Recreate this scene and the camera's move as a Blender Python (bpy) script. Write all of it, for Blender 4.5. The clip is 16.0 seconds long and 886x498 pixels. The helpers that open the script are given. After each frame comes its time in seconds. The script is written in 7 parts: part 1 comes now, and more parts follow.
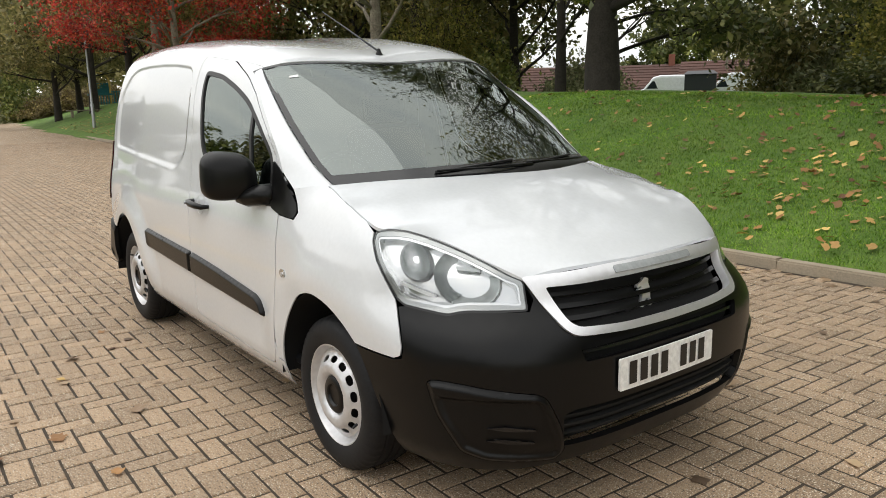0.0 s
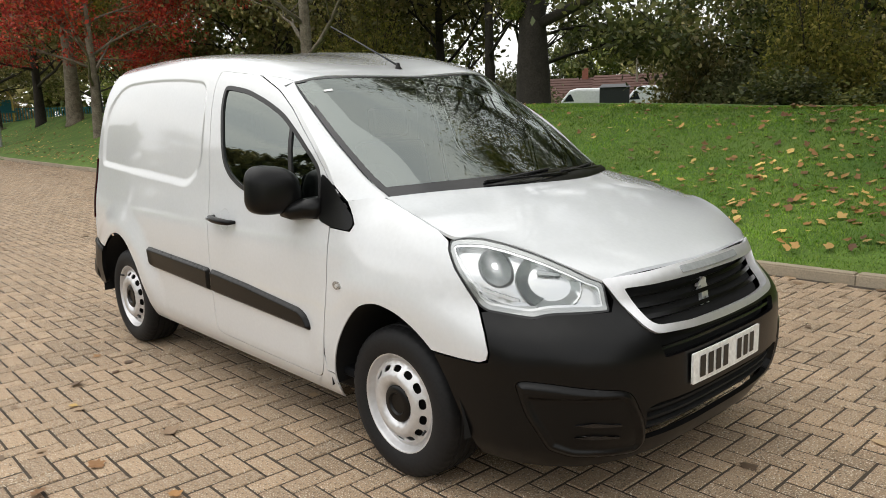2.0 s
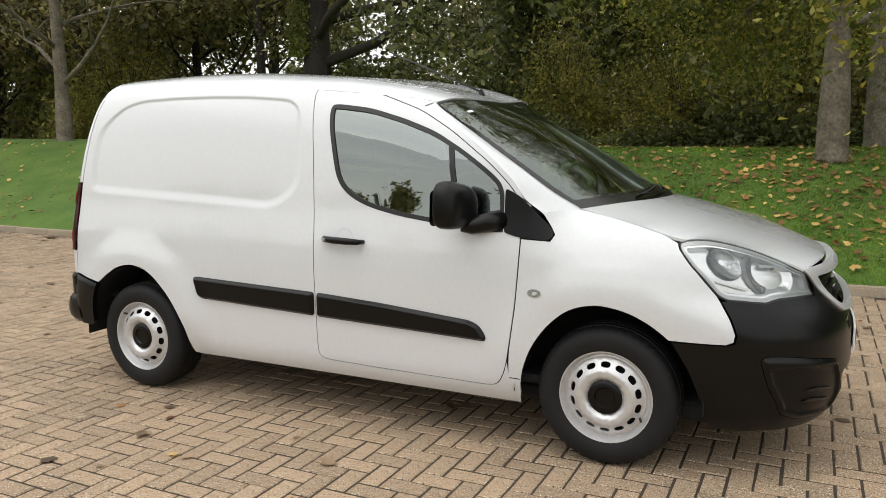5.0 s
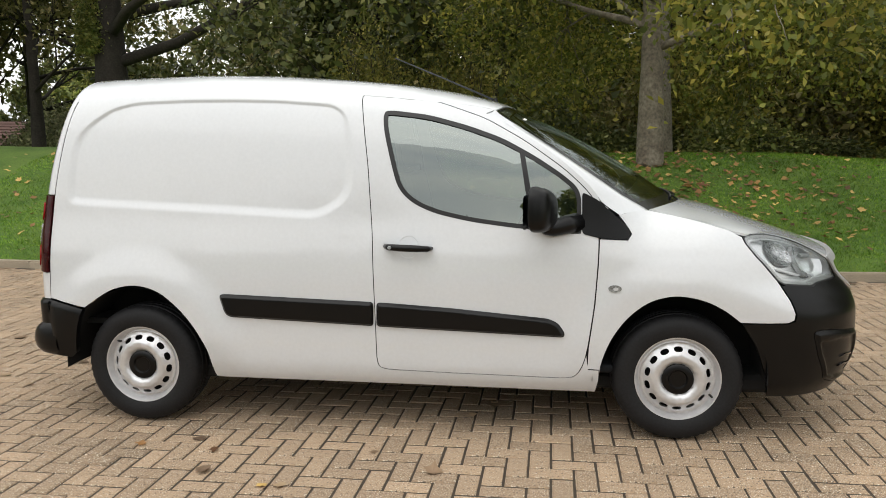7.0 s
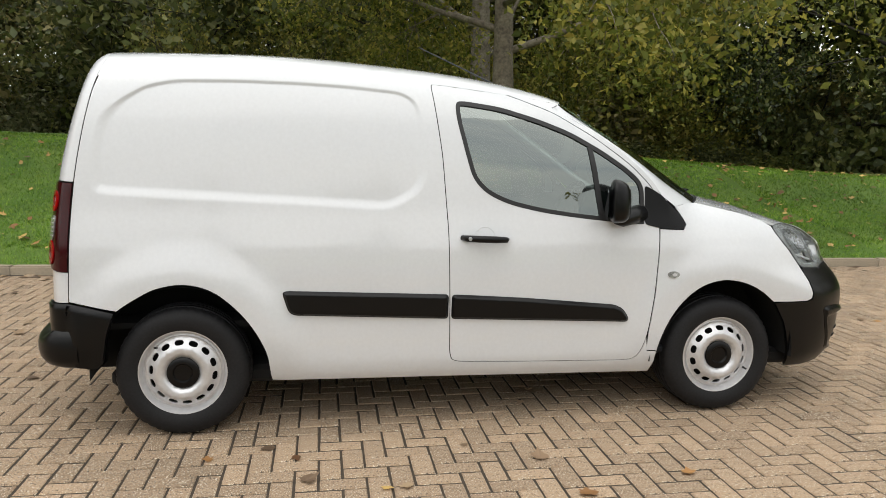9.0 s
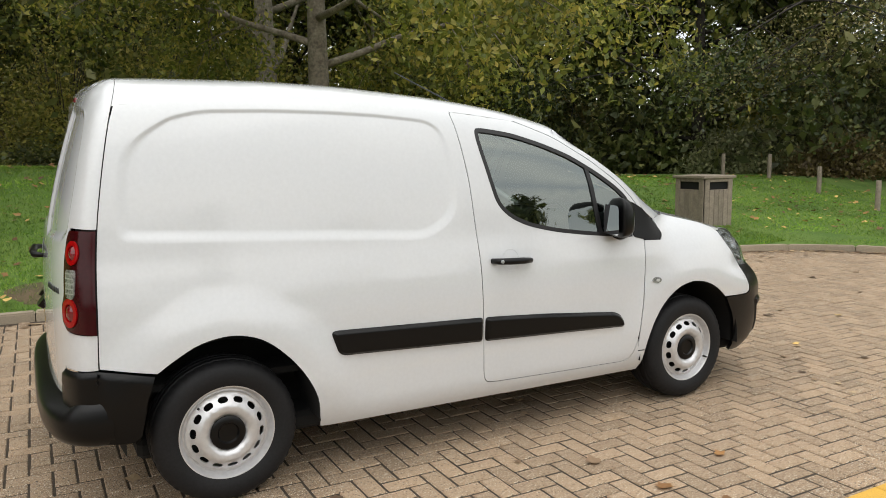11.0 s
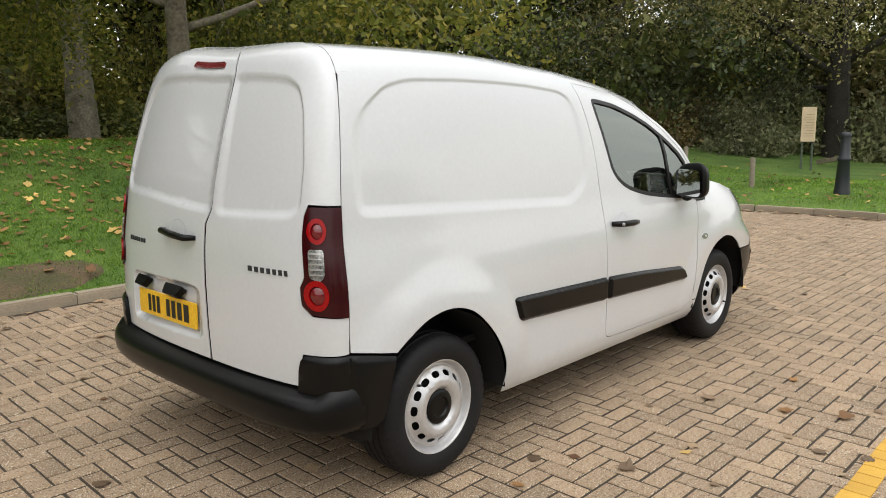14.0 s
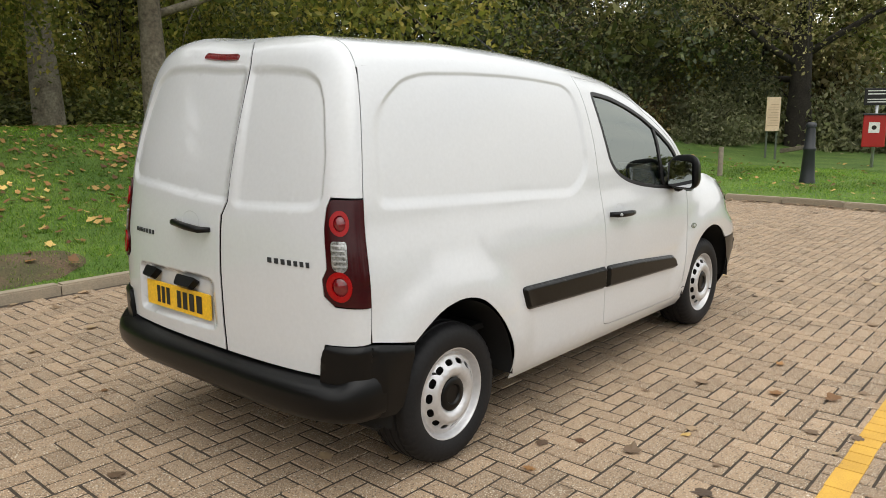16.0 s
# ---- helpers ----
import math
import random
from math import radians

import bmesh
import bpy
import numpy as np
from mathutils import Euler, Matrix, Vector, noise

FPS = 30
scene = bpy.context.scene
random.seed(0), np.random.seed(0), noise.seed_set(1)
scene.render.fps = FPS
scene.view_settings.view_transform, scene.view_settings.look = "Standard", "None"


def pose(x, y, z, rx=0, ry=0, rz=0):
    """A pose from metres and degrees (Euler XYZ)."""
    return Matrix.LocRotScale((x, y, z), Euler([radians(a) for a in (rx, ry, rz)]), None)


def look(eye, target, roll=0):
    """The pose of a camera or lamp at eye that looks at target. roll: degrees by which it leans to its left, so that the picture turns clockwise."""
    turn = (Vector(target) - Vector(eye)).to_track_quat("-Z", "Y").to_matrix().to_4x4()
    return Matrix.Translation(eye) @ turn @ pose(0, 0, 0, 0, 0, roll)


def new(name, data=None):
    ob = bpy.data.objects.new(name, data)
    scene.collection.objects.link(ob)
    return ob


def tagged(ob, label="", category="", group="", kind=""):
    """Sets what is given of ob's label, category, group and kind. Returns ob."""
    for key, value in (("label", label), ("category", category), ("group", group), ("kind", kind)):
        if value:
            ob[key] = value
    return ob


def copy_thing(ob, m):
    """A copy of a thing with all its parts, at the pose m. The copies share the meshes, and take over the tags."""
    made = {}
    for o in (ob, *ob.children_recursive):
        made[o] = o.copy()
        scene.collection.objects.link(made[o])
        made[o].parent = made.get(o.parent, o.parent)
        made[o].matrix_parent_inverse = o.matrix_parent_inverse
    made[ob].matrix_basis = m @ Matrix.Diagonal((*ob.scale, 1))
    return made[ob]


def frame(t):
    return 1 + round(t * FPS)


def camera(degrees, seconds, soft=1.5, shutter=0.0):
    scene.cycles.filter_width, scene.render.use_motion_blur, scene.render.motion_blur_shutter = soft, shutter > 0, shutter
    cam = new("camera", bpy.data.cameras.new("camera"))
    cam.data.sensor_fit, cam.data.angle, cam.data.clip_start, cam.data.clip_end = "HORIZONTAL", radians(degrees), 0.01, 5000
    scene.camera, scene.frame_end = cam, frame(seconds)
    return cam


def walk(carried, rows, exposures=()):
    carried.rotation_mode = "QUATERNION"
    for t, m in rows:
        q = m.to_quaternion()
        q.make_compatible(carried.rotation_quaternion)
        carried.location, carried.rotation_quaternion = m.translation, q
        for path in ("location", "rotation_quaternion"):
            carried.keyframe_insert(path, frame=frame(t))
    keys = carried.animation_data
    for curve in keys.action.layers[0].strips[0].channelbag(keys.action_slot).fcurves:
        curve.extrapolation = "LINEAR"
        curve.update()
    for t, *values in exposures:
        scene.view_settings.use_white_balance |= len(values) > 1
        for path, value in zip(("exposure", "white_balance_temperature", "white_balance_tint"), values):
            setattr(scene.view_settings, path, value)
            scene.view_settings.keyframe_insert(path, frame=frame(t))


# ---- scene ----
cam = camera(61.0, 16.0, soft=0.9)
PATH = [
    (0, (5.227, -2.126, 1.444), (3.654, -0.956, 1.051), -1.3),
    (0.5, (5.211, -2.181, 1.447), (3.648, -0.991, 1.074), -0.9),
    (1, (5.167, -2.294, 1.455), (3.629, -1.069, 1.091), -0.9),
    (1.5, (5.092, -2.445, 1.459), (3.601, -1.161, 1.099), -1.7),
    (2, (4.933, -2.595, 1.451), (3.493, -1.255, 1.088), -1.8),
    (2.5, (4.734, -2.805, 1.469), (3.345, -1.412, 1.113), -1.2),
    (3, (4.548, -3.117, 1.473), (3.253, -1.63, 1.137), -0.8),
    (3.5, (4.297, -3.326, 1.396), (3.108, -1.749, 1.084), -0.8),
    (6, (2.822, -4.196, 1.406), (2.231, -2.304, 1.138), -0.7),
    (6.5, (2.469, -4.275, 1.422), (2.034, -2.341, 1.155), -0.8),
    (7, (2.086, -4.413, 1.422), (1.822, -2.448, 1.155), -0.7),
    (7.5, (1.713, -4.417, 1.394), (1.593, -2.44, 1.118), -0.2),
    (8, (1.31, -4.499, 1.388), (1.343, -2.517, 1.122), 0.5),
    (10.5, (-0.346, -4.072, 1.461), (0.459, -2.264, 1.175), -0.1),
    (11, (-0.693, -3.958, 1.484), (0.272, -2.225, 1.231), -0.6),
    (11.5, (-0.981, -3.758, 1.483), (0.106, -2.097, 1.244), -0.6),
    (12, (-1.317, -3.615, 1.496), (-0.124, -2.028, 1.257), -1.3),
    (12.5, (-1.569, -3.445, 1.489), (-0.315, -1.911, 1.215), -1.4),
    (13, (-1.786, -3.24, 1.505), (-0.478, -1.76, 1.19), -1.2),
    (13.5, (-2.06, -3.08, 1.513), (-0.679, -1.671, 1.18), -0.9),
    (14, (-2.18, -2.912, 1.501), (-0.749, -1.557, 1.166), -0.8),
    (14.5, (-2.276, -2.813, 1.517), (-0.812, -1.491, 1.188), -0.3),
    (15, (-2.335, -2.797, 1.522), (-0.854, -1.495, 1.19), 0.1),
    (15.5, (-2.355, -2.798, 1.529), (-0.866, -1.509, 1.181), -0.1),
    (16, (-2.362, -2.8, 1.529), (-0.872, -1.518, 1.16), -0.5),
]
walk(cam, [(t, look(eye, target, roll)) for t, eye, target, roll in PATH])

# ---- light ----
world = bpy.data.worlds.new("overcast_sky")
scene.world = world
world.use_nodes = True
wt = world.node_tree
wt.nodes.clear()


def wnode(kind, **values):
    n = wt.nodes.new(kind)
    for key, value in values.items():
        n.inputs[key].default_value = value
    return n


sky = wt.nodes.new("ShaderNodeTexSky")
sky.sky_type = "NISHITA"
sky.sun_disc = False
sky.sun_elevation, sky.sun_rotation = radians(63), radians(210)
sky.dust_density, sky.air_density = 4.0, 1.0
pale = wnode("ShaderNodeHueSaturation", Saturation=0.18, Value=1.0)
wt.links.new(sky.outputs[0], pale.inputs["Color"])
where = wt.nodes.new("ShaderNodeTexCoord")
squash = wt.nodes.new("ShaderNodeMapping")
squash.inputs["Scale"].default_value = (1.2, 1.2, 4.0)
wt.links.new(where.outputs["Generated"], squash.inputs["Vector"])
cloud = wnode("ShaderNodeTexNoise", Scale=1.6, Detail=3.0, Roughness=0.55)
wt.links.new(squash.outputs[0], cloud.inputs["Vector"])
ramp = wt.nodes.new("ShaderNodeValToRGB")
ramp.color_ramp.elements[0].position, ramp.color_ramp.elements[0].color = 0.34, (0.80, 0.83, 0.88, 1)
ramp.color_ramp.elements[1].position, ramp.color_ramp.elements[1].color = 0.66, (1.15, 1.13, 1.09, 1)
wt.links.new(cloud.outputs[0], ramp.inputs[0])
veil = wt.nodes.new("ShaderNodeMixRGB")
veil.blend_type, veil.inputs[0].default_value, veil.inputs[2].default_value = "MIX", 0.90, (6.9, 6.9, 6.75, 1)
wt.links.new(pale.outputs[0], veil.inputs[1])
tone = wt.nodes.new("ShaderNodeMixRGB")
tone.blend_type, tone.inputs[0].default_value = "MULTIPLY", 1.0
wt.links.new(veil.outputs[0], tone.inputs[1])
wt.links.new(ramp.outputs[0], tone.inputs[2])
# an overcast sky is brighter overhead than at the horizon
level = wt.nodes.new("ShaderNodeSeparateXYZ")
wt.links.new(where.outputs["Generated"], level.inputs[0])
height = wnode("ShaderNodeMapRange")
height.inputs[1].default_value, height.inputs[2].default_value = 0.0, 1.0
height.inputs[3].default_value, height.inputs[4].default_value = 0.82, 1.20
wt.links.new(level.outputs[2], height.inputs[0])
dome = wt.nodes.new("ShaderNodeMixRGB")
dome.blend_type, dome.inputs[0].default_value = "MULTIPLY", 1.0
wt.links.new(tone.outputs[0], dome.inputs[1])
wt.links.new(height.outputs[0], dome.inputs[2])
back = wnode("ShaderNodeBackground", Strength=0.204)
wt.links.new(dome.outputs[0], back.inputs["Color"])
wout = wt.nodes.new("ShaderNodeOutputWorld")
wt.links.new(back.outputs[0], wout.inputs["Surface"])

sun = new("sun", bpy.data.lights.new("sun", "SUN"))
sun.data.energy, sun.data.angle, sun.data.color = 1.0, radians(75), (1.0, 0.98, 0.95)
sun.matrix_world = look((0, 0, 22), (5.5, 9.5, 0))


# ---- materials ----
def material(name, colour, rough=0.5, metal=0.0, vary=0.12, scale=6.0, bump=0.0, grain=60.0, coat=0.0, second=None, spread=0.0, specular=0.5):
    """A surface with stains at one scale and grain at another. second: a colour that patches turn to; spread: how far alike pieces differ."""
    m = bpy.data.materials.new(name)
    m.use_nodes = True
    t = m.node_tree
    b = t.nodes["Principled BSDF"]
    b.inputs["Roughness"].default_value, b.inputs["Metallic"].default_value = rough, metal
    b.inputs["Coat Weight"].default_value, b.inputs["Coat Roughness"].default_value = coat, 0.04
    b.inputs["Specular IOR Level"].default_value = specular
    c = t.nodes.new("ShaderNodeTexCoord")
    n1 = t.nodes.new("ShaderNodeTexNoise")
    n1.inputs["Scale"].default_value, n1.inputs["Detail"].default_value = scale, 5
    n2 = t.nodes.new("ShaderNodeTexNoise")
    n2.inputs["Scale"].default_value, n2.inputs["Detail"].default_value = grain, 3
    for n in (n1, n2):
        t.links.new(c.outputs["Object"], n.inputs["Vector"])
    mix = t.nodes.new("ShaderNodeMixRGB")
    mix.inputs[1].default_value = (*colour, 1)
    mix.inputs[2].default_value = (*(second or [v * 0.7 for v in colour]), 1)
    r = t.nodes.new("ShaderNodeMapRange")
    r.inputs[1].default_value, r.inputs[2].default_value = 0.35, 0.65
    r.inputs[3].default_value, r.inputs[4].default_value = 0.0, 1.0 if second else min(1.0, vary * 3)
    t.links.new(n1.outputs[0], r.inputs[0])
    t.links.new(r.outputs[0], mix.inputs[0])
    last = mix.outputs[0]
    g = t.nodes.new("ShaderNodeMapRange")
    g.inputs[1].default_value, g.inputs[2].default_value = 0.3, 0.7
    g.inputs[3].default_value, g.inputs[4].default_value = 1 - vary, 1 + vary
    t.links.new(n2.outputs[0], g.inputs[0])
    mul = t.nodes.new("ShaderNodeMixRGB")
    mul.blend_type, mul.inputs[0].default_value = "MULTIPLY", 1.0
    t.links.new(last, mul.inputs[1])
    t.links.new(g.outputs[0], mul.inputs[2])
    last = mul.outputs[0]
    if spread:
        info, geo = t.nodes.new("ShaderNodeObjectInfo"), t.nodes.new("ShaderNodeNewGeometry")
        add = t.nodes.new("ShaderNodeMath")
        add.operation = "ADD"
        t.links.new(info.outputs["Random"], add.inputs[0])
        t.links.new(geo.outputs["Random Per Island"], add.inputs[1])
        frac = t.nodes.new("ShaderNodeMath")
        frac.operation = "FRACT"
        t.links.new(add.outputs[0], frac.inputs[0])
        k = t.nodes.new("ShaderNodeMapRange")
        k.inputs[3].default_value, k.inputs[4].default_value = 1 - spread, 1 + spread
        t.links.new(frac.outputs[0], k.inputs[0])
        mul2 = t.nodes.new("ShaderNodeMixRGB")
        mul2.blend_type, mul2.inputs[0].default_value = "MULTIPLY", 1.0
        t.links.new(last, mul2.inputs[1])
        t.links.new(k.outputs[0], mul2.inputs[2])
        last = mul2.outputs[0]
    t.links.new(last, b.inputs["Base Color"])
    if bump:
        u = t.nodes.new("ShaderNodeBump")
        u.inputs["Strength"].default_value, u.inputs["Distance"].default_value = bump, 0.004
        t.links.new(n2.outputs[0], u.inputs["Height"])
        t.links.new(u.outputs[0], b.inputs["Normal"])
    return m


def flecked(m, amount=0.615, size=165.0, colour=(0.74, 0.67, 0.55)):
    """Pale stone flecks over a surface."""
    t = m.node_tree
    b = t.nodes["Principled BSDF"]
    old = b.inputs["Base Color"].links[0].from_socket
    c = t.nodes.new("ShaderNodeTexCoord")
    n = t.nodes.new("ShaderNodeTexNoise")
    n.inputs["Scale"].default_value, n.inputs["Detail"].default_value = size, 1
    t.links.new(c.outputs["Object"], n.inputs["Vector"])
    r = t.nodes.new("ShaderNodeMapRange")
    r.inputs[1].default_value, r.inputs[2].default_value = amount, amount + 0.05
    t.links.new(n.outputs[0], r.inputs[0])
    mix = t.nodes.new("ShaderNodeMixRGB")
    mix.inputs[2].default_value = (*colour, 1)
    t.links.new(r.outputs[0], mix.inputs[0])
    t.links.new(old, mix.inputs[1])
    n2 = t.nodes.new("ShaderNodeTexNoise")
    n2.inputs["Scale"].default_value, n2.inputs["Detail"].default_value = size * 0.6, 2
    t.links.new(c.outputs["Object"], n2.inputs["Vector"])
    r2 = t.nodes.new("ShaderNodeMapRange")
    r2.inputs[1].default_value, r2.inputs[2].default_value = 0.60, 0.66
    t.links.new(n2.outputs[0], r2.inputs[0])
    mix2 = t.nodes.new("ShaderNodeMixRGB")
    mix2.inputs[2].default_value = (0.09, 0.07, 0.05, 1)
    t.links.new(r2.outputs[0], mix2.inputs[0])
    t.links.new(mix.outputs[0], mix2.inputs[1])
    t.links.new(mix2.outputs[0], b.inputs["Base Color"])
    return m


def leafy(name, a, b, c, through_light=0.25, patch=(0.5, 1.45)):
    """Leaves of three colours, leaf by leaf, that let some light through; patch: how far whole sprays differ."""
    a, c = [v * 0.65 for v in a], [v * 1.2 for v in c]
    m = bpy.data.materials.new(name)
    m.use_nodes = True
    t = m.node_tree
    t.nodes.clear()
    geo = t.nodes.new("ShaderNodeNewGeometry")
    r = t.nodes.new("ShaderNodeValToRGB")
    r.color_ramp.elements[0].color, r.color_ramp.elements[1].color = (*a, 1), (*c, 1)
    r.color_ramp.elements.new(0.55).color = (*b, 1)
    t.links.new(geo.outputs["Random Per Island"], r.inputs[0])
    tc = t.nodes.new("ShaderNodeTexCoord")
    n = t.nodes.new("ShaderNodeTexNoise")
    n.inputs["Scale"].default_value = 0.8
    t.links.new(tc.outputs["Object"], n.inputs["Vector"])
    k = t.nodes.new("ShaderNodeMapRange")
    k.inputs[1].default_value, k.inputs[2].default_value, k.inputs[3].default_value, k.inputs[4].default_value = 0.3, 0.7, *patch
    t.links.new(n.outputs[0], k.inputs[0])
    mul = t.nodes.new("ShaderNodeMixRGB")
    mul.blend_type, mul.inputs[0].default_value = "MULTIPLY", 1.0
    t.links.new(r.outputs[0], mul.inputs[1])
    t.links.new(k.outputs[0], mul.inputs[2])
    d = t.nodes.new("ShaderNodeBsdfPrincipled")
    d.inputs["Roughness"].default_value = 0.55
    tr = t.nodes.new("ShaderNodeBsdfTranslucent")
    for s in (d.inputs["Base Color"], tr.inputs["Color"]):
        t.links.new(mul.outputs[0], s)
    mix = t.nodes.new("ShaderNodeMixShader")
    mix.inputs[0].default_value = through_light
    t.links.new(d.outputs[0], mix.inputs[1])
    t.links.new(tr.outputs[0], mix.inputs[2])
    o = t.nodes.new("ShaderNodeOutputMaterial")
    t.links.new(mix.outputs[0], o.inputs["Surface"])
    return m


def pane(name, tint, gloss=0.015, ior=1.9):
    """Clear or tinted glass: what lies behind shows through, and it mirrors more at a slant."""
    m = bpy.data.materials.new(name)
    m.use_nodes = True
    t = m.node_tree
    t.nodes.clear()
    a, b = t.nodes.new("ShaderNodeBsdfTransparent"), t.nodes.new("ShaderNodeBsdfGlossy")
    a.inputs[0].default_value, b.inputs["Roughness"].default_value = (*tint, 1), gloss
    b.inputs["Color"].default_value = (0.92, 1.0, 0.96, 1)
    f = t.nodes.new("ShaderNodeFresnel")
    f.inputs["IOR"].default_value = ior
    mix, o = t.nodes.new("ShaderNodeMixShader"), t.nodes.new("ShaderNodeOutputMaterial")
    t.links.new(f.outputs[0], mix.inputs[0])
    t.links.new(a.outputs[0], mix.inputs[1])
    t.links.new(b.outputs[0], mix.inputs[2])
    t.links.new(mix.outputs[0], o.inputs["Surface"])
    return m


WHITE = material("white_car_paint", (0.62, 0.636, 0.655), rough=0.24, vary=0.02, scale=2, coat=1.0)
BLACK = material("black_textured_plastic", (0.0034, 0.0034, 0.0037), rough=0.29, vary=0.12, bump=0.04, grain=500, specular=0.25)
GLOSSBLACK = material("gloss_black_plastic", (0.008, 0.008, 0.009), rough=0.18)
RUBBER = material("tyre_rubber", (0.012, 0.012, 0.013), rough=0.62, vary=0.2, grain=90, specular=0.25)
SEAL = material("black_rubber_seal", (0.010, 0.010, 0.011), rough=0.5)
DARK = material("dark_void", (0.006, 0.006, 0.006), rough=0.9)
SILVER = material("silver_painted_steel", (0.62, 0.62, 0.63), rough=0.38, metal=0.55, vary=0.06, grain=40)
CHROME = material("satin_chrome", (0.78, 0.78, 0.80), rough=0.42, metal=0.75, vary=0.03)
MIRROR = material("mirror_glass", (0.8, 0.82, 0.84), rough=0.01, metal=1.0, vary=0.0)
REFLECTOR = material("lamp_reflector", (0.76, 0.77, 0.78), rough=0.15, metal=0.7, vary=0.03)
BRAKE = material("dark_red_lamp_plastic", (0.15, 0.004, 0.008), rough=0.12, coat=1.0)
RED = material("red_lamp_plastic", (0.30, 0.002, 0.003), rough=0.16, specular=0.35)
DARKRED = material("smoked_red_lamp_plastic", (0.034, 0.0015, 0.003), rough=0.16, specular=0.35)
CLEAR = material("clear_lamp_plastic", (0.46, 0.46, 0.45), rough=0.10, metal=0.6, vary=0.6, grain=90)
PLATEWHITE = material("white_number_plate", (0.86, 0.86, 0.84), rough=0.35)
PLATEYELLOW = material("yellow_number_plate", (0.86, 0.50, 0.02), rough=0.35)
INK = material("black_print", (0.01, 0.01, 0.01), rough=0.4)
FABRIC = material("dark_grey_seat_fabric", (0.035, 0.037, 0.042), rough=0.9, vary=0.2, grain=300)
CABIN = material("dark_grey_cabin_plastic", (0.016, 0.017, 0.019), rough=0.7, specular=0.1)
LINER = material("pale_grey_cabin_lining", (0.32, 0.32, 0.31), rough=0.8)
GLASS = pane("green_tinted_glass", (0.30, 0.38, 0.34), ior=2.8)
SCREEN = pane("windscreen_glass", (0.50, 0.58, 0.54), ior=2.25)
BAND = material("lamp_edge_plastic", (0.40, 0.41, 0.41), rough=0.2, metal=0.5, vary=0.05, coat=0.5)
FACET = material("faceted_lamp_reflector", (0.46, 0.47, 0.48), rough=0.22, metal=0.8, vary=0.55, grain=120, bump=0.6)
LENS = pane("clear_lamp_lens", (0.95, 0.95, 0.95), gloss=0.02, ior=1.45)
PAVER = material("buff_block_paver", (0.360, 0.252, 0.160), rough=0.85, vary=0.45, scale=3, bump=1.0, grain=210, spread=0.17, second=(0.288, 0.204, 0.130))
flecked(PAVER)
JOINT = material("dirt_joint", (0.058, 0.043, 0.029), rough=0.95, vary=0.3, grain=80)
YELLOW = material("worn_yellow_road_paint", (0.62, 0.36, 0.05), rough=0.7, vary=0.2, bump=0.3, grain=200, second=(0.55, 0.31, 0.045), spread=0.06)
KERB = material("concrete_kerb", (0.36, 0.30, 0.22), rough=0.9, vary=0.2, scale=2, bump=0.5, grain=120, second=(0.27, 0.225, 0.165), spread=0.08)
GRASS = material("lawn_soil_and_grass", (0.060, 0.122, 0.014), rough=0.95, vary=0.5, scale=1.2, bump=0.6, grain=70, second=(0.105, 0.172, 0.026))
TARMAC = material("tarmac", (0.06, 0.06, 0.06), rough=0.9, vary=0.2)
BARK = material("grey_brown_bark", (0.125, 0.104, 0.078), rough=0.95, vary=0.35, scale=5, bump=0.9, grain=22, second=(0.215, 0.19, 0.145))
DARKBARK = material("dark_bark", (0.035, 0.029, 0.023), rough=0.95, vary=0.35, scale=5, bump=0.9, grain=22)
WOOD = material("weathered_timber", (0.27, 0.225, 0.175), rough=0.85, vary=0.25, scale=9, bump=0.4, grain=70, spread=0.1)
IRON = material("dark_grey_painted_iron", (0.022, 0.025, 0.030), rough=0.45, vary=0.1)
GALV = material("galvanised_steel", (0.42, 0.44, 0.45), rough=0.45, metal=0.5, vary=0.12)
BLADE = leafy("grass_blades", (0.085, 0.205, 0.012), (0.175, 0.345, 0.022), (0.32, 0.42, 0.07), 0.42, (0.55, 1.35))
OLIVE = leafy("olive_leaves", (0.15, 0.15, 0.045), (0.22, 0.21, 0.07), (0.34, 0.28, 0.12), 0.36)
GREEN = leafy("green_leaves", (0.12, 0.165, 0.034), (0.19, 0.225, 0.05), (0.30, 0.28, 0.075), 0.36)
YEW = leafy("dark_yew_leaves", (0.028, 0.042, 0.012), (0.05, 0.07, 0.018), (0.10, 0.105, 0.03), 0.3)
YELLOWGREEN = leafy("yellow_green_leaves", (0.18, 0.20, 0.04), (0.27, 0.27, 0.055), (0.42, 0.35, 0.085), 0.55)
DEEP = leafy("deep_green_leaves", (0.065, 0.085, 0.022), (0.105, 0.125, 0.035), (0.18, 0.175, 0.055), 0.36)
GOLD = leafy("yellowing_leaves", (0.12, 0.16, 0.025), (0.20, 0.22, 0.035), (0.36, 0.30, 0.06), 0.5)
CRIMSON = leafy("crimson_leaves", (0.26, 0.028, 0.022), (0.48, 0.045, 0.032), (0.55, 0.11, 0.05), 0.4)
GREYGREEN = leafy("pale_grey_green_leaves", (0.16, 0.18, 0.08), (0.25, 0.27, 0.13), (0.37, 0.36, 0.20), 0.45)
RUSSET = leafy("russet_leaves", (0.12, 0.075, 0.03), (0.17, 0.13, 0.045), (0.26, 0.20, 0.08))
LITTER = leafy("fallen_leaves", (0.17, 0.075, 0.030), (0.33, 0.165, 0.05), (0.55, 0.38, 0.12), 0.1)
BROWNLITTER = leafy("dry_brown_leaves", (0.15, 0.095, 0.058), (0.25, 0.165, 0.095), (0.40, 0.29, 0.17), 0.1)


from mathutils.geometry import delaunay_2d_cdt

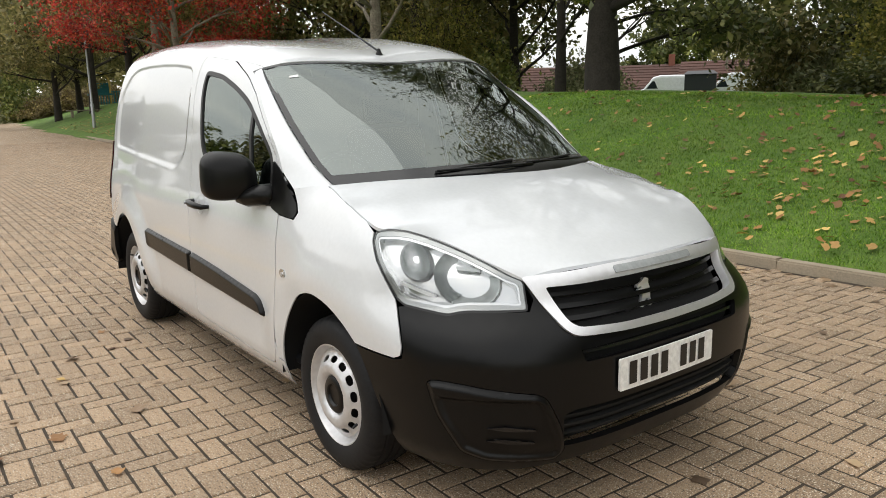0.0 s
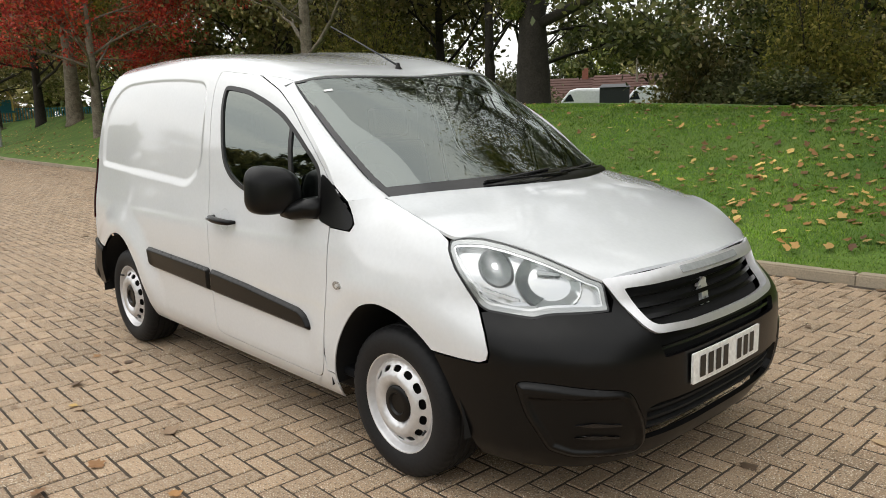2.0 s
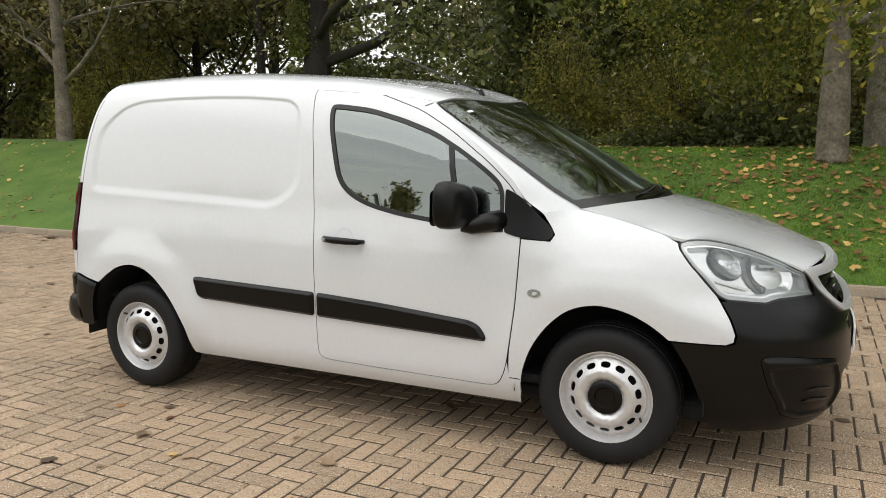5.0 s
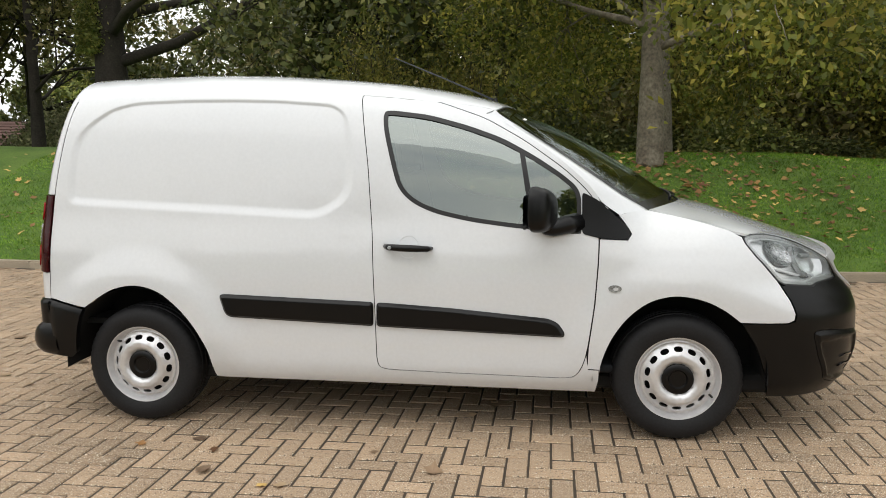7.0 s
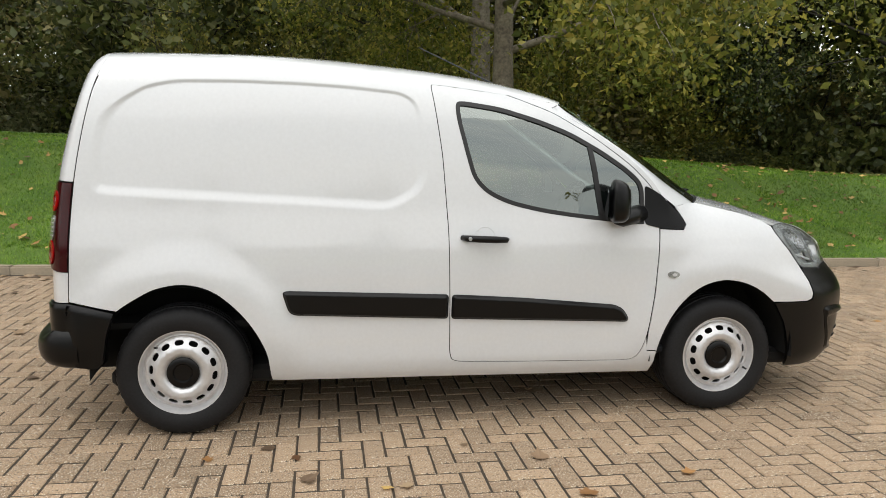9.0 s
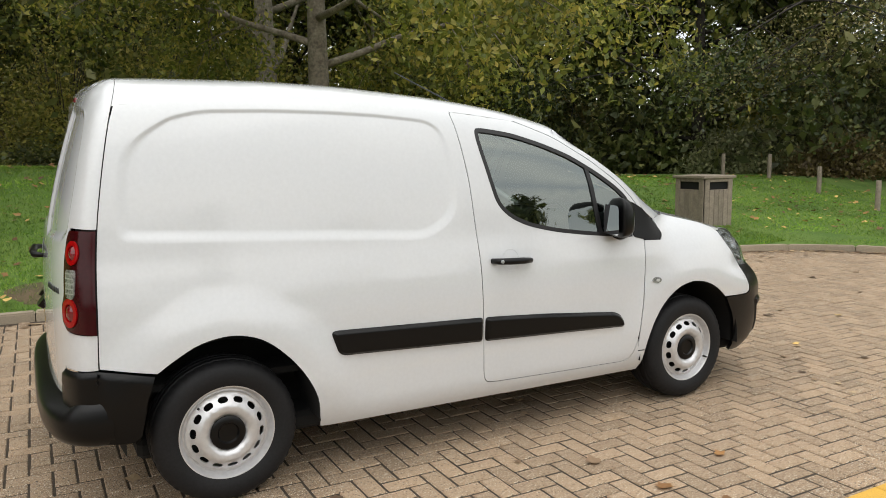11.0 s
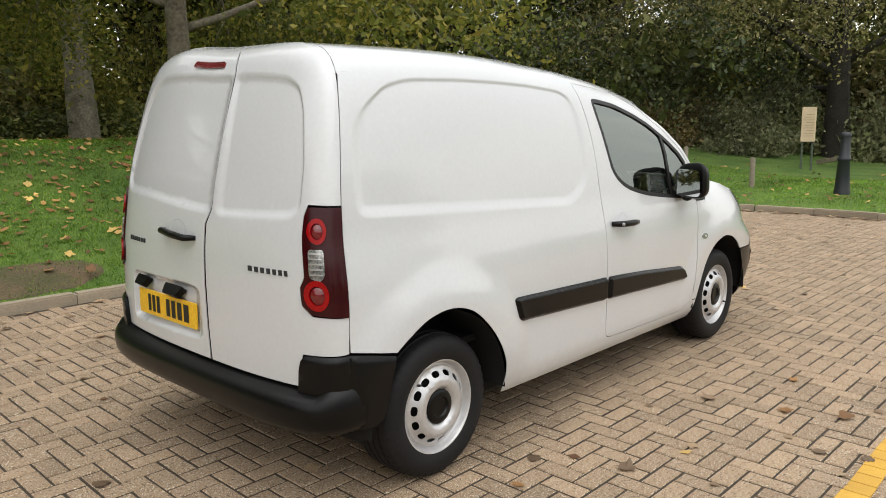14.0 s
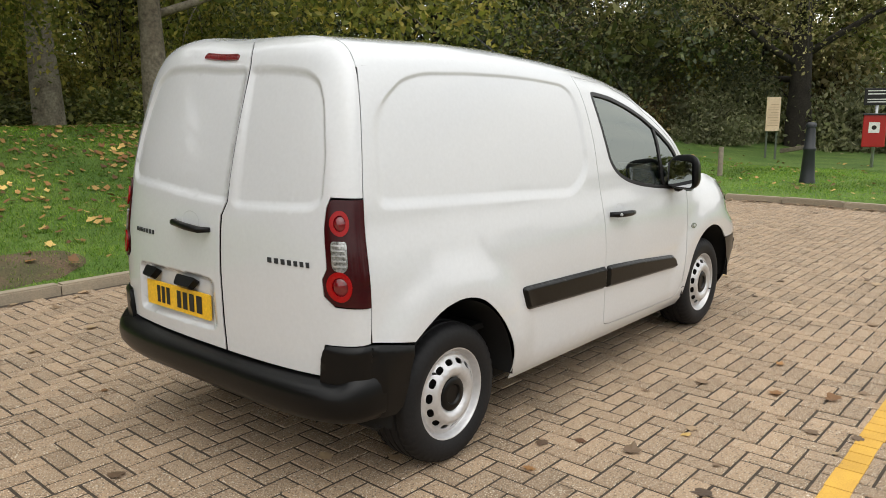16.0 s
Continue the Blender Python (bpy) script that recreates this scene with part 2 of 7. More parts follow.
# ---- surface of the van: x ahead, y to its left, z up, metres ----
def pchip(points):
    """A smooth curve through (x, y) points that never overshoots."""
    xs = [p[0] for p in points]
    ys = [p[1] for p in points]
    n = len(xs)
    d = [(ys[i + 1] - ys[i]) / (xs[i + 1] - xs[i]) for i in range(n - 1)]
    m = [d[0]] + [0.0 if d[i - 1] * d[i] <= 0 else 2 * d[i - 1] * d[i] / (d[i - 1] + d[i]) for i in range(1, n - 1)] + [d[-1]]

    def value(x):
        if x <= xs[0]:
            return ys[0]
        if x >= xs[-1]:
            return ys[-1]
        i = 0
        while x > xs[i + 1]:
            i += 1
        h = xs[i + 1] - xs[i]
        t = (x - xs[i]) / h
        a, b = t * t * (3 - 2 * t), t * t * (t - 1)
        return ys[i] * (1 - a) + ys[i + 1] * a + h * (m[i] * (b - t * t + t) + m[i + 1] * b)

    return value


def smooth(a, b, x):
    t = min(1.0, max(0.0, (x - a) / (b - a)))
    return t * t * (3 - 2 * t)


ROOF_TOP = 1.84
half_body = pchip([(0.20, 0.765), (0.24, 0.80), (0.30, 0.832), (0.36, 0.845), (0.50, 0.850), (0.75, 0.853), (0.88, 0.847), (0.97, 0.833), (1.08, 0.813),
                   (1.20, 0.797), (1.35, 0.775), (1.50, 0.746), (1.60, 0.718), (1.67, 0.690), (1.73, 0.652), (1.775, 0.60), (1.805, 0.53), (1.825, 0.42), (1.836, 0.25), (1.84, 0.0)])
half_front = pchip([(0.20, 0.765), (0.24, 0.80), (0.30, 0.828), (0.45, 0.845), (0.60, 0.853), (0.75, 0.866), (0.86, 0.857), (0.93, 0.838), (0.98, 0.815), (1.03, 0.785), (1.08, 0.745), (1.13, 0.695), (1.2, 0.66)])
roof_z = pchip([(-0.6, 1.80), (-0.45, 1.815), (-0.3, 1.832), (0.0, 1.838), (0.25, 1.84), (0.6, 1.831), (0.93, 1.808), (1.25, 1.778), (1.57, 1.730), (1.83, 1.668), (1.945, 1.626)])
seam_x = pchip([(0.3, -0.475), (0.65, -0.485), (0.8, -0.48), (1.0, -0.472), (1.2, -0.455), (1.4, -0.425), (1.6, -0.385), (1.72, -0.352), (1.84, -0.315)])
rear_x = pchip([(0.3, -0.64), (0.55, -0.643), (0.8, -0.640), (1.0, -0.632), (1.2, -0.605), (1.4, -0.560), (1.6, -0.502), (1.70, -0.468), (1.76, -0.44), (1.80, -0.40), (1.832, -0.33)])
nose = pchip([(0.2, 0.86), (0.27, 0.905), (0.36, 0.945), (0.45, 0.958), (0.60, 0.955), (0.69, 0.94), (0.775, 0.90), (0.86, 0.86), (0.93, 0.79), (1.0, 0.70), (1.08, 0.5), (1.2, 0.2)])
FRONT_X, FRONT_L, FRONT_N = 2.728, 1.35, 2.4


def flare(x, z):
    """The swell of the body round the wheels."""
    swell = 0.0
    for cx, r0, r1, amount in ((0.0, 0.45, 0.64, 0.030), (2.728, 0.46, 0.62, 0.014)):
        r = ((x - cx) ** 2 + (z - 0.31) ** 2) ** 0.5
        swell += amount * (1 - smooth(r0, r1, r)) * smooth(0.25, 0.5, z)
    return swell


def half_width(x, z):
    zr = max(1.60, roof_z(x))
    base = z if z < 1.3 else 1.3 + (z - 1.3) * (ROOF_TOP - 1.3) / (zr - 1.3)
    f = smooth(2.38, 2.64, x)
    w = half_body(base) * (1 - f) + half_front(z) * f if f > 0 else half_body(base)
    return w - 0.028 * (1 - smooth(-0.50, 0.35, x)) * min(1.0, w / 0.6)


def side(u, z):
    """A point of the right side and the front: u is x as far as the front wheel, and from there runs round the nose."""
    if u <= FRONT_X:
        return (u, -half_width(u, z) - flare(u, z), z)
    a = (u - FRONT_X) / FRONT_L * math.pi / 2
    s, c = math.sin(a), math.cos(a)
    w = half_width(FRONT_X, z) + flare(FRONT_X + 0.9 * (u - FRONT_X), z) * smooth(0.0, 0.4, c)
    ex, ey = abs(s) ** (2 / FRONT_N), abs(c) ** (2 / FRONT_N)
    n = FRONT_N + 0.95 * (1 - smooth(0.60, 0.80, z))
    k = (ex ** n + ey ** n) ** (-1 / n)
    return (FRONT_X + nose(z) * math.copysign(ex * k, s), -w * math.copysign(ey * k, c), z)


def rear(v, z):
    """A point of the back: v from -1 at the right seam to 1 at the left one."""
    a = (1 + v) * math.pi / 2
    s, c = math.sin(a), math.cos(a)
    x0 = seam_x(z)
    n = 2.5
    return (x0 + (rear_x(z) - x0) * math.copysign(abs(s) ** (2 / n), s), -half_width(x0, z) * math.copysign(abs(c) ** (2 / n), c), z)


def roof(x, y):
    """The height of the roof."""
    lo, hi = 1.5, roof_z(x)
    for _ in range(40):
        mid = (lo + hi) / 2
        if half_width(x, mid) > abs(y):
            lo = mid
        else:
            hi = mid
    return (x, y, lo)
# ---- end of surface ----


# ---- building ----
def mesh_of(name, verts, faces, mats, smooth_faces=False, index=None):
    me = bpy.data.meshes.new(name)
    me.from_pydata([tuple(v) for v in verts], [], faces)
    for m in mats if isinstance(mats, (list, tuple)) else [mats]:
        me.materials.append(m)
    if index is not None:
        me.polygons.foreach_set("material_index", index)
    if smooth_faces:
        me.polygons.foreach_set("use_smooth", [True] * len(me.polygons))
    me.update()
    return me


def thing(name, label, category, group="", kind="", at=None):
    ob = new(name)
    ob.empty_display_size = 0.1
    if at is not None:
        ob.matrix_world = at
    return tagged(ob, label, category, group, kind)


def part(name, me, parent=None, label=""):
    ob = new(name, me)
    if parent is not None:
        ob.parent = parent
        ob.matrix_parent_inverse = parent.matrix_world.inverted() if parent.type == "EMPTY" and not parent.parent else Matrix()
    return tagged(ob, label)


def finish(bm, name, mats, smooth_faces=False):
    me = bpy.data.meshes.new(name)
    bm.to_mesh(me)
    bm.free()
    for m in mats if isinstance(mats, (list, tuple)) else [mats]:
        me.materials.append(m)
    if smooth_faces:
        me.polygons.foreach_set("use_smooth", [True] * len(me.polygons))
    return me


def box(name, lo, hi, mat, bevel=0.004, turn=None, segments=1):
    """A box between two corners with worn edges."""
    bm = bmesh.new()
    bmesh.ops.create_cube(bm, size=1)
    c = [(a + b) / 2 for a, b in zip(lo, hi)]
    s = [b - a for a, b in zip(lo, hi)]
    bmesh.ops.transform(bm, matrix=Matrix.Diagonal((*s, 1)), verts=bm.verts)
    if bevel:
        bmesh.ops.bevel(bm, geom=bm.edges[:], offset=min(bevel, 0.45 * min(s)), segments=segments, affect="EDGES", profile=0.6)
    if turn is not None:
        bmesh.ops.transform(bm, matrix=turn, verts=bm.verts)
    bmesh.ops.translate(bm, vec=c, verts=bm.verts)
    return finish(bm, name, mat)


def lathe(name, profile, mat, centre, axis="y", sides=48, closed=False):
    """A turned shape: profile rows of (radius, along), round an axis through centre."""
    verts, faces = [], []
    n = len(profile)
    for i in range(sides):
        a = 2 * math.pi * i / sides
        for r, h in profile:
            p = (r * math.cos(a), r * math.sin(a), h)
            verts.append({"z": p, "y": (p[0], p[2], p[1]), "x": (p[2], p[0], p[1])}[axis])
    rows = n if closed else n - 1
    for i in range(sides):
        j = (i + 1) % sides
        for k in range(rows):
            l = (k + 1) % n
            faces.append((i * n + k, j * n + k, j * n + l, i * n + l))
    verts = [tuple(a + b for a, b in zip(v, centre)) for v in verts]
    me = mesh_of(name, verts, faces, mat, True)
    bm = bmesh.new()
    bm.from_mesh(me)
    bmesh.ops.remove_doubles(bm, verts=bm.verts, dist=1e-5)
    bmesh.ops.recalc_face_normals(bm, faces=bm.faces)
    for e in bm.edges:
        if len(e.link_faces) == 2 and e.calc_face_angle(0) > radians(40):
            e.smooth = False
    bm.to_mesh(me)
    bm.free()
    return me


def tube_rows(points, radii, sides=8):
    """Verts and faces of a round tube along points, closed at both ends."""
    points = [Vector(p) for p in points]
    verts, faces = [], []
    up = Vector((0.123, 0.456, 0.88))
    for i, p in enumerate(points):
        d = (points[min(i + 1, len(points) - 1)] - points[max(i - 1, 0)]).normalized()
        a = d.cross(up)
        if a.length < 1e-3:
            a = d.cross(Vector((1, 0, 0)))
        a.normalize()
        b = d.cross(a)
        for k in range(sides):
            t = 2 * math.pi * k / sides
            verts.append(p + (a * math.cos(t) + b * math.sin(t)) * radii[i])
    for i in range(len(points) - 1):
        for k in range(sides):
            l = (k + 1) % sides
            faces.append((i * sides + k, i * sides + l, (i + 1) * sides + l, (i + 1) * sides + k))
    faces.append(tuple(range(sides))[::-1])
    faces.append(tuple((len(points) - 1) * sides + k for k in range(sides)))
    return verts, faces


def tube(name, points, radius, mat, sides=8):
    radii = [radius] * len(points) if isinstance(radius, (int, float)) else radius
    v, f = tube_rows(points, radii, sides)
    return mesh_of(name, v, f, mat, True)


def inside(poly, x, y):
    hit = False
    j = len(poly) - 1
    for i in range(len(poly)):
        (xi, yi), (xj, yj) = poly[i], poly[j]
        if (yi > y) != (yj > y) and x < (xj - xi) * (y - yi) / (yj - yi) + xi:
            hit = not hit
        j = i
    return hit


def away(poly, x, y):
    """The distance to a closed outline, above nought inside it."""
    best = 1e9
    for (ax, ay), (bx, by) in zip(poly, poly[1:] + poly[:1]):
        dx, dy = bx - ax, by - ay
        l = dx * dx + dy * dy
        t = 0 if l == 0 else min(1, max(0, ((x - ax) * dx + (y - ay) * dy) / l))
        best = min(best, (x - ax - t * dx) ** 2 + (y - ay - t * dy) ** 2)
    return math.sqrt(best) * (1 if inside(poly, x, y) else -1)


def soft(poly, r, rounds=5, keep=()):
    """An outline with its corners rounded off by r at most; keep: corners that stay sharp."""
    out = []
    n = len(poly)
    for i, p in enumerate(poly):
        a, b = poly[i - 1], poly[(i + 1) % n]
        la, lb = math.dist(p, a), math.dist(p, b)
        if i in keep or min(la, lb) < 1e-6:
            out.append(p)
            continue
        ra, rb = min(r, la * 0.48), min(r, lb * 0.48)
        s = (p[0] + (a[0] - p[0]) * ra / la, p[1] + (a[1] - p[1]) * ra / la)
        e = (p[0] + (b[0] - p[0]) * rb / lb, p[1] + (b[1] - p[1]) * rb / lb)
        for k in range(rounds + 1):
            t = k / rounds
            out.append(tuple((1 - t) ** 2 * s[q] + 2 * t * (1 - t) * p[q] + t * t * e[q] for q in (0, 1)))
    return out


def curve(points, n=4):
    """An open path drawn smoothly through its points."""
    out = []
    for i in range(len(points) - 1):
        p0, p1, p2, p3 = points[max(i - 1, 0)], points[i], points[i + 1], points[min(i + 2, len(points) - 1)]
        for k in range(n):
            t = k / n
            out.append(tuple(0.5 * (2 * p1[q] + (p2[q] - p0[q]) * t + (2 * p0[q] - 5 * p1[q] + 4 * p2[q] - p3[q]) * t * t + (3 * p1[q] - p0[q] - 3 * p2[q] + p3[q]) * t ** 3) for q in (0, 1)))
    return out + [tuple(points[-1])]


def grow(poly, d):
    """An outline moved outwards by d (inwards below nought)."""
    area = sum(a[0] * b[1] - b[0] * a[1] for a, b in zip(poly, poly[1:] + poly[:1]))
    k = d if area > 0 else -d
    out = []
    for i, p in enumerate(poly):
        a, b = Vector(poly[i - 1]), Vector(poly[(i + 1) % len(poly)])
        t1, t2 = (Vector(p) - a), (b - Vector(p))
        if t1.length < 1e-9 or t2.length < 1e-9:
            t1 = t2 = b - a
        t = (t1.normalized() + t2.normalized())
        t = t.normalized() if t.length > 1e-6 else t1.normalized()
        out.append((p[0] + t.y * k, p[1] - t.x * k))
    return out


def dense(poly, step):
    out = []
    for a, b in zip(poly, poly[1:] + poly[:1]):
        n = max(1, int(math.dist(a, b) / step + 0.5))
        out += [(a[0] + (b[0] - a[0]) * k / n, a[1] + (b[1] - a[1]) * k / n) for k in range(n)]
    return out


def region(outline, holes=(), step=0.05, extra=(), stretch=1.0):
    """Triangles that fill an outline and leave its holes open."""
    rings = [dense(list(outline), step)] + [dense(list(h), step * 0.7) for h in holes]
    pts, edges = [], []
    for ring in rings:
        k = len(pts)
        pts += ring
        edges += [(k + i, k + (i + 1) % len(ring)) for i in range(len(ring))]
    xs, ys = [p[0] for p in rings[0]], [p[1] for p in rings[0]]

    def free(p, gap):
        return away(rings[0], *p) > gap and all(away(h, *p) < -gap for h in rings[1:])

    x = min(xs)
    row = 0
    while x < max(xs):
        y = min(ys) + (step / 2 if row % 2 else 0)
        while y < max(ys):
            if free((x, y), step * 0.45):
                pts.append((x, y))
            y += step * stretch
        x += step
        row += 1
    pts += [p for p in extra if free(p, 0.004)]
    found = delaunay_2d_cdt([Vector(p) for p in pts], edges, [], 0, 1e-6)
    out, tris = [tuple(v) for v in found[0]], []
    for tri in found[2]:
        c = [sum(out[i][q] for i in tri) / 3 for q in (0, 1)]
        if inside(rings[0], *c) and not any(inside(h, *c) for h in rings[1:]):
            tris.append(list(tri))
    return out, tris


def sheet(name, surface, outline, mat, holes=(), step=0.05, depth=0.012, lift=0.0, extra=(), flip=False, core=(1.3, 0.0, 0.9), stretch=1.0, true_normals=True):
    """A panel laid on a surface, with its edges turned in. flip: the same on the other side of the van."""
    flat, tris = region(outline, holes, step, extra, stretch)
    h = 1e-3
    core = Vector(core)
    where, normal = [], []
    for u, v in flat:
        p = Vector(surface(u, v))
        n = (Vector(surface(u + h, v)) - Vector(surface(u - h, v))).cross(Vector(surface(u, v + h)) - Vector(surface(u, v - h)))
        n = n.normalized() if n.length > 1e-12 else (p - core).normalized()
        if n.dot(p - core) < 0:
            n = -n
        where.append(p + n * lift)
        normal.append(n)
    faces, count = [], {}
    for a, b, c in tris:
        f = (where[b] - where[a]).cross(where[c] - where[a])
        if f.dot(normal[a] + normal[b] + normal[c]) < 0:
            b, c = c, b
        faces.append((a, b, c))
        for e in ((a, b), (b, c), (c, a)):
            count[tuple(sorted(e))] = (count.get(tuple(sorted(e)), (0,))[0] + 1, e)
    verts = list(where)
    if depth:
        rim, n0 = {}, len(verts)
        for k, (times, (a, b)) in count.items():
            if times != 1:
                continue
            for i in (a, b):
                if i not in rim:
                    rim[i] = len(verts)
                    d = depth
                    verts += [where[i].copy(), where[i] - normal[i] * d]
            faces.append((rim[b], rim[a], rim[a] + 1, rim[b] + 1))
    bend = [tuple(n) for n in normal] + [(0.0, 0.0, 0.0)] * (len(verts) - len(normal))
    if flip:
        verts = [Vector((p.x, -p.y, p.z)) for p in verts]
        faces = [f[::-1] for f in faces]
        bend = [(n[0], -n[1], n[2]) for n in bend]
    me = mesh_of(name, verts, faces, mat, True)
    if true_normals:
        me.normals_split_custom_set_from_vertices(bend)
    return me


def grid_mesh(name, rows, mat, thick=0.0):
    """A smooth sheet through rows of points; thick: how far its edge is turned under."""
    n, m = len(rows), len(rows[0])
    verts = [Vector(p) for row in rows for p in row]
    faces = [(i * m + j, i * m + j + 1, (i + 1) * m + j + 1, (i + 1) * m + j) for i in range(n - 1) for j in range(m - 1)]
    if thick:
        ring = [j for j in range(m)] + [i * m + m - 1 for i in range(1, n)] + [(n - 1) * m + j for j in range(m - 2, -1, -1)] + [i * m for i in range(n - 2, 0, -1)]
        k = len(verts)
        for i in ring:
            verts += [verts[i].copy(), verts[i] - Vector((0, 0, thick))]
        faces += [(k + 2 * i, k + 2 * ((i + 1) % len(ring)), k + 2 * ((i + 1) % len(ring)) + 1, k + 2 * i + 1) for i in range(len(ring))]
    core = Vector((1.3, 0.0, 0.7))
    turned = 0.0
    for a, b, c, d in faces[:(n - 1) * (m - 1)]:
        turned += (verts[c] - verts[a]).cross(verts[d] - verts[b]).dot((verts[a] + verts[c]) / 2 - core)
    if turned < 0:
        faces = [f[::-1] for f in faces]
    return mesh_of(name, verts, faces, mat, True)


# ---- the van ----
CENTRE_U = FRONT_X + FRONT_L
RECESS = soft([(-0.363, 1.182), (-0.358, 1.335), (-0.333, 1.48), (-0.267, 1.561), (-0.15, 1.638), (-0.015, 1.668), (0.264, 1.674), (0.537, 1.671), (0.776, 1.661),
               (1.026, 1.639), (1.081, 1.612), (1.11, 1.572), (1.133, 1.433), (1.136, 1.24), (1.099, 1.171), (1.013, 1.118), (0.947, 1.099), (0.499, 1.126), (0.044, 1.148), (-0.331, 1.167)], 0.05)
DOOR = soft([(1.183, 1.700), (1.345, 1.695), (1.577, 1.644), (1.805, 1.561), (1.998, 1.449), (2.186, 1.313), (2.296, 1.208), (2.336, 1.144), (2.346, 0.99), (2.341, 0.865),
             (2.327, 0.677), (2.298, 0.47), (2.279, 0.384), (2.248, 0.325), (2.208, 0.308), (1.642, 0.320), (1.301, 0.331), (1.270, 0.355), (1.267, 0.601), (1.258, 0.992), (1.232, 1.349), (1.194, 1.627)], 0.06)
WINDOW = soft([(1.300, 1.597), (1.329, 1.609), (1.528, 1.582), (1.724, 1.526), (1.89, 1.464), (2.053, 1.373), (2.187, 1.282), (2.263, 1.212), (2.263, 1.012), (2.214, 1.011),
               (1.92, 1.042), (1.73, 1.069), (1.564, 1.107), (1.453, 1.156), (1.383, 1.225), (1.354, 1.321), (1.306, 1.514)], 0.06, keep=(8,))
ARCH_R = [(-0.275, 0.622), (-0.2, 0.672), (-0.102, 0.723), (0.023, 0.743), (0.144, 0.712), (0.245, 0.634), (0.329, 0.532), (0.388, 0.413), (0.405, 0.30), (0.412, 0.262)]
ARCH_R = curve(ARCH_R)
ARCH_F = [(2.351, 0.236), (2.359, 0.371), (2.403, 0.5), (2.479, 0.612), (2.58, 0.695), (2.693, 0.726), (2.773, 0.711), (2.849, 0.664), (2.912, 0.603)]
ARCH_F = curve(ARCH_F)


def body(u, z):
    """The side with its pressed-in panel."""
    p = side(u, z)
    d = away(RECESS, u, z)
    w = 0.012 + 0.016 * (1 - smooth(1.46, 1.62, z))
    return (p[0], p[1] + 0.010 * smooth(-w, w, d), p[2])


def lamp_edge(k):
    """The headlamp's upper edge, from the wing to the grille."""
    pts = [(3.02, 0.992), (3.06, 1.001), (3.12, 1.004), (3.18, 1.002), (3.265, 0.988), (3.349, 0.966), (3.42, 0.942), (3.488, 0.912), (3.55, 0.878), (3.597, 0.858)]
    return pts[k]


HEADLAMP = [lamp_edge(k) for k in range(10)] + [(3.592, 0.80), (3.590, 0.770), (3.50, 0.769), (3.38, 0.768), (3.345, 0.764), (3.305, 0.756), (3.22, 0.764), (3.142, 0.772), (3.112, 0.788), (3.07, 0.845), (3.034, 0.905), (3.012, 0.965)]

van = thing("van", "white panel van with black plastic bumpers, parked on block paving", "van")

gutter = []
for k in range(30):
    x = 1.845 - (1.845 + 0.353) * k / 29
    gutter.append((x, roof(x, 0.63 + 0.02 * smooth(1.85, 1.5, x))[2]))
rear_edge = [(seam_x(z) + 0.0045, z) for z in [gutter[-1][1] - k * (gutter[-1][1] - 0.664) / 16 for k in range(1, 17)]]
door_gap = grow(DOOR, 0.0042)
door_path = [p for p in door_gap]
# the door's outline, started at its lower front corner and run back, up and forward to the wing
first = min(range(len(door_path)), key=lambda i: math.dist(door_path[i], (2.29, 0.43)))
last = min(range(len(door_path)), key=lambda i: math.dist(door_path[i], (2.345, 1.13)))
run = [door_path[(first + k) % len(door_path)] for k in range((last - first) % len(door_path) + 1)]
outer = grow(DOOR, 0.026)
i0 = min(range(len(outer)), key=lambda i: math.dist(outer[i], (2.362, 1.15)))
i1 = min(range(len(outer)), key=lambda i: math.dist(outer[i], (1.80, 1.59)))
step_i = -1
PILLAR = [outer[(i0 - k) % len(outer)] for k in range((i0 - i1) % len(outer) + 1)]
SCREEN_EDGE = [(2.59, -0.694, 1.110), (2.464, -0.712, 1.185), (2.300, -0.710, 1.300), (2.087, -0.687, 1.443), (1.874, -0.646, 1.580)]
BODY = ARCH_R + [(0.455, 0.258), (1.35, 0.246), (2.34, 0.230), (2.352, 0.30), (2.352, 0.352), (2.303, 0.354)] + run + [(2.372, 1.118), (2.39, 1.13)] + PILLAR + gutter + rear_edge
recess_rows = [p for d in (-0.042, -0.028, -0.016, -0.011, -0.0065, -0.002, 0.002, 0.0065, 0.011, 0.016, 0.028, 0.042) for p in dense(grow(RECESS, d), 0.013)]
sill_rows = [(0.46 + 0.04 * k, z) for k in range(47) for z in (0.262, 0.276, 0.290)]
WING = [(2.352, 0.985), (2.347, 0.865), (2.333, 0.677), (2.305, 0.47), (2.300, 0.360), (2.354, 0.358)] + ARCH_F[1:] + [(3.02, 0.600), (3.096, 0.600), (3.122, 0.612), (3.130, 0.640), (3.122, 0.70), (3.110, 0.765), (3.103, 0.786),
        (3.062, 0.843), (3.026, 0.903), (3.004, 0.965), (3.008, 0.990), (2.96, 1.022), (2.86, 1.052), (2.728, 1.082), (2.65, 1.098), (2.586, 1.112), (2.52, 1.112), (2.442, 1.098), (2.482, 1.042), (2.501, 1.009), (2.482, 0.979)]
SAIL = soft([(2.268, 1.207), (2.343, 1.168), (2.479, 1.04), (2.496, 1.009), (2.477, 0.983), (2.346, 0.991), (2.268, 1.010)], 0.02)
LAMP_CUT = soft([(-0.674, 1.203), (-0.999, 1.199), (-0.999, 0.797), (-0.66, 0.806), (-0.590, 0.842), (-0.585, 0.905), (-0.622, 0.945), (-0.626, 1.09), (-0.642, 1.165)], 0.02, keep=(1, 2))

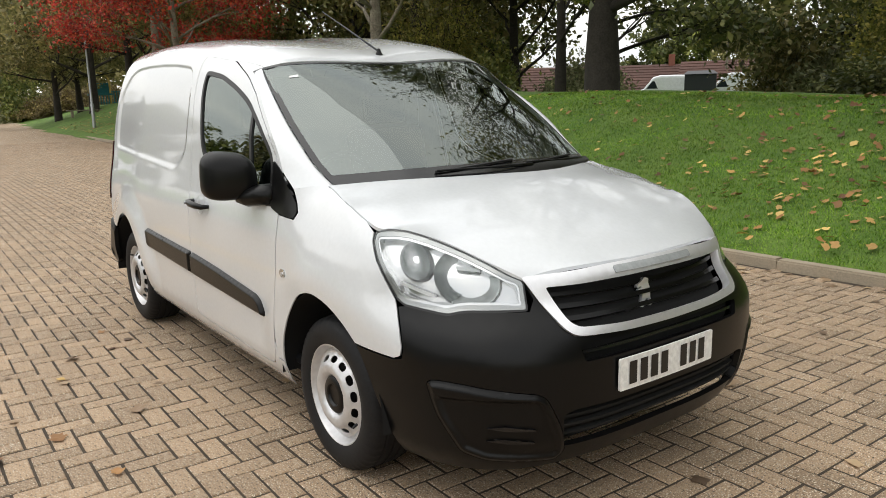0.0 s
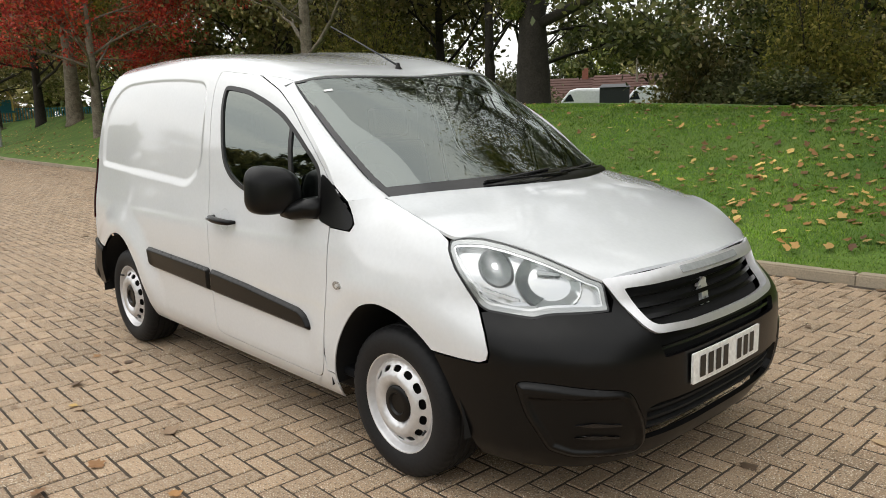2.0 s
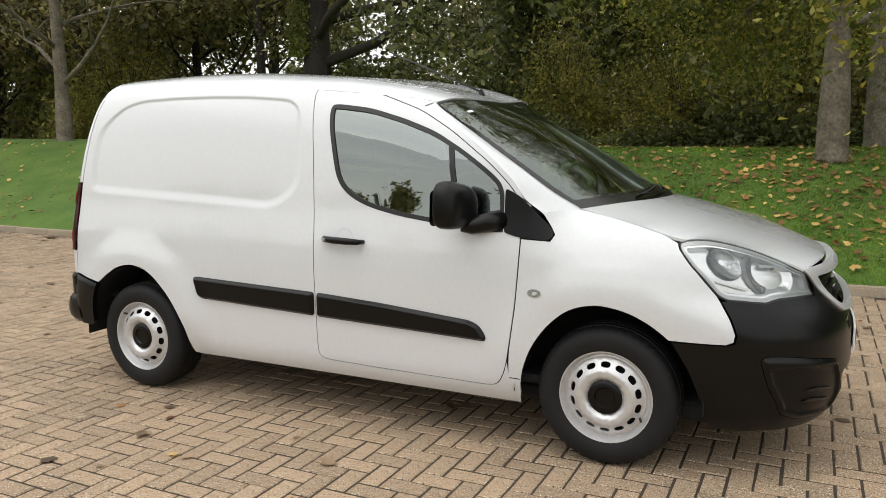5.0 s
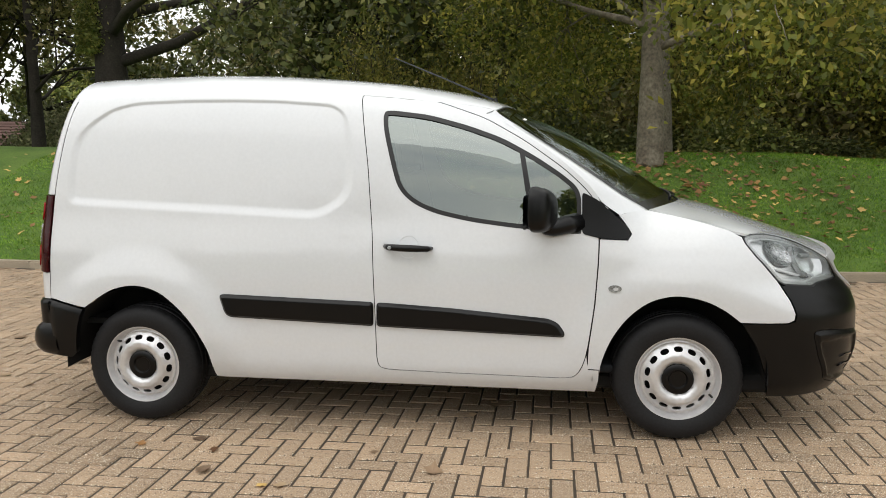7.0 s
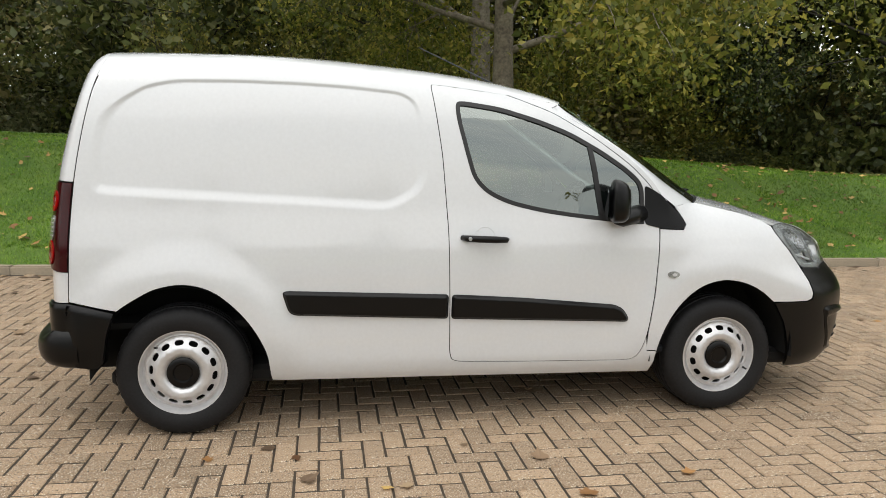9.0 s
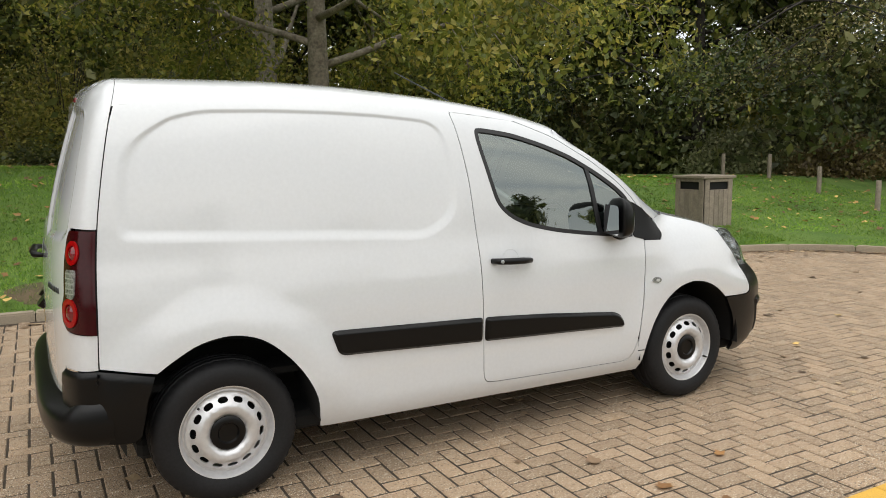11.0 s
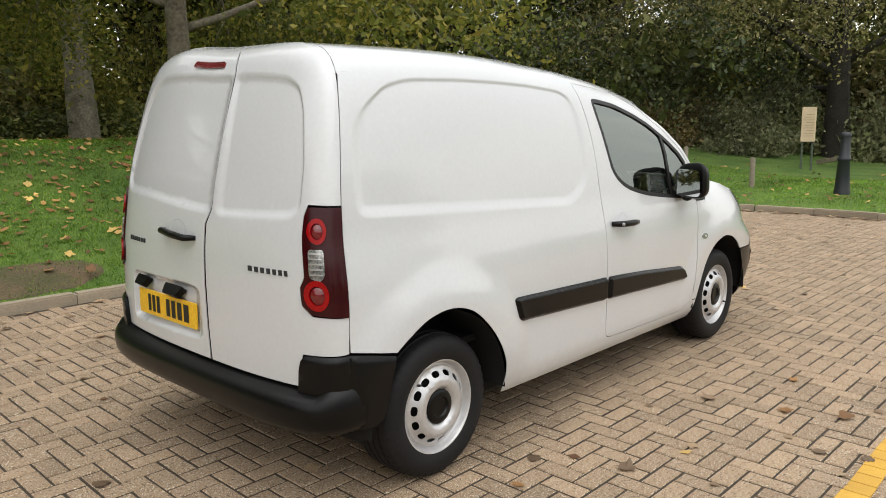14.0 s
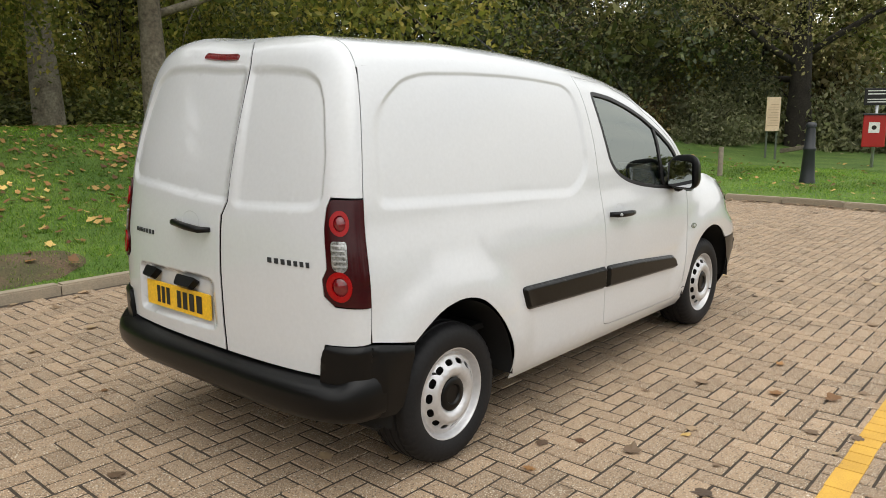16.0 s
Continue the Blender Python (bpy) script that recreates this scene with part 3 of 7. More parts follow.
for flip in (False, True):
    wall = part("body_side", sheet("body_side", body, BODY, WHITE, step=0.045, extra=recess_rows + sill_rows, flip=flip, depth=0.004), van, "white body side with a pressed panel")
    part("shut_line_backing", sheet("shut_line_backing", side, grow(DOOR, 0.014), DARK, holes=[grow(DOOR, -0.018)], step=0.03, lift=-0.020, depth=0, flip=flip), wall)
    seam_strip = [(seam_x(z) - 0.004, z) for z in [1.60 - 0.065 * k for k in range(15)]]
    part("shut_line_backing", sheet("shut_line_backing", side, seam_strip + [(x + 0.03, z) for x, z in seam_strip[::-1]], DARK, step=0.03, lift=-0.007, depth=0, flip=flip), wall)
    part("wing", sheet("wing", side, WING, WHITE, step=0.035, flip=flip, depth=0.006), van, "white front wing")
    door = part("front_door", sheet("front_door", side, DOOR, WHITE, holes=[WINDOW], step=0.04, depth=0.005, extra=[(1.30 + 0.04 * k, z) for k in range(24) for z in (0.335, 0.345, 0.36, 0.38)], flip=flip), van, "white front door")
    part("window_seal", sheet("window_seal", side, grow(WINDOW, 0.001), SEAL, holes=[grow(WINDOW, -0.020)], step=0.03, lift=0.001, depth=0.014, flip=flip), door, "black rubber seal")
    glass = part("window_pane", sheet("window_pane", side, grow(WINDOW, -0.012), GLASS, step=0.07, lift=-0.006, depth=0, flip=flip), door, "green tinted glass")
    glass.visible_shadow = False
    part("window_divider", sheet("window_divider", side, [(1.968, 1.418), (1.994, 1.404), (2.058, 1.03), (2.030, 1.032)], SEAL, step=0.03, lift=0.0, depth=0.012, flip=flip), door)
    part("mirror_sail", sheet("mirror_sail", side, SAIL, BLACK, step=0.03, lift=0.004, depth=0.012, flip=flip), van, "black plastic corner trim")
    sy = 1 if flip else -1

    # rubbing strips
    for name, pts in (("rubbing_strip", [(1.274, 0.672), (1.368, 0.667), (1.648, 0.648), (2.111, 0.605), (2.159, 0.584), (2.192, 0.535), (2.186, 0.513), (1.646, 0.535), (1.271, 0.550)]),
                      ("rubbing_strip", [(0.462, 0.694), (0.480, 0.703), (1.258, 0.673), (1.256, 0.551), (0.522, 0.584), (0.492, 0.601)])):
        o = soft(pts, 0.02)
        part(name, sheet(name, lambda u, z, o=o: tuple(Vector(side(u, z)) + Vector((0, -0.003 - 0.018 * smooth(0.0, 0.016, away(o, u, z)), 0))), o, BLACK, step=0.03, depth=0.006, extra=[p for d in (-0.0045, -0.009, -0.0135, -0.018, -0.024) for p in dense(grow(o, d), 0.018)], flip=flip, true_normals=False), van, "black plastic side strip")
    # handle with its finger recess
    v, f = tube_rows([side(1.323, 0.948), (1.345, -0.872, 0.948), (1.40, -0.884, 0.946), (1.48, -0.884, 0.943), (1.535, -0.872, 0.940), side(1.55, 0.939)], [0.013, 0.016, 0.017, 0.017, 0.014, 0.009], 10)
    part("door_handle", mesh_of("door_handle", [(p[0], -p[1] if flip else p[1], p[2]) for p in v], f, BLACK, True), door, "black handle")
    part("door_lock", lathe("door_lock", [(0.0, -0.004), (0.007, -0.004), (0.009, 0.0), (0.009, 0.006)], GALV, (1.352, sy * 0.8935, 0.948), "y", 12), door, "small silver lock")
    cup = [(1.437 + 0.052 * math.cos(a), 0.944 + 0.056 * math.sin(a)) for a in [2 * math.pi * k / 20 for k in range(20)]]
    part("handle_cup", sheet("handle_cup", lambda u, z: tuple(Vector(side(u, z)) + Vector((0, 0.013 * max(0, 1 - ((u - 1.437) / 0.052) ** 2 - ((z - 0.944) / 0.056) ** 2), 0))), cup, WHITE, step=0.015, lift=0.0015, depth=0, flip=flip), door)
    # repeater
    rp = [(2.422 + 0.031 * math.cos(a), 0.755 + 0.017 * math.sin(a)) for a in [2 * math.pi * k / 18 for k in range(18)]]
    rep = part("side_repeater", sheet("side_repeater", side, rp, CLEAR, step=0.012, lift=0.005, depth=0.006, flip=flip), van, "clear side lamp")
    rp2 = [(2.426 + 0.012 * math.cos(a), 0.754 + 0.008 * math.sin(a)) for a in [2 * math.pi * k / 12 for k in range(12)]]
    part("repeater_bulb", sheet("repeater_bulb", side, rp2, SILVER, step=0.008, lift=0.008, depth=0.003, flip=flip), rep)

    # wing mirror
    bm = bmesh.new()
    bmesh.ops.create_uvsphere(bm, u_segments=28, v_segments=18, radius=1)
    for q in bm.verts:
        c = q.co
        e = lambda t, n: math.copysign(abs(t) ** n, t)
        x, y, z = e(c.x, 0.62), e(c.y, 0.62), e(c.z, 0.62)
        x = x * 0.075 if x > 0 else x * 0.030
        q.co = (2.065 + x + 0.032 * y, sy * (0.925 - y * 0.110 * (1 - 0.06 * z)), 1.128 + z * 0.098 + 0.012 * (1 - y) * (1 if z > 0 else 0) - 0.03 * (x / 0.075) * (1 if z > 0 else 0) * 0.6)
    bmesh.ops.recalc_face_normals(bm, faces=bm.faces)
    mirror = part("door_mirror", finish(bm, "door_mirror", BLACK, True), van, "black plastic door mirror")
    g = soft([(-0.088, -0.082), (0.088, -0.082), (0.092, 0.075), (-0.080, 0.075)], 0.03)
    gv = [(2.0305 + 0.032 * a / 0.11 - 0.012 - 0.004 * (b + 0.082), sy * (0.925 - a), 1.128 + b) for a, b in g]
    gm = mesh_of("mirror_glass", gv, [tuple(range(len(gv)))], MIRROR)
    part("mirror_glass", gm, mirror, "mirror glass")
    v, f = tube_rows([(2.09, -0.89, 1.045), (2.13, -0.87, 1.040), (2.19, -0.84, 1.055), (2.25, -0.79, 1.06)], [0.030, 0.038, 0.045, 0.05], 10)
    part("mirror_arm", mesh_of("mirror_arm", [(p[0], -p[1] if flip else p[1], p[2]) for p in v], f, BLACK, True), mirror)

    # headlamp: bowl, two reflectors, indicator, lens
    lamp = part("headlamp", sheet("headlamp", side, soft(HEADLAMP, 0.012), REFLECTOR, step=0.03, lift=-0.035, depth=0.0, flip=flip), van, "clear headlamp with chromed reflectors")
    part("lamp_bezel", sheet("lamp_bezel", side, soft(HEADLAMP, 0.012), BAND, holes=[soft(grow(HEADLAMP, -0.018), 0.02)], step=0.03, lift=-0.004, depth=0.02, flip=flip), lamp, "grey lens edge")
    part("lamp_frame", sheet("lamp_frame", side, soft(grow(HEADLAMP, -0.0185), 0.02), REFLECTOR, holes=[soft(grow(HEADLAMP, -0.026), 0.02)], step=0.03, lift=-0.006, depth=0.03, flip=flip), lamp)
    dish = lambda cu, cz, ru, rz, deep: (lambda u, z: tuple(Vector(side(u, z)) + Vector((-0.7, 0.7, 0)) * deep * max(0, 1 - ((u - cu) / ru) ** 2 - ((z - cz) / rz) ** 2)))
    oval = lambda cu, cz, ru, rz, k0=0, k1=360, n=24: [(cu + ru * math.cos(radians(k0 + (k1 - k0) * k / n)), cz + rz * math.sin(radians(k0 + (k1 - k0) * k / n))) for k in range(n if k1 - k0 == 360 else n + 1)]
    part("reflector", sheet("reflector", dish(3.198, 0.916, 0.056, 0.056, 0.030), oval(3.198, 0.916, 0.056, 0.056), FACET, step=0.016, lift=-0.012, depth=0.02, flip=flip), lamp, "faceted side reflector")
    bowl = part("reflector", sheet("reflector", dish(3.392, 0.864, 0.118, 0.082, 0.050), oval(3.392, 0.864, 0.118, 0.082), REFLECTOR, step=0.02, lift=-0.012, depth=0.02, flip=flip), lamp, "smooth main reflector")
    # the bowl's dark upper outer side: its shade laid in as a grey crescent
    crescent = oval(3.392, 0.864, 0.116, 0.080, 70, 235) + oval(3.418, 0.866, 0.070, 0.056, 70, 235)[::-1]
    part("reflector_shade", sheet("reflector_shade", dish(3.392, 0.864, 0.118, 0.082, 0.050), crescent, FACET, step=0.014, lift=-0.009, depth=0.003, flip=flip), bowl, "darker grey crescent, shade put into the main bowl")
    part("bulb_shield", sheet("bulb_shield", side, soft([(3.365, 0.898), (3.455, 0.892), (3.455, 0.902), (3.365, 0.910)], 0.003), GALV, step=0.02, lift=-0.018, depth=0.02, flip=flip), bowl)
    part("indicator", sheet("indicator", side, soft([(3.120, 0.812), (3.160, 0.800), (3.235, 0.790), (3.330, 0.792), (3.300, 0.774), (3.225, 0.780), (3.150, 0.787)], 0.006), BAND, step=0.02, lift=-0.009, depth=0.012, flip=flip), lamp, "grey ribbed indicator")
    part("lamp_divider", sheet("lamp_divider", side, soft([(3.118, 0.838), (3.235, 0.806), (3.262, 0.804), (3.262, 0.811), (3.122, 0.846)], 0.003), CHROME, step=0.02, lift=-0.010, depth=0.016, flip=flip), lamp, "chromed blade")
    lens = part("lens", sheet("lens", side, soft(grow(HEADLAMP, -0.002), 0.012), LENS, step=0.03, lift=0.002, depth=0, flip=flip), lamp, "clear plastic lens")
    lens.visible_shadow = False
    part("lamp_gasket", sheet("lamp_gasket", side, soft(grow(HEADLAMP, 0.004), 0.012), SEAL, holes=[soft(grow(HEADLAMP, -0.003), 0.012)], step=0.03, lift=-0.002, depth=0.02, flip=flip), lamp)

    # tail lamp
    tail = part("tail_lamp", sheet("tail_lamp", rear, grow(LAMP_CUT, -0.004), DARKRED, step=0.03, lift=0.007, depth=0.015, flip=flip), van, "smoked red tail lamp with round red lenses")
    for cz, r in ((1.113, 0.047), (0.882, 0.056)):
        at = -0.752 if cz > 1 else -0.715
        ring = lambda k, at=at, cz=cz, r=r: [(at + k * r * 1.75 * math.cos(a), cz + k * r * math.sin(a)) for a in [2 * math.pi * i / 24 for i in range(24)]]
        red = part("round_lens", sheet("round_lens", rear, ring(1.0), RED, holes=[ring(0.62)], step=0.02, lift=0.013, depth=0.008, flip=flip), tail, "bright red round lens")
        part("lens_centre", sheet("lens_centre", lambda u, z, at=at, cz=cz, r=r: tuple(Vector(rear(u, z)) + Vector((-0.012, 0, 0)) * (1 - (((u - at) / (r * 1.1)) ** 2 + ((z - cz) / (0.62 * r)) ** 2))), ring(0.60), BRAKE, step=0.015, lift=0.006, depth=0.0, flip=flip), red)
    rv = soft([(-0.80, 1.048), (-0.672, 1.048), (-0.665, 0.945), (-0.74, 0.932), (-0.79, 0.95)], 0.02)
    rev = part("reversing_lens", sheet("reversing_lens", rear, rv, CLEAR, step=0.02, lift=0.011, depth=0.008, flip=flip), tail, "clear ribbed reversing lens")
    for k in range(5):
        z = 0.955 + 0.019 * k
        part("lens_rib", sheet("lens_rib", rear, [(-0.78, z), (-0.68, z), (-0.68, z + 0.005), (-0.78, z + 0.005)], REFLECTOR, step=0.02, lift=0.014, depth=0.003, flip=flip), rev)

    # corners of the rear bumper
    around = lambda w, z: side(seam_x(z) - w, z) if w < 0 else rear(-1 + w, z)
    cs = [(-0.199, 0.612), (-0.10, 0.636), (0.0, 0.655), (0.40, 0.650), (0.425, 0.635), (0.44, 0.60), (0.45, 0.50), (0.45, 0.37), (0.0, 0.362), (-0.10, 0.352), (-0.132, 0.375), (-0.145, 0.43), (-0.165, 0.52)]
    part("bumper_corner", sheet("bumper_corner", lambda w, z: tuple(Vector(around(w, z)) + Vector((-0.010 * smooth(-0.02, 0.2, w), -0.010, 0)) * smooth(0.0, 0.02, 0.655 - 0.215 * max(0, -w) - z)), cs, BLACK, step=0.03, lift=0.006, depth=0.03, flip=flip, extra=[(0.02 * k - 0.18, z) for k in range(30) for z in (0.60, 0.615, 0.625, 0.635, 0.643, 0.649)], true_normals=False), van, "black plastic bumper corner")

    # wheel arches and their linings
    for cx in (0.0, 2.728):
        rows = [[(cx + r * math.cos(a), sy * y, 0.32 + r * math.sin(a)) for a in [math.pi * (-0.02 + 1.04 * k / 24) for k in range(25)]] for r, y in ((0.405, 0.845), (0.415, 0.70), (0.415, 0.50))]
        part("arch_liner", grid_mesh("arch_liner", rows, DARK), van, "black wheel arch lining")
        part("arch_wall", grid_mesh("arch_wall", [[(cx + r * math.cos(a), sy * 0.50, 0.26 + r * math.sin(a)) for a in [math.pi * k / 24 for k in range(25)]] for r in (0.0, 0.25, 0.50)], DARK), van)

# windscreen pillars
def along(points):
    l = [0.0]
    for a, b in zip(points, points[1:]):
        l.append(l[-1] + max(1e-6, math.dist(a, b)))
    return [pchip([(v / l[-1], p[q]) for v, p in zip(l, points)]) for q in range(3)]


screen_at = along(SCREEN_EDGE)
door_at = along([side(2.442, 1.098)] + [side(*p) for p in PILLAR[1::2]] + [side(1.845, gutter[0][1])])
for flip in (False, True):
    rows = []
    for i in range(25):
        a, b = Vector([q(i / 24) for q in door_at]), Vector([q(i / 24) for q in screen_at])
        row = []
        for j in range(9):
            t = j / 8
            p = a.lerp(b, t) + Vector((0.0, -0.003, 0.007)) * math.sin(math.pi * t ** 0.8) * (0.35 + 0.65 * math.sin(math.pi * min(1, i / 24 + 0.15)))
            row.append((p.x, -p.y if flip else p.y, p.z))
        row.append((row[-1][0], row[-1][1], row[-1][2] - 0.03))
        rows.append(row)
    post = part("windscreen_pillar", grid_mesh("windscreen_pillar", rows, WHITE), van, "white windscreen pillar")
    part("pillar_joint", sheet("pillar_joint", side, [(1.62, 1.645), (1.75, 1.60), (1.835, 1.562), (1.858, 1.580), (1.848, 1.612), (1.80, 1.650), (1.70, 1.682), (1.62, 1.695)], WHITE, step=0.03, lift=-0.005, depth=0, flip=flip), post)

# roof
zs = [1.60 + (1.8312 - 1.60) * k / 120 for k in range(121)]
back_edge = [(seam_x(z) + 0.002, -half_width(seam_x(z), z)) for z in zs if half_width(seam_x(z), z) <= 0.652]
front_edge = [(1.850, -0.628), (1.884, -0.55), (1.912, -0.40), (1.930, -0.20), (1.936, 0.0)]
half_roof = [(x, -(0.628 + 0.022 * smooth(1.85, 1.5, x))) for x in [1.80 - 2.13 * k / 24 for k in range(25)]]
right_half = front_edge[::-1] + half_roof + back_edge
ROOF = right_half + [(x, -y) for x, y in right_half[::-1] if abs(y) > 1e-6]
part("roof", sheet("roof", roof, ROOF, WHITE, step=0.06, depth=0.008, core=(1.0, 0, 0.9)), van, "white roof panel")

# bonnet
edge = [side(2.588, 1.116), side(2.65, 1.101), side(2.728, 1.086), side(2.86, 1.056), side(2.96, 1.027)] + [tuple(Vector(side(*lamp_edge(k))) + Vector((0.002, 0.004, 0.004))) for k in range(10)]
zs = [p[2] for p in edge]
edge = [(p[0], p[1], p[2] if k in (0, len(edge) - 1) else 0.3 * zs[k - 1] + 0.4 * zs[k] + 0.3 * zs[k + 1]) for k, p in enumerate(edge)]
length = [0.0]
for a, b in zip(edge, edge[1:]):
    length.append(length[-1] + math.dist(a, b))
edge_at = [pchip([(s / length[-1], p[q]) for s, p in zip(length, edge)]) for q in range(3)]
mid_x = pchip([(0.0, 2.83), (0.5, 3.20), (0.8, 3.42), (1.0, 3.562)])
mid_z = pchip([(2.55, 1.195), (2.70, 1.162), (2.83, 1.128), (2.98, 1.092), (3.13, 1.045), (3.28, 0.995), (3.43, 0.942), (3.52, 0.908), (3.562, 0.888)])

drop = [mid_z(edge_at[0](k / 60)) - edge_at[2](k / 60) for k in range(61)]
crown_at = pchip([(k / 12, sum(d * math.exp(-((i - 5 * k) / 9.0) ** 2) for i, d in enumerate(drop)) / sum(math.exp(-((i - 5 * k) / 9.0) ** 2) for i in range(61))) for k in range(13)])


def bonnet_at(s, r):
    e = [q(s) for q in edge_at]
    cx = mid_x(s)
    x = cx + (e[0] - cx) * r * r
    z = mid_z(x) - crown_at(s) * abs(r) ** 2.4
    return (x, -e[1] * r, z + (e[2] - mid_z(e[0]) + crown_at(s)) * abs(r) ** 14)


rows = [[bonnet_at(i / 48, -1 + 2 * j / 60) for j in range(61)] for i in range(49)]
part("bonnet", grid_mesh("bonnet", rows, WHITE, 0.012), van, "white bonnet")

# windscreen
head_x = pchip([(-y, x) for x, y in front_edge[::-1]])


def screen(s, r, drop=0.0):
    e = [q(s) for q in screen_at]
    cx, cz = 2.825 + (1.942 - 2.825) * s, 1.118 + (1.624 - 1.118) * s + 0.035 * math.sin(math.pi * s)
    k = abs(r) ** 2.2
    x, y, z = cx + (e[0] - cx) * k, -e[1] * r * 0.995, cz + (e[2] - cz) * k
    if s > 0.6:
        top = [q(1.0) for q in screen_at]
        x1, z1 = 1.942 + (top[0] - 1.942) * k, 1.624 + (top[2] - 1.624) * k
        yr = min(0.628, abs(top[1] * r))
        w = smooth(0.6, 1.0, s)
        x += w * (head_x(yr) + 0.004 - x1)
        z += w * (roof(head_x(yr), yr)[2] - 0.007 - z1)
    return (x - 0.5 * drop, y, z - drop)


rows = [[screen(0.0 + 0.99 * i / 24, -1 + 2 * j / 36) for j in range(37)] for i in range(25)]
windscreen = part("windscreen", grid_mesh("windscreen", rows, SCREEN), van, "tinted laminated windscreen")
windscreen.visible_shadow = False
for s0, s1, r0, r1 in ((0.0, 0.085, -1, 1), (0.986, 1.0, -1, 1), (0.085, 0.986, -1, -0.965), (0.085, 0.986, 0.965, 1)):
    rows = [[screen(s0 + (s1 - s0) * i / 8, r0 + (r1 - r0) * j / 24, -0.0015) for j in range(25)] for i in range(9)]
    part("screen_border", grid_mesh("screen_border", rows, GLOSSBLACK), windscreen, "black printed border")
rows = [[tuple(Vector(screen((-0.030 + 0.075 * i / 4) * (0.2 + 0.8 * smooth(10, 22, j)), -0.985 + 1.97 * j / 30)) + Vector((0.018, 0, 0.012)) * (0.15 + 0.85 * smooth(10, 22, j)) + Vector((0, 0, 0 + 0.004 * math.sin(i / 4 * math.pi)))) for j in range(31)] for i in range(5)]
part("scuttle_panel", grid_mesh("scuttle_panel", rows, BLACK), van, "black plastic scuttle below the windscreen")
for r0, r1, s1 in ((0.86, 0.22, 0.045), (0.25, -0.45, 0.040)):
    pts = [tuple(Vector(screen(0.028 + (s1 - 0.028) * k / 8, r0 + (r1 - r0) * k / 8)) + Vector((0.01, 0, 0.016))) for k in range(9)]
    wiper = part("wiper", tube("wiper", pts, [0.008] * 4 + [0.005] * 5, BLACK, 6), van, "black wiper")
    pts = [tuple(Vector(screen(0.045 + 0.035 * k / 8, r1 + (r0 - r1) * 0.85 * k / 8)) + Vector((0.004, 0, 0.008))) for k in range(9)]
    part("wiper_blade", tube("wiper_blade", pts, 0.005, SEAL, 6), wiper)
part("sticker", mesh_of("sticker", [screen(s, r, -0.002) for s, r in ((0.865, -0.86), (0.865, -0.80), (0.882, -0.80), (0.882, -0.86))], [(0, 1, 2, 3)], PLATEWHITE), windscreen, "small white maker's mark")

# aerial
aerial = part("aerial", lathe("aerial", [(0.0, 0.035), (0.008, 0.033), (0.013, 0.015), (0.022, 0.0), (0.024, -0.01), (0.0, -0.01)], BLACK, (1.808, 0.03, 1.670), "z", 16), van, "black roof aerial")
part("whip", tube("whip", [(1.805, 0.03, 1.690), (1.50, 0.03, 1.825), (1.22, 0.03, 1.945)], [0.006, 0.004, 0.003], IRON, 6), aerial)

# back doors
SEAM_C = [(-0.09, 1.71), (-0.083, 1.60), (-0.076, 1.444), (-0.068, 1.25), (-0.066, 1.160), (-0.044, 1.100), (-0.040, 0.95), (-0.039, 0.863), (-0.043, 0.671), (-0.05, 0.528)]
seam_top = [(-0.055, 1.8305), (-0.060, 1.80), (-0.085, 1.74)]
seam = seam_top + SEAM_C
gap = 0.0045
BACK_R = [(u - gap, z) for u, z in seam] + [(-0.548, 0.528), (-0.560, 0.60), (-0.582, 0.655), (-1.0, 0.66), (-1.0, 0.7965)] + [p for p in grow(LAMP_CUT, 0.003) if p[0] > -0.998 and p[1] < 1.0][0:0]
lamp_in = [(-0.66, 0.802), (-0.585, 0.840), (-0.578, 0.905), (-0.616, 0.945), (-0.620, 1.09), (-0.636, 1.168), (-0.67, 1.208), (-1.0, 1.203)]
BACK_R += lamp_in + [(-1.0, z) for z in (1.3, 1.4, 1.5, 1.6, 1.7, 1.75, 1.78, 1.80, 1.815, 1.824, 1.8305)]
BACK_L = [(-u if k else -u, z) for k, (u, z) in enumerate(BACK_R) if k >= len(seam)]
BACK_L = [(u + gap, z) for u, z in seam[::1]] + BACK_L
WIN_R = soft([(-0.10, 1.688), (-0.243, 1.685), (-0.47, 1.664), (-0.555, 1.63), (-0.590, 1.556), (-0.615, 1.351), (-0.60, 1.20), (-0.52, 1.166), (-0.10, 1.150)], 0.03)
WIN_L = soft([(-0.07, 1.689), (0.12, 1.692), (0.44, 1.672), (0.55, 1.632), (0.60, 1.556), (0.64, 1.351), (0.63, 1.24), (0.55, 1.205), (0.266, 1.190), (-0.055, 1.155)], 0.03)
PLATE_BOX = soft([(0.425, 0.812), (-0.005, 0.825), (-0.012, 0.600), (0.44, 0.585)], 0.03)


def back(u, z):
    p = rear(u, z)
    d = max(away(WIN_R, u, z), away(WIN_L, u, z))
    e = away(PLATE_BOX, u, z)
    return (p[0] + 0.013 * smooth(-0.02, 0.02, d) + 0.024 * smooth(-0.006, 0.016, e), p[1], p[2])


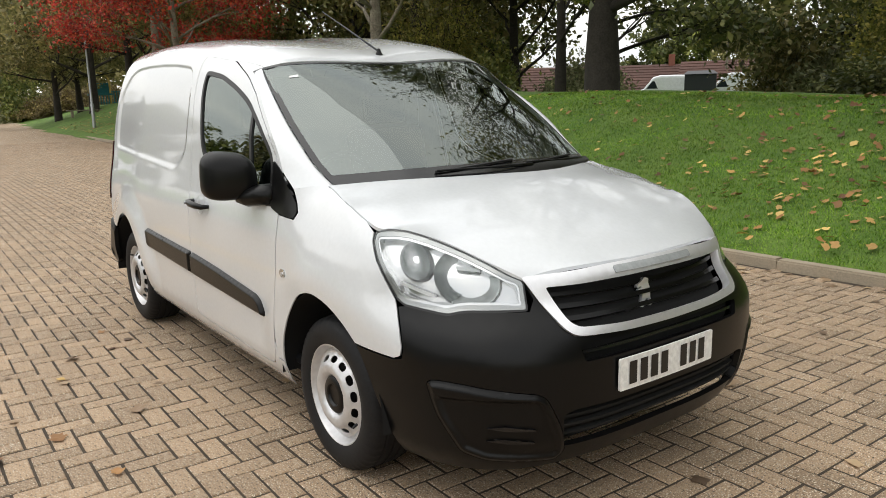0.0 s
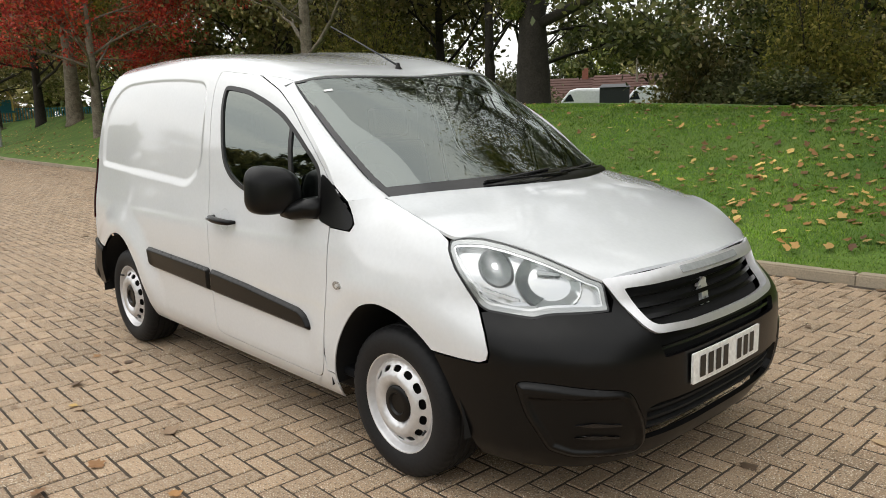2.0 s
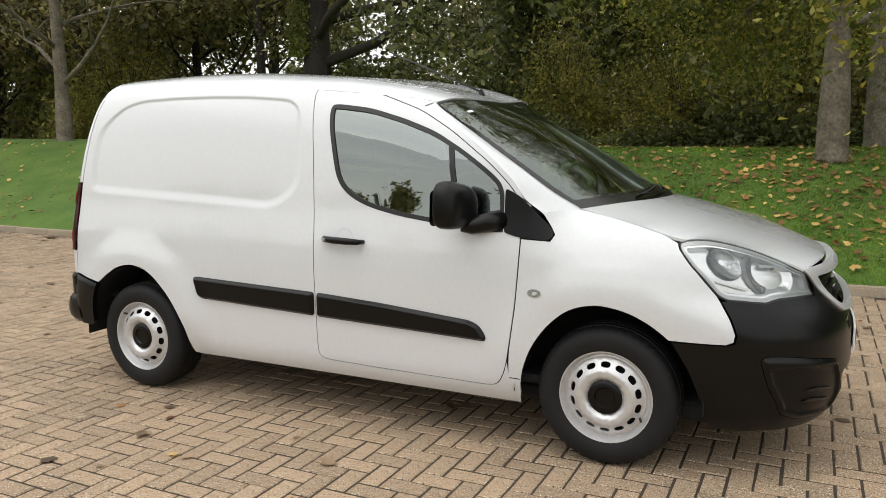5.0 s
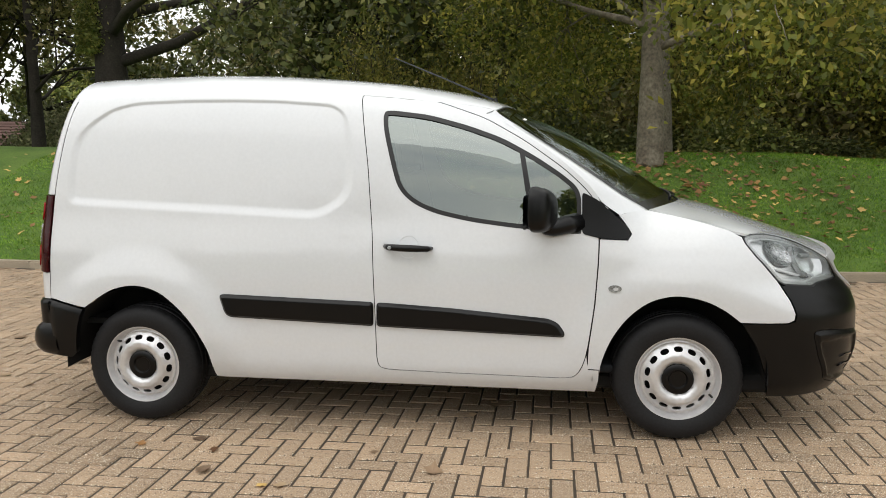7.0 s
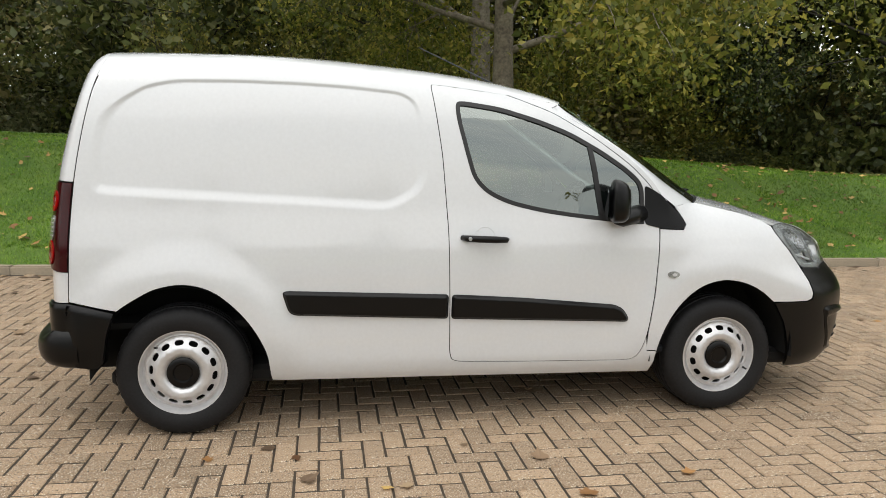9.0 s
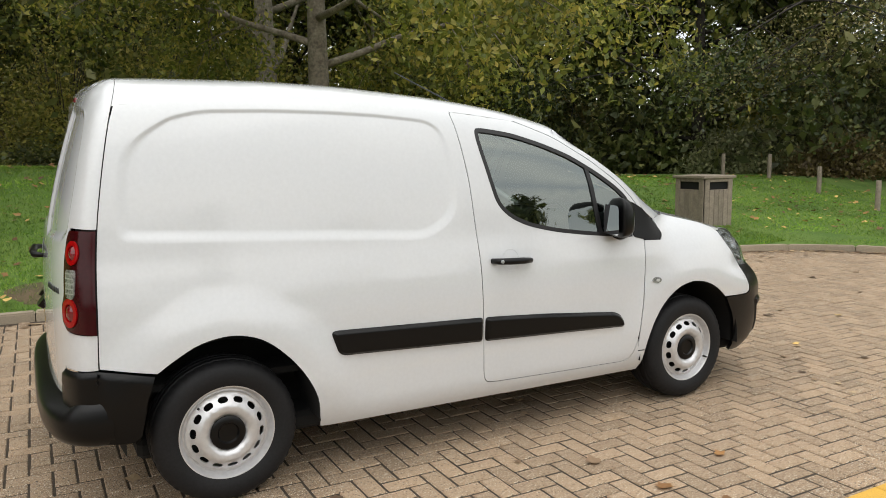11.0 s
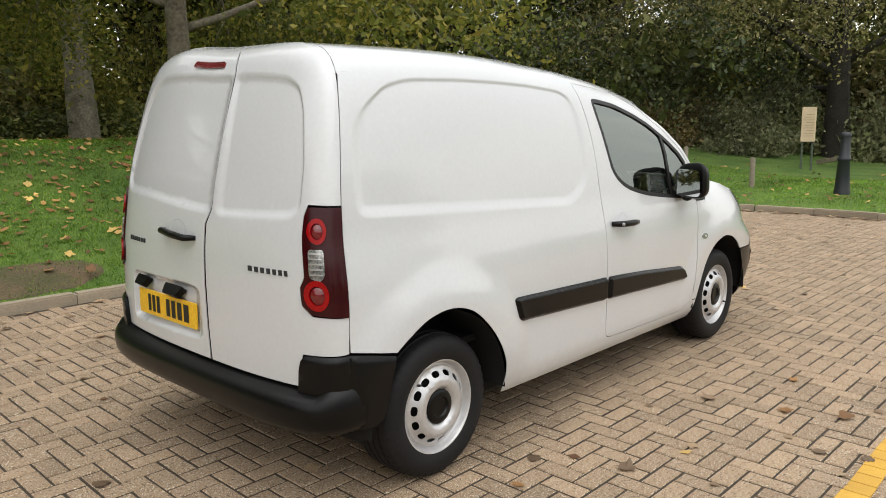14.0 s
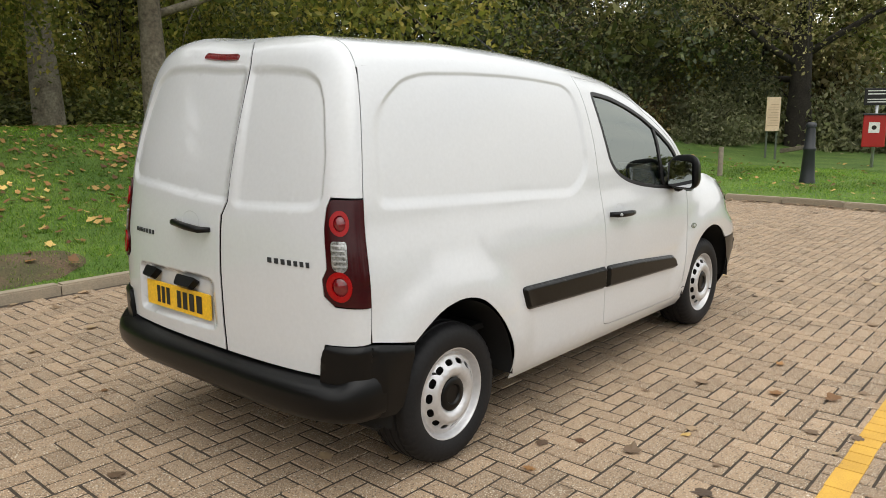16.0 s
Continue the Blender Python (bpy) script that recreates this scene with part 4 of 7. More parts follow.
back_rows = [p for d in (-0.024, -0.012, 0.0, 0.012, 0.024) for w in (WIN_R, WIN_L, PLATE_BOX) for p in dense(grow(w, d), 0.035)]
back_rows += [(-0.97 + 0.045 * k, z) for k in range(44) for z in (1.74, 1.76, 1.775, 1.79, 1.80, 1.808, 1.815, 1.82, 1.824, 1.827)]
door_r = part("back_door", sheet("back_door", back, BACK_R, WHITE, step=0.05, extra=back_rows, depth=0.004, core=(0.6, 0, 0.9)), van, "white back door, the narrower leaf")
door_l = part("back_door", sheet("back_door", back, BACK_L, WHITE, step=0.05, extra=back_rows, depth=0.004, core=(0.6, 0, 0.9)), van, "white back door, the wider leaf with the number plate")
part("door_gap_backing", sheet("door_gap_backing", rear, [(-0.12, 1.80), (0.0, 1.80), (0.0, 0.53), (-0.12, 0.53)], DARK, step=0.06, lift=-0.02, depth=0), door_l)
part("brake_lamp", sheet("brake_lamp", rear, soft([(0.158, 1.757), (-0.020, 1.757), (-0.020, 1.732), (0.158, 1.732)], 0.01), BRAKE, step=0.02, lift=0.007, depth=0.01), door_l, "red high-level brake lamp")
v, f = tube_rows([rear(0.148, 1.046), Vector(rear(0.12, 1.048)) + Vector((-0.035, 0, 0)), Vector(rear(0.05, 1.040)) + Vector((-0.042, 0, 0)), Vector(rear(0.005, 1.034)) + Vector((-0.036, 0, 0)), rear(-0.005, 1.032)], [0.010, 0.015, 0.016, 0.015, 0.010], 10)
part("back_handle", mesh_of("back_handle", v, f, BLACK, True), door_l, "black door handle")
cup = [(0.07 + 0.042 * math.cos(a), 1.055 + 0.046 * math.sin(a)) for a in [2 * math.pi * k / 20 for k in range(20)]]
part("handle_cup", sheet("handle_cup", lambda u, z: tuple(Vector(rear(u, z)) + Vector((0.012 * max(0, 1 - ((u - 0.07) / 0.042) ** 2 - ((z - 1.055) / 0.046) ** 2), 0, 0))), cup, WHITE, step=0.012, lift=0.0015, depth=0), door_l)
for u0 in (0.095, 0.315):
    part("plate_lamp", sheet("plate_lamp", lambda u, z: tuple(Vector(rear(u, z)) + Vector((-0.030 * (0.808 - z) / 0.04, 0, 0))), soft([(u0 + 0.048, 0.808), (u0 - 0.048, 0.808), (u0 - 0.036, 0.768), (u0 + 0.036, 0.768)], 0.012), BLACK, step=0.02, lift=0.0, depth=0.03), door_l, "black plate lamp hood")


def bars(plate, surface, cu, cz, half_u, height, mat, lift, gaps=7):
    """Plain bars where the plate carries its characters."""
    w = 2 * half_u / gaps
    k = 0
    for i in range(gaps + 1):
        if i == 4:
            continue
        u = cu - half_u + (i + 0.5) * 2 * half_u / (gaps + 1)
        o = [(u - w * 0.30, cz - height / 2), (u + w * 0.30, cz - height / 2), (u + w * 0.30, cz + height / 2), (u - w * 0.30, cz + height / 2)]
        part("bar", sheet("bar", surface, o, mat, step=0.05, lift=lift, depth=0), plate)


flat_back = lambda u, z: (-0.632 - 0.02 * (0.75 - z), -0.83 * math.copysign(abs(math.cos((1 + u) * math.pi / 2)) ** 0.8, math.cos((1 + u) * math.pi / 2)), z)
rp = part("number_plate", sheet("number_plate", flat_back, soft([(0.338, 0.745), (0.003, 0.745), (0.003, 0.630), (0.338, 0.630)], 0.006), PLATEYELLOW, step=0.05, lift=0.002, depth=0.006), door_l, "yellow rear number plate")
bars(rp, flat_back, 0.171, 0.688, 0.145, 0.079, INK, 0.004)
# raised badges, as plain bars
for u0, u1, z, n in ((-0.265, -0.515, 0.952, 7), (0.47, 0.285, 0.972, 7)):
    for k in range(n):
        a, b = u0 + (u1 - u0) * (k + 0.22) / n, u0 + (u1 - u0) * (k + 0.74) / n
        part("badge_bar", sheet("badge_bar", rear, [(a, z - 0.010), (b, z - 0.010), (b, z + 0.010), (a, z + 0.010)], IRON, step=0.03, lift=0.004, depth=0.004), door_r if u0 < 0 else door_l, "raised dark badge")

# rear bumper
rows = []
for inset, z in ((0.12, 0.340), (0.06, 0.346), (0.025, 0.365), (0.006, 0.395), (0.0, 0.43), (0.001, 0.460), (0.007, 0.482), (0.018, 0.494), (0.040, 0.503), (0.075, 0.517), (0.12, 0.530)):
    row = []
    for k in range(49):
        a = math.pi * (0.018 + 0.964 * k / 48)
        s, c = math.sin(a), math.cos(a)
        lift = 0.055 * smooth(0.80, 0.97, abs(c)) * smooth(0.45, 0.53, z)
        row.append((-0.36 - (0.345 - inset) * s ** (2 / 4.2), -(0.866 - inset) * math.copysign(abs(c) ** (2 / 4.2), c), z + lift))
    rows.append(row)
part("rear_bumper", grid_mesh("rear_bumper", rows, BLACK), van, "black plastic rear bumper")

# front bumper, grille and plate
mirror_u = lambda pts: [(2 * CENTRE_U - u, z) for u, z in pts[::-1]]
low = [(3.075, 0.225), (3.012, 0.379), (2.972, 0.494), (2.921, 0.594), (3.09, 0.593), (3.128, 0.603), (3.138, 0.635), (3.131, 0.70), (3.119, 0.764), (3.145, 0.768), (3.22, 0.760), (3.305, 0.751), (3.345, 0.760), (3.39, 0.764), (3.596, 0.764), (3.62, 0.80), (3.60, 0.852)]
bottom_half = [(3.20, 0.215), (3.45, 0.225), (3.70, 0.245), (3.90, 0.25), (CENTRE_U, 0.25)]
grille_cut = [(3.602, 0.858), (3.640, 0.79), (3.700, 0.700), (3.72, 0.688), (3.90, 0.678)]
BUMPER = low + grille_cut + [(CENTRE_U, 0.674)] + mirror_u(grille_cut) + mirror_u(low) + mirror_u(bottom_half)[1:] + bottom_half[::-1][1:]
intake = [(3.668, 0.318), (3.655, 0.44), (3.70, 0.452), (3.85, 0.452)]
INTAKE = soft(intake + mirror_u(intake), 0.02)
slot = [(3.742, 0.605), (3.728, 0.660), (3.76, 0.664)]
SLOT = soft(slot + mirror_u(slot), 0.012)
FOG = [(3.214, 0.545), (3.245, 0.555), (3.33, 0.550), (3.57, 0.519), (3.600, 0.500), (3.655, 0.38), (3.680, 0.296), (3.655, 0.262), (3.405, 0.278), (3.318, 0.308), (3.245, 0.432)]
bumper = part("front_bumper", sheet("front_bumper", side, BUMPER, BLACK, holes=[INTAKE, SLOT] + [grow(soft(q, 0.02), 0.0025) for q in (FOG, mirror_u(FOG))], step=0.04, depth=0.02), van, "black plastic front bumper")
part("bumper_core", box("bumper_core", (3.10, -0.48, 0.262), (3.53, 0.48, 0.60), DARK, 0.03), bumper)
part("intake_backing", sheet("intake_backing", side, grow(INTAKE, 0.02), DARK, step=0.06, lift=-0.05, depth=0), bumper)
part("slot_backing", sheet("slot_backing", side, grow(SLOT, 0.02), DARK, step=0.06, lift=-0.045, depth=0), bumper)
for z in (0.345, 0.380, 0.415):
    part("intake_slat", sheet("intake_slat", side, [(3.665, z), (2 * CENTRE_U - 3.665, z), (2 * CENTRE_U - 3.665, z + 0.010), (3.665, z + 0.010)], DARK, step=0.04, lift=-0.022, depth=0.02), bumper)
part("slot_slat", sheet("slot_slat", side, [(3.74, 0.632), (2 * CENTRE_U - 3.74, 0.632), (2 * CENTRE_U - 3.74, 0.642), (3.74, 0.642)], GLOSSBLACK, step=0.04, lift=-0.012, depth=0.02), bumper)
for m in (False, True):
    o = soft(mirror_u(FOG) if m else FOG, 0.02)
    fog = part("corner_insert", sheet("corner_insert", lambda u, z, o=o: tuple(Vector(side(u, z)) + (Vector(side(u, z)) - Vector((2.9, 0, z))).normalized() * (0.001 + 0.011 * smooth(0.0, 0.022, away(o, u, z)) - 0.019 * smooth(0.512, 0.488, z) * smooth(0.010, 0.035, away(o, u, z)))), o, BLACK, step=0.02, depth=0.03, lift=0.0, true_normals=False, extra=[p for d in (-0.0045, -0.009, -0.0135, -0.018, -0.024, -0.030, -0.037) for p in dense(grow(o, d), 0.014)] + [((2 * CENTRE_U - u if m else u), z) for u in [3.22 + 0.014 * k for k in range(33)] for z in (0.485, 0.492, 0.499, 0.506, 0.513)]), bumper, "black plastic corner insert")
    for z in (0.345, 0.392):
        q = [(3.40, z + 0.012), (3.46, z + 0.020), (3.56, z + 0.006), (3.565, z), (3.46, z + 0.004)]
        part("vent_slit", sheet("vent_slit", side, mirror_u(q) if m else q, GLOSSBLACK, step=0.02, lift=0.000, depth=0.012), fog)
frame_out = [(3.590, 0.868), (3.604, 0.846), (3.640, 0.785), (3.690, 0.708), (3.725, 0.688), (3.90, 0.680)]
FRAME = soft(frame_out + [(CENTRE_U, 0.676)] + mirror_u(frame_out) + [(4.25, 0.884), (CENTRE_U, 0.887), (3.90, 0.884)], 0.02)
frame_in = [(3.665, 0.835), (3.672, 0.822), (3.712, 0.730), (3.74, 0.712), (3.90, 0.705)]
HOLE = soft(frame_in + [(CENTRE_U, 0.702)] + mirror_u(frame_in) + [(4.25, 0.842), (CENTRE_U, 0.844), (3.90, 0.842)], 0.02)
grille = part("grille", sheet("grille", side, grow(HOLE, 0.01), DARK, step=0.05, lift=-0.045, depth=0), van, "black slatted grille in a chrome surround")
part("chrome_surround", sheet("chrome_surround", lambda u, z: tuple(Vector(side(u, z)) + Vector((0.006 + 0.012 * smooth(0.80, 0.86, z), 0, 0)) * smooth(3.56, 3.80, CENTRE_U - abs(u - CENTRE_U))), FRAME, CHROME, holes=[HOLE], step=0.025, lift=0.006, depth=0.03), grille, "satin chrome surround")
for z in (0.738, 0.772, 0.806):
    e = 3.735 - (z - 0.715) * 0.50
    part("grille_slat", sheet("grille_slat", side, [(e, z), (2 * CENTRE_U - e, z), (2 * CENTRE_U - e, z + 0.013), (e, z + 0.013)], BLACK, step=0.04, lift=-0.020, depth=0.022), grille)
part("name_bar", sheet("name_bar", lambda u, z: tuple(Vector(side(u, z)) + Vector((0.018, 0, 0))), soft([(CENTRE_U - 0.15, 0.855), (CENTRE_U + 0.15, 0.855), (CENTRE_U + 0.15, 0.876), (CENTRE_U - 0.15, 0.876)], 0.006), GALV, step=0.03, lift=0.009, depth=0.004), grille, "grey name bar, a plain shape")
em = soft([(-0.040, 0.020), (-0.030, 0.034), (-0.012, 0.040), (0.004, 0.052), (0.026, 0.044), (0.022, 0.030), (0.030, 0.008), (0.026, -0.020), (0.034, -0.048), (0.016, -0.050), (0.012, -0.020), (-0.002, -0.026), (-0.012, -0.050), (-0.030, -0.048), (-0.016, -0.014), (-0.014, 0.004), (-0.034, 0.004), (-0.030, 0.014), (-0.014, 0.016), (-0.016, 0.024)], 0.006)
part("emblem", sheet("emblem", lambda u, z: (3.606 - 0.15 * (z - 0.763), u, z), [(a - 0.046, 0.765 + b) for a, b in em], CHROME, step=0.012, depth=0.014, core=(2, 0, 0.76)), grille, "chrome emblem, a plain shape")
flat_front = lambda u, z: (3.700 - 0.10 * (u + 0.02) ** 2, u, z)
fp = part("number_plate", sheet("number_plate", flat_front, soft([(-0.272, 0.481), (0.224, 0.481), (0.224, 0.592), (-0.272, 0.592)], 0.006), PLATEWHITE, step=0.05, lift=0.0, depth=0.008, core=(2, 0, 0.5)), bumper, "white front number plate")
bars(fp, flat_front, -0.024, 0.538, 0.215, 0.079, INK, 0.003)
part("plate_backing", box("plate_backing", (3.60, -0.25, 0.482), (3.684, 0.25, 0.582), BLACK, 0.012), bumper)


# wheels
rim_curve = pchip([(0.0, 0.004), (0.070, 0.004), (0.080, 0.016), (0.095, 0.028), (0.115, 0.030), (0.135, 0.018), (0.155, 0.002), (0.168, -0.008), (0.19, -0.008)])
holes = []
for k in range(14):
    a = 2 * math.pi * (k + 0.5) / 14
    ca, sa = math.cos(a), math.sin(a)
    hole = []
    for q in range(12):
        t = 2 * math.pi * q / 12
        du, dr = 0.0215 * math.copysign(abs(math.cos(t)) ** 0.8, math.cos(t)), 0.0118 * math.copysign(abs(math.sin(t)) ** 0.8, math.sin(t))
        r, b = 0.146 + dr, a + du / 0.146
        hole.append((r * math.cos(b), r * math.sin(b)))
    holes.append(hole)
ring = [(0.172 * math.cos(a), 0.172 * math.sin(a)) for a in [2 * math.pi * k / 56 for k in range(56)]]
disc_mesh = sheet("wheel_disc", lambda u, v: (u, -rim_curve(math.hypot(u, v)), v), ring, SILVER, holes=holes, step=0.014, depth=0.004, core=(0, 1.0, 0))
tyre_mesh = lathe("tyre", [(0.198, 0.0), (0.203, -0.014), (0.215, -0.020), (0.245, -0.026), (0.275, -0.022), (0.297, -0.008), (0.305, 0.006), (0.309, 0.030), (0.302, 0.033), (0.302, 0.038), (0.310, 0.041),
                           (0.311, 0.068), (0.304, 0.071), (0.304, 0.077), (0.311, 0.080), (0.311, 0.104), (0.304, 0.107), (0.304, 0.113), (0.311, 0.116), (0.310, 0.143), (0.302, 0.146), (0.302, 0.151), (0.309, 0.154), (0.305, 0.176), (0.285, 0.196), (0.20, 0.190)], RUBBER, (0, 0, 0), "y", 144)
lip_mesh = lathe("wheel_rim", [(0.203, -0.004), (0.2075, -0.010), (0.206, -0.014), (0.199, -0.013), (0.193, -0.004), (0.189, 0.012), (0.183, 0.018), (0.176, 0.016), (0.172, 0.008), (0.168, 0.010), (0.170, 0.15)], SILVER, (0, 0, 0), "y", 64)
cap_mesh = lathe("hub_cap", [(0.0, -0.012), (0.040, -0.013), (0.046, -0.022), (0.066, -0.022), (0.074, -0.016), (0.077, 0.0)], BLACK, (0, 0, 0), "y", 28)
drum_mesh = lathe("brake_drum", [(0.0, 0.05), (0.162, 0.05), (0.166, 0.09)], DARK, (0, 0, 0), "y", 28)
for q in tyre_mesh.vertices:
    r = math.hypot(q.co.x, q.co.z)
    k = round(math.atan2(q.co.z, q.co.x) / (2 * math.pi) * 144)
    if r > 0.296 and not 0.034 < q.co.y < 0.15 and k % 3 == 0:
        q.co.x, q.co.z = q.co.x * (1 - 0.004 / r), q.co.z * (1 - 0.004 / r)
valve_mesh = tube("valve", [(0.150, -0.006, -0.075), (0.158, -0.028, -0.080)], [0.006, 0.005], INK, 8)
for cx, sy, turn in ((0.0, -1, 200), (2.728, -1, 0), (0.0, 1, 40), (2.728, 1, 120)):
    t = part("wheel", tyre_mesh, van, "black tyre on a silver steel wheel")
    t.matrix_parent_inverse = Matrix()
    m = Matrix.Translation((cx, sy * 0.80, 0.311)) @ Matrix.Rotation(0 if sy < 0 else math.pi, 4, "Z") @ Matrix.Rotation(radians(turn), 4, "Y")
    t.matrix_local = m
    for n, me, lab in (("wheel_rim", lip_mesh, "silver steel rim"), ("wheel_disc", disc_mesh, "silver steel disc with oval holes"), ("hub_cap", cap_mesh, "black hub cap"), ("brake_drum", drum_mesh, ""), ("valve", valve_mesh, "")):
        o = part(n, me, t, lab)
        o.matrix_parent_inverse = Matrix()

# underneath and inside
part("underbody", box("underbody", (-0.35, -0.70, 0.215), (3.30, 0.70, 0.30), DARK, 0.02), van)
part("cab_floor", box("cab_floor", (1.18, -0.78, 0.32), (2.55, 0.78, 0.36), CABIN, 0.01), van)
part("bulkhead", box("bulkhead", (1.14, -0.66, 0.36), (1.17, 0.66, 1.58), LINER, 0.01), van, "grey load-bay bulkhead")
part("headlining", box("headlining", (1.2, -0.60, 1.615), (1.75, 0.60, 1.635), LINER, 0.01), van)
part("load_floor", box("load_floor", (-0.45, -0.70, 0.50), (1.14, 0.70, 0.53), DARK, 0.0), van)
rows = [[(2.62 - 0.52 * math.sin(i / 10 * 1.5708) * 1.0, y, 1.085 - 0.06 * (i / 10) ** 2 - 0.55 * max(0, i / 10 - 0.72) * 2.2 + 0.035 * math.exp(-((y + 0.38) / 0.18) ** 2) * math.sin(i / 10 * math.pi)) for y in [-0.70 + 1.4 * j / 20 for j in range(21)]] for i in range(11)]
dash = part("dashboard", grid_mesh("dashboard", rows, CABIN), van, "dark grey dashboard")
wv, wf = [], []
ring_pts = [(0.185 * math.cos(2 * math.pi * k / 32), 0.185 * math.sin(2 * math.pi * k / 32)) for k in range(33)]
sw = Matrix.Translation((1.99, -0.37, 1.03)) @ Matrix.Rotation(radians(-62), 4, "Y")
sv, sf = tube_rows([sw @ Vector((a, b, 0)) for a, b in ring_pts], [0.015] * 33, 8)
steer = part("steering_wheel", mesh_of("steering_wheel", sv, sf, CABIN, True), van, "dark steering wheel")
part("steering_hub", lathe("steering_hub", [(0.0, 0.03), (0.06, 0.025), (0.075, 0.0), (0.05, -0.04), (0.0, -0.04)], CABIN, (0, 0, 0), "z", 20), steer).matrix_local = sw
for y0 in (-0.62, 0.14):
    seat = part("seat", box("seat", (1.30, y0, 0.55), (1.80, y0 + 0.48, 0.72), FABRIC, 0.06, segments=3), van, "dark grey fabric seat")
    part("backrest", box("backrest", (1.24, y0 + 0.01, 0.68), (1.36, y0 + 0.47, 1.28), FABRIC, 0.05, Matrix.Rotation(radians(-12), 4, "Y"), 3), seat)
    part("head_rest", box("head_rest", (1.19, y0 + 0.12, 1.30), (1.28, y0 + 0.36, 1.48), FABRIC, 0.04, Matrix.Rotation(radians(-8), 4, "Y"), 3), seat)
    part("seat_base", box("seat_base", (1.32, y0 + 0.04, 0.36), (1.76, y0 + 0.44, 0.56), CABIN, 0.02), seat)


# the far half of the body is fuller
for ob in [o for o in bpy.data.objects if o.parent is not None and (o.parent is van or o.parent.parent is van)]:
    if ob.name.startswith("wheel") or ob.parent.name.startswith("wheel"):
        if ob.parent is van and ob.matrix_local.translation.y > 0:
            ob.matrix_local = Matrix.Translation((0, 0.07, 0)) @ ob.matrix_local
        continue
    if ob.matrix_local != Matrix():
        continue
    for q in ob.data.vertices:
        if q.co.y > 0:
            q.co.z += 0.035 * smooth(0.0, 0.42, q.co.y) * smooth(1.50, 1.72, q.co.z)
            q.co.y += (0.075 + 0.028 * (1 - smooth(-0.50, 0.35, q.co.x))) * smooth(0.0, 0.85, q.co.y)


# ---- the ground ----
kerb_y = pchip([(-140.0, 16.5), (-68.0, 8.6), (-41.0, 6.25), (-26.0, 5.35), (-16.0, 4.95), (-8.0, 4.45), (-4.7, 4.12), (-1.0, 3.74), (2.0, 3.66), (5.5, 3.74), (7.6, 3.66)])
BEND = [(7.6, 3.66), (8.6, 3.45), (9.4, 3.05), (9.95, 2.35), (10.15, 1.4), (10.1, 0.4), (10.0, -0.7), (9.95, -3.0), (9.9, -8.0), (9.8, -16.0)]
KERB_LINE = [(x, kerb_y(x)) for x in (-140, -110, -85, -68, -54, -41, -33, -26, -21, -16, -12, -8, -6, -4, -2, 0, 1, 2, 3, 4, 5, 6, 7)] + BEND
PAVED = KERB_LINE + [(-140.0, -16.0)]
rise = pchip([(0.0, 0.0), (0.4, 0.10), (1.05, 0.24), (2.3, 0.50), (3.5, 0.88), (4.55, 1.26), (5.6, 1.42), (7.5, 1.46), (10.0, 1.40), (15.0, 0.85), (22.0, 0.02), (40.0, 0.0), (300.0, 0.0)])
swell = pchip([(-75.0, 0.9), (-60.0, 1.1), (-42.0, 1.25), (-24.0, 1.20), (-15.0, 1.10), (-9.0, 1.0), (-4.5, 0.96), (-1.0, 0.86), (3.0, 0.82), (6.0, 0.80), (9.0, 0.66), (13.0, 0.52), (25.0, 0.45), (60.0, 0.3)])


def lawn(x, y):
    """The height of the grass."""
    yk = kerb_y(x) if x < 7.6 else 3.4
    bumps = 0.03 * noise.noise(Vector((x * 0.6, y * 0.6, 0))) if x > -30 else 0
    return 0.085 + rise(max(0.0, y - yk)) * swell(x) + bumps * smooth(0.0, 1.5, max(y - yk, x - 10.1))


def turf(x, y, d):
    """The height of the grass at d from the kerb's face."""
    return 0.058 + (lawn(x, y) - 0.058) * smooth(0.1, 0.6, d)


def axis(knots):
    out = []
    for (a, b), step in knots:
        n = max(1, round((b - a) / step))
        out += [a + (b - a) * k / n for k in range(n)]
    return out + [knots[-1][0][1]]


xs = axis([((-1500, -160), 200), ((-160, -40), 10), ((-40, -12), 2), ((-12, 14), 0.5), ((14, 40), 2), ((40, 200), 20), ((200, 1500), 200)])
ys = axis([((-1500, -100), 200), ((-100, -16), 12), ((-16, 3), 1.0), ((3, 12), 0.4), ((12, 40), 2), ((40, 200), 20), ((200, 1500), 200)])
verts, faces = [], []
for y in ys:
    for x in xs:
        on = inside(PAVED, x, y)
        d = away(PAVED, x, y) if -30 < x < 14 and -20 < y < 8 else (1 if on else -1)
        verts.append((x, y, -0.06 if d > -0.62 and (on or x > -30) else (lawn(x, y) if y > -15 else 0.1)))
w = len(xs)
for j in range(len(ys) - 1):
    for i in range(w - 1):
        faces.append((j * w + i, j * w + i + 1, (j + 1) * w + i + 1, (j + 1) * w + i))
base = len(verts)
cols = (0.10, 0.18, 0.30, 0.50, 0.75, 1.0, 1.3)
track = [Vector((x, kerb_y(x))) for x in [-29.5 + 0.5 * k for k in range(75)]] + [Vector(p) for p in BEND]
for i, p in enumerate(track):
    t = (track[min(i + 1, len(track) - 1)] - track[max(i - 1, 0)]).normalized()
    for d in cols:
        x, y = p.x - t.y * d, p.y + t.x * d
        verts.append((x, y, turf(x, y, d) + 0.004))
m = len(cols)
faces += [(base + i * m + j, base + (i + 1) * m + j, base + (i + 1) * m + j + 1, base + i * m + j + 1) for i in range(len(track) - 1) for j in range(m - 1)]
ground = tagged(new("ground", mesh_of("ground", verts, faces, GRASS, True)), "mown green lawn rising from the kerb to a low bank", "lawn", kind="structure")

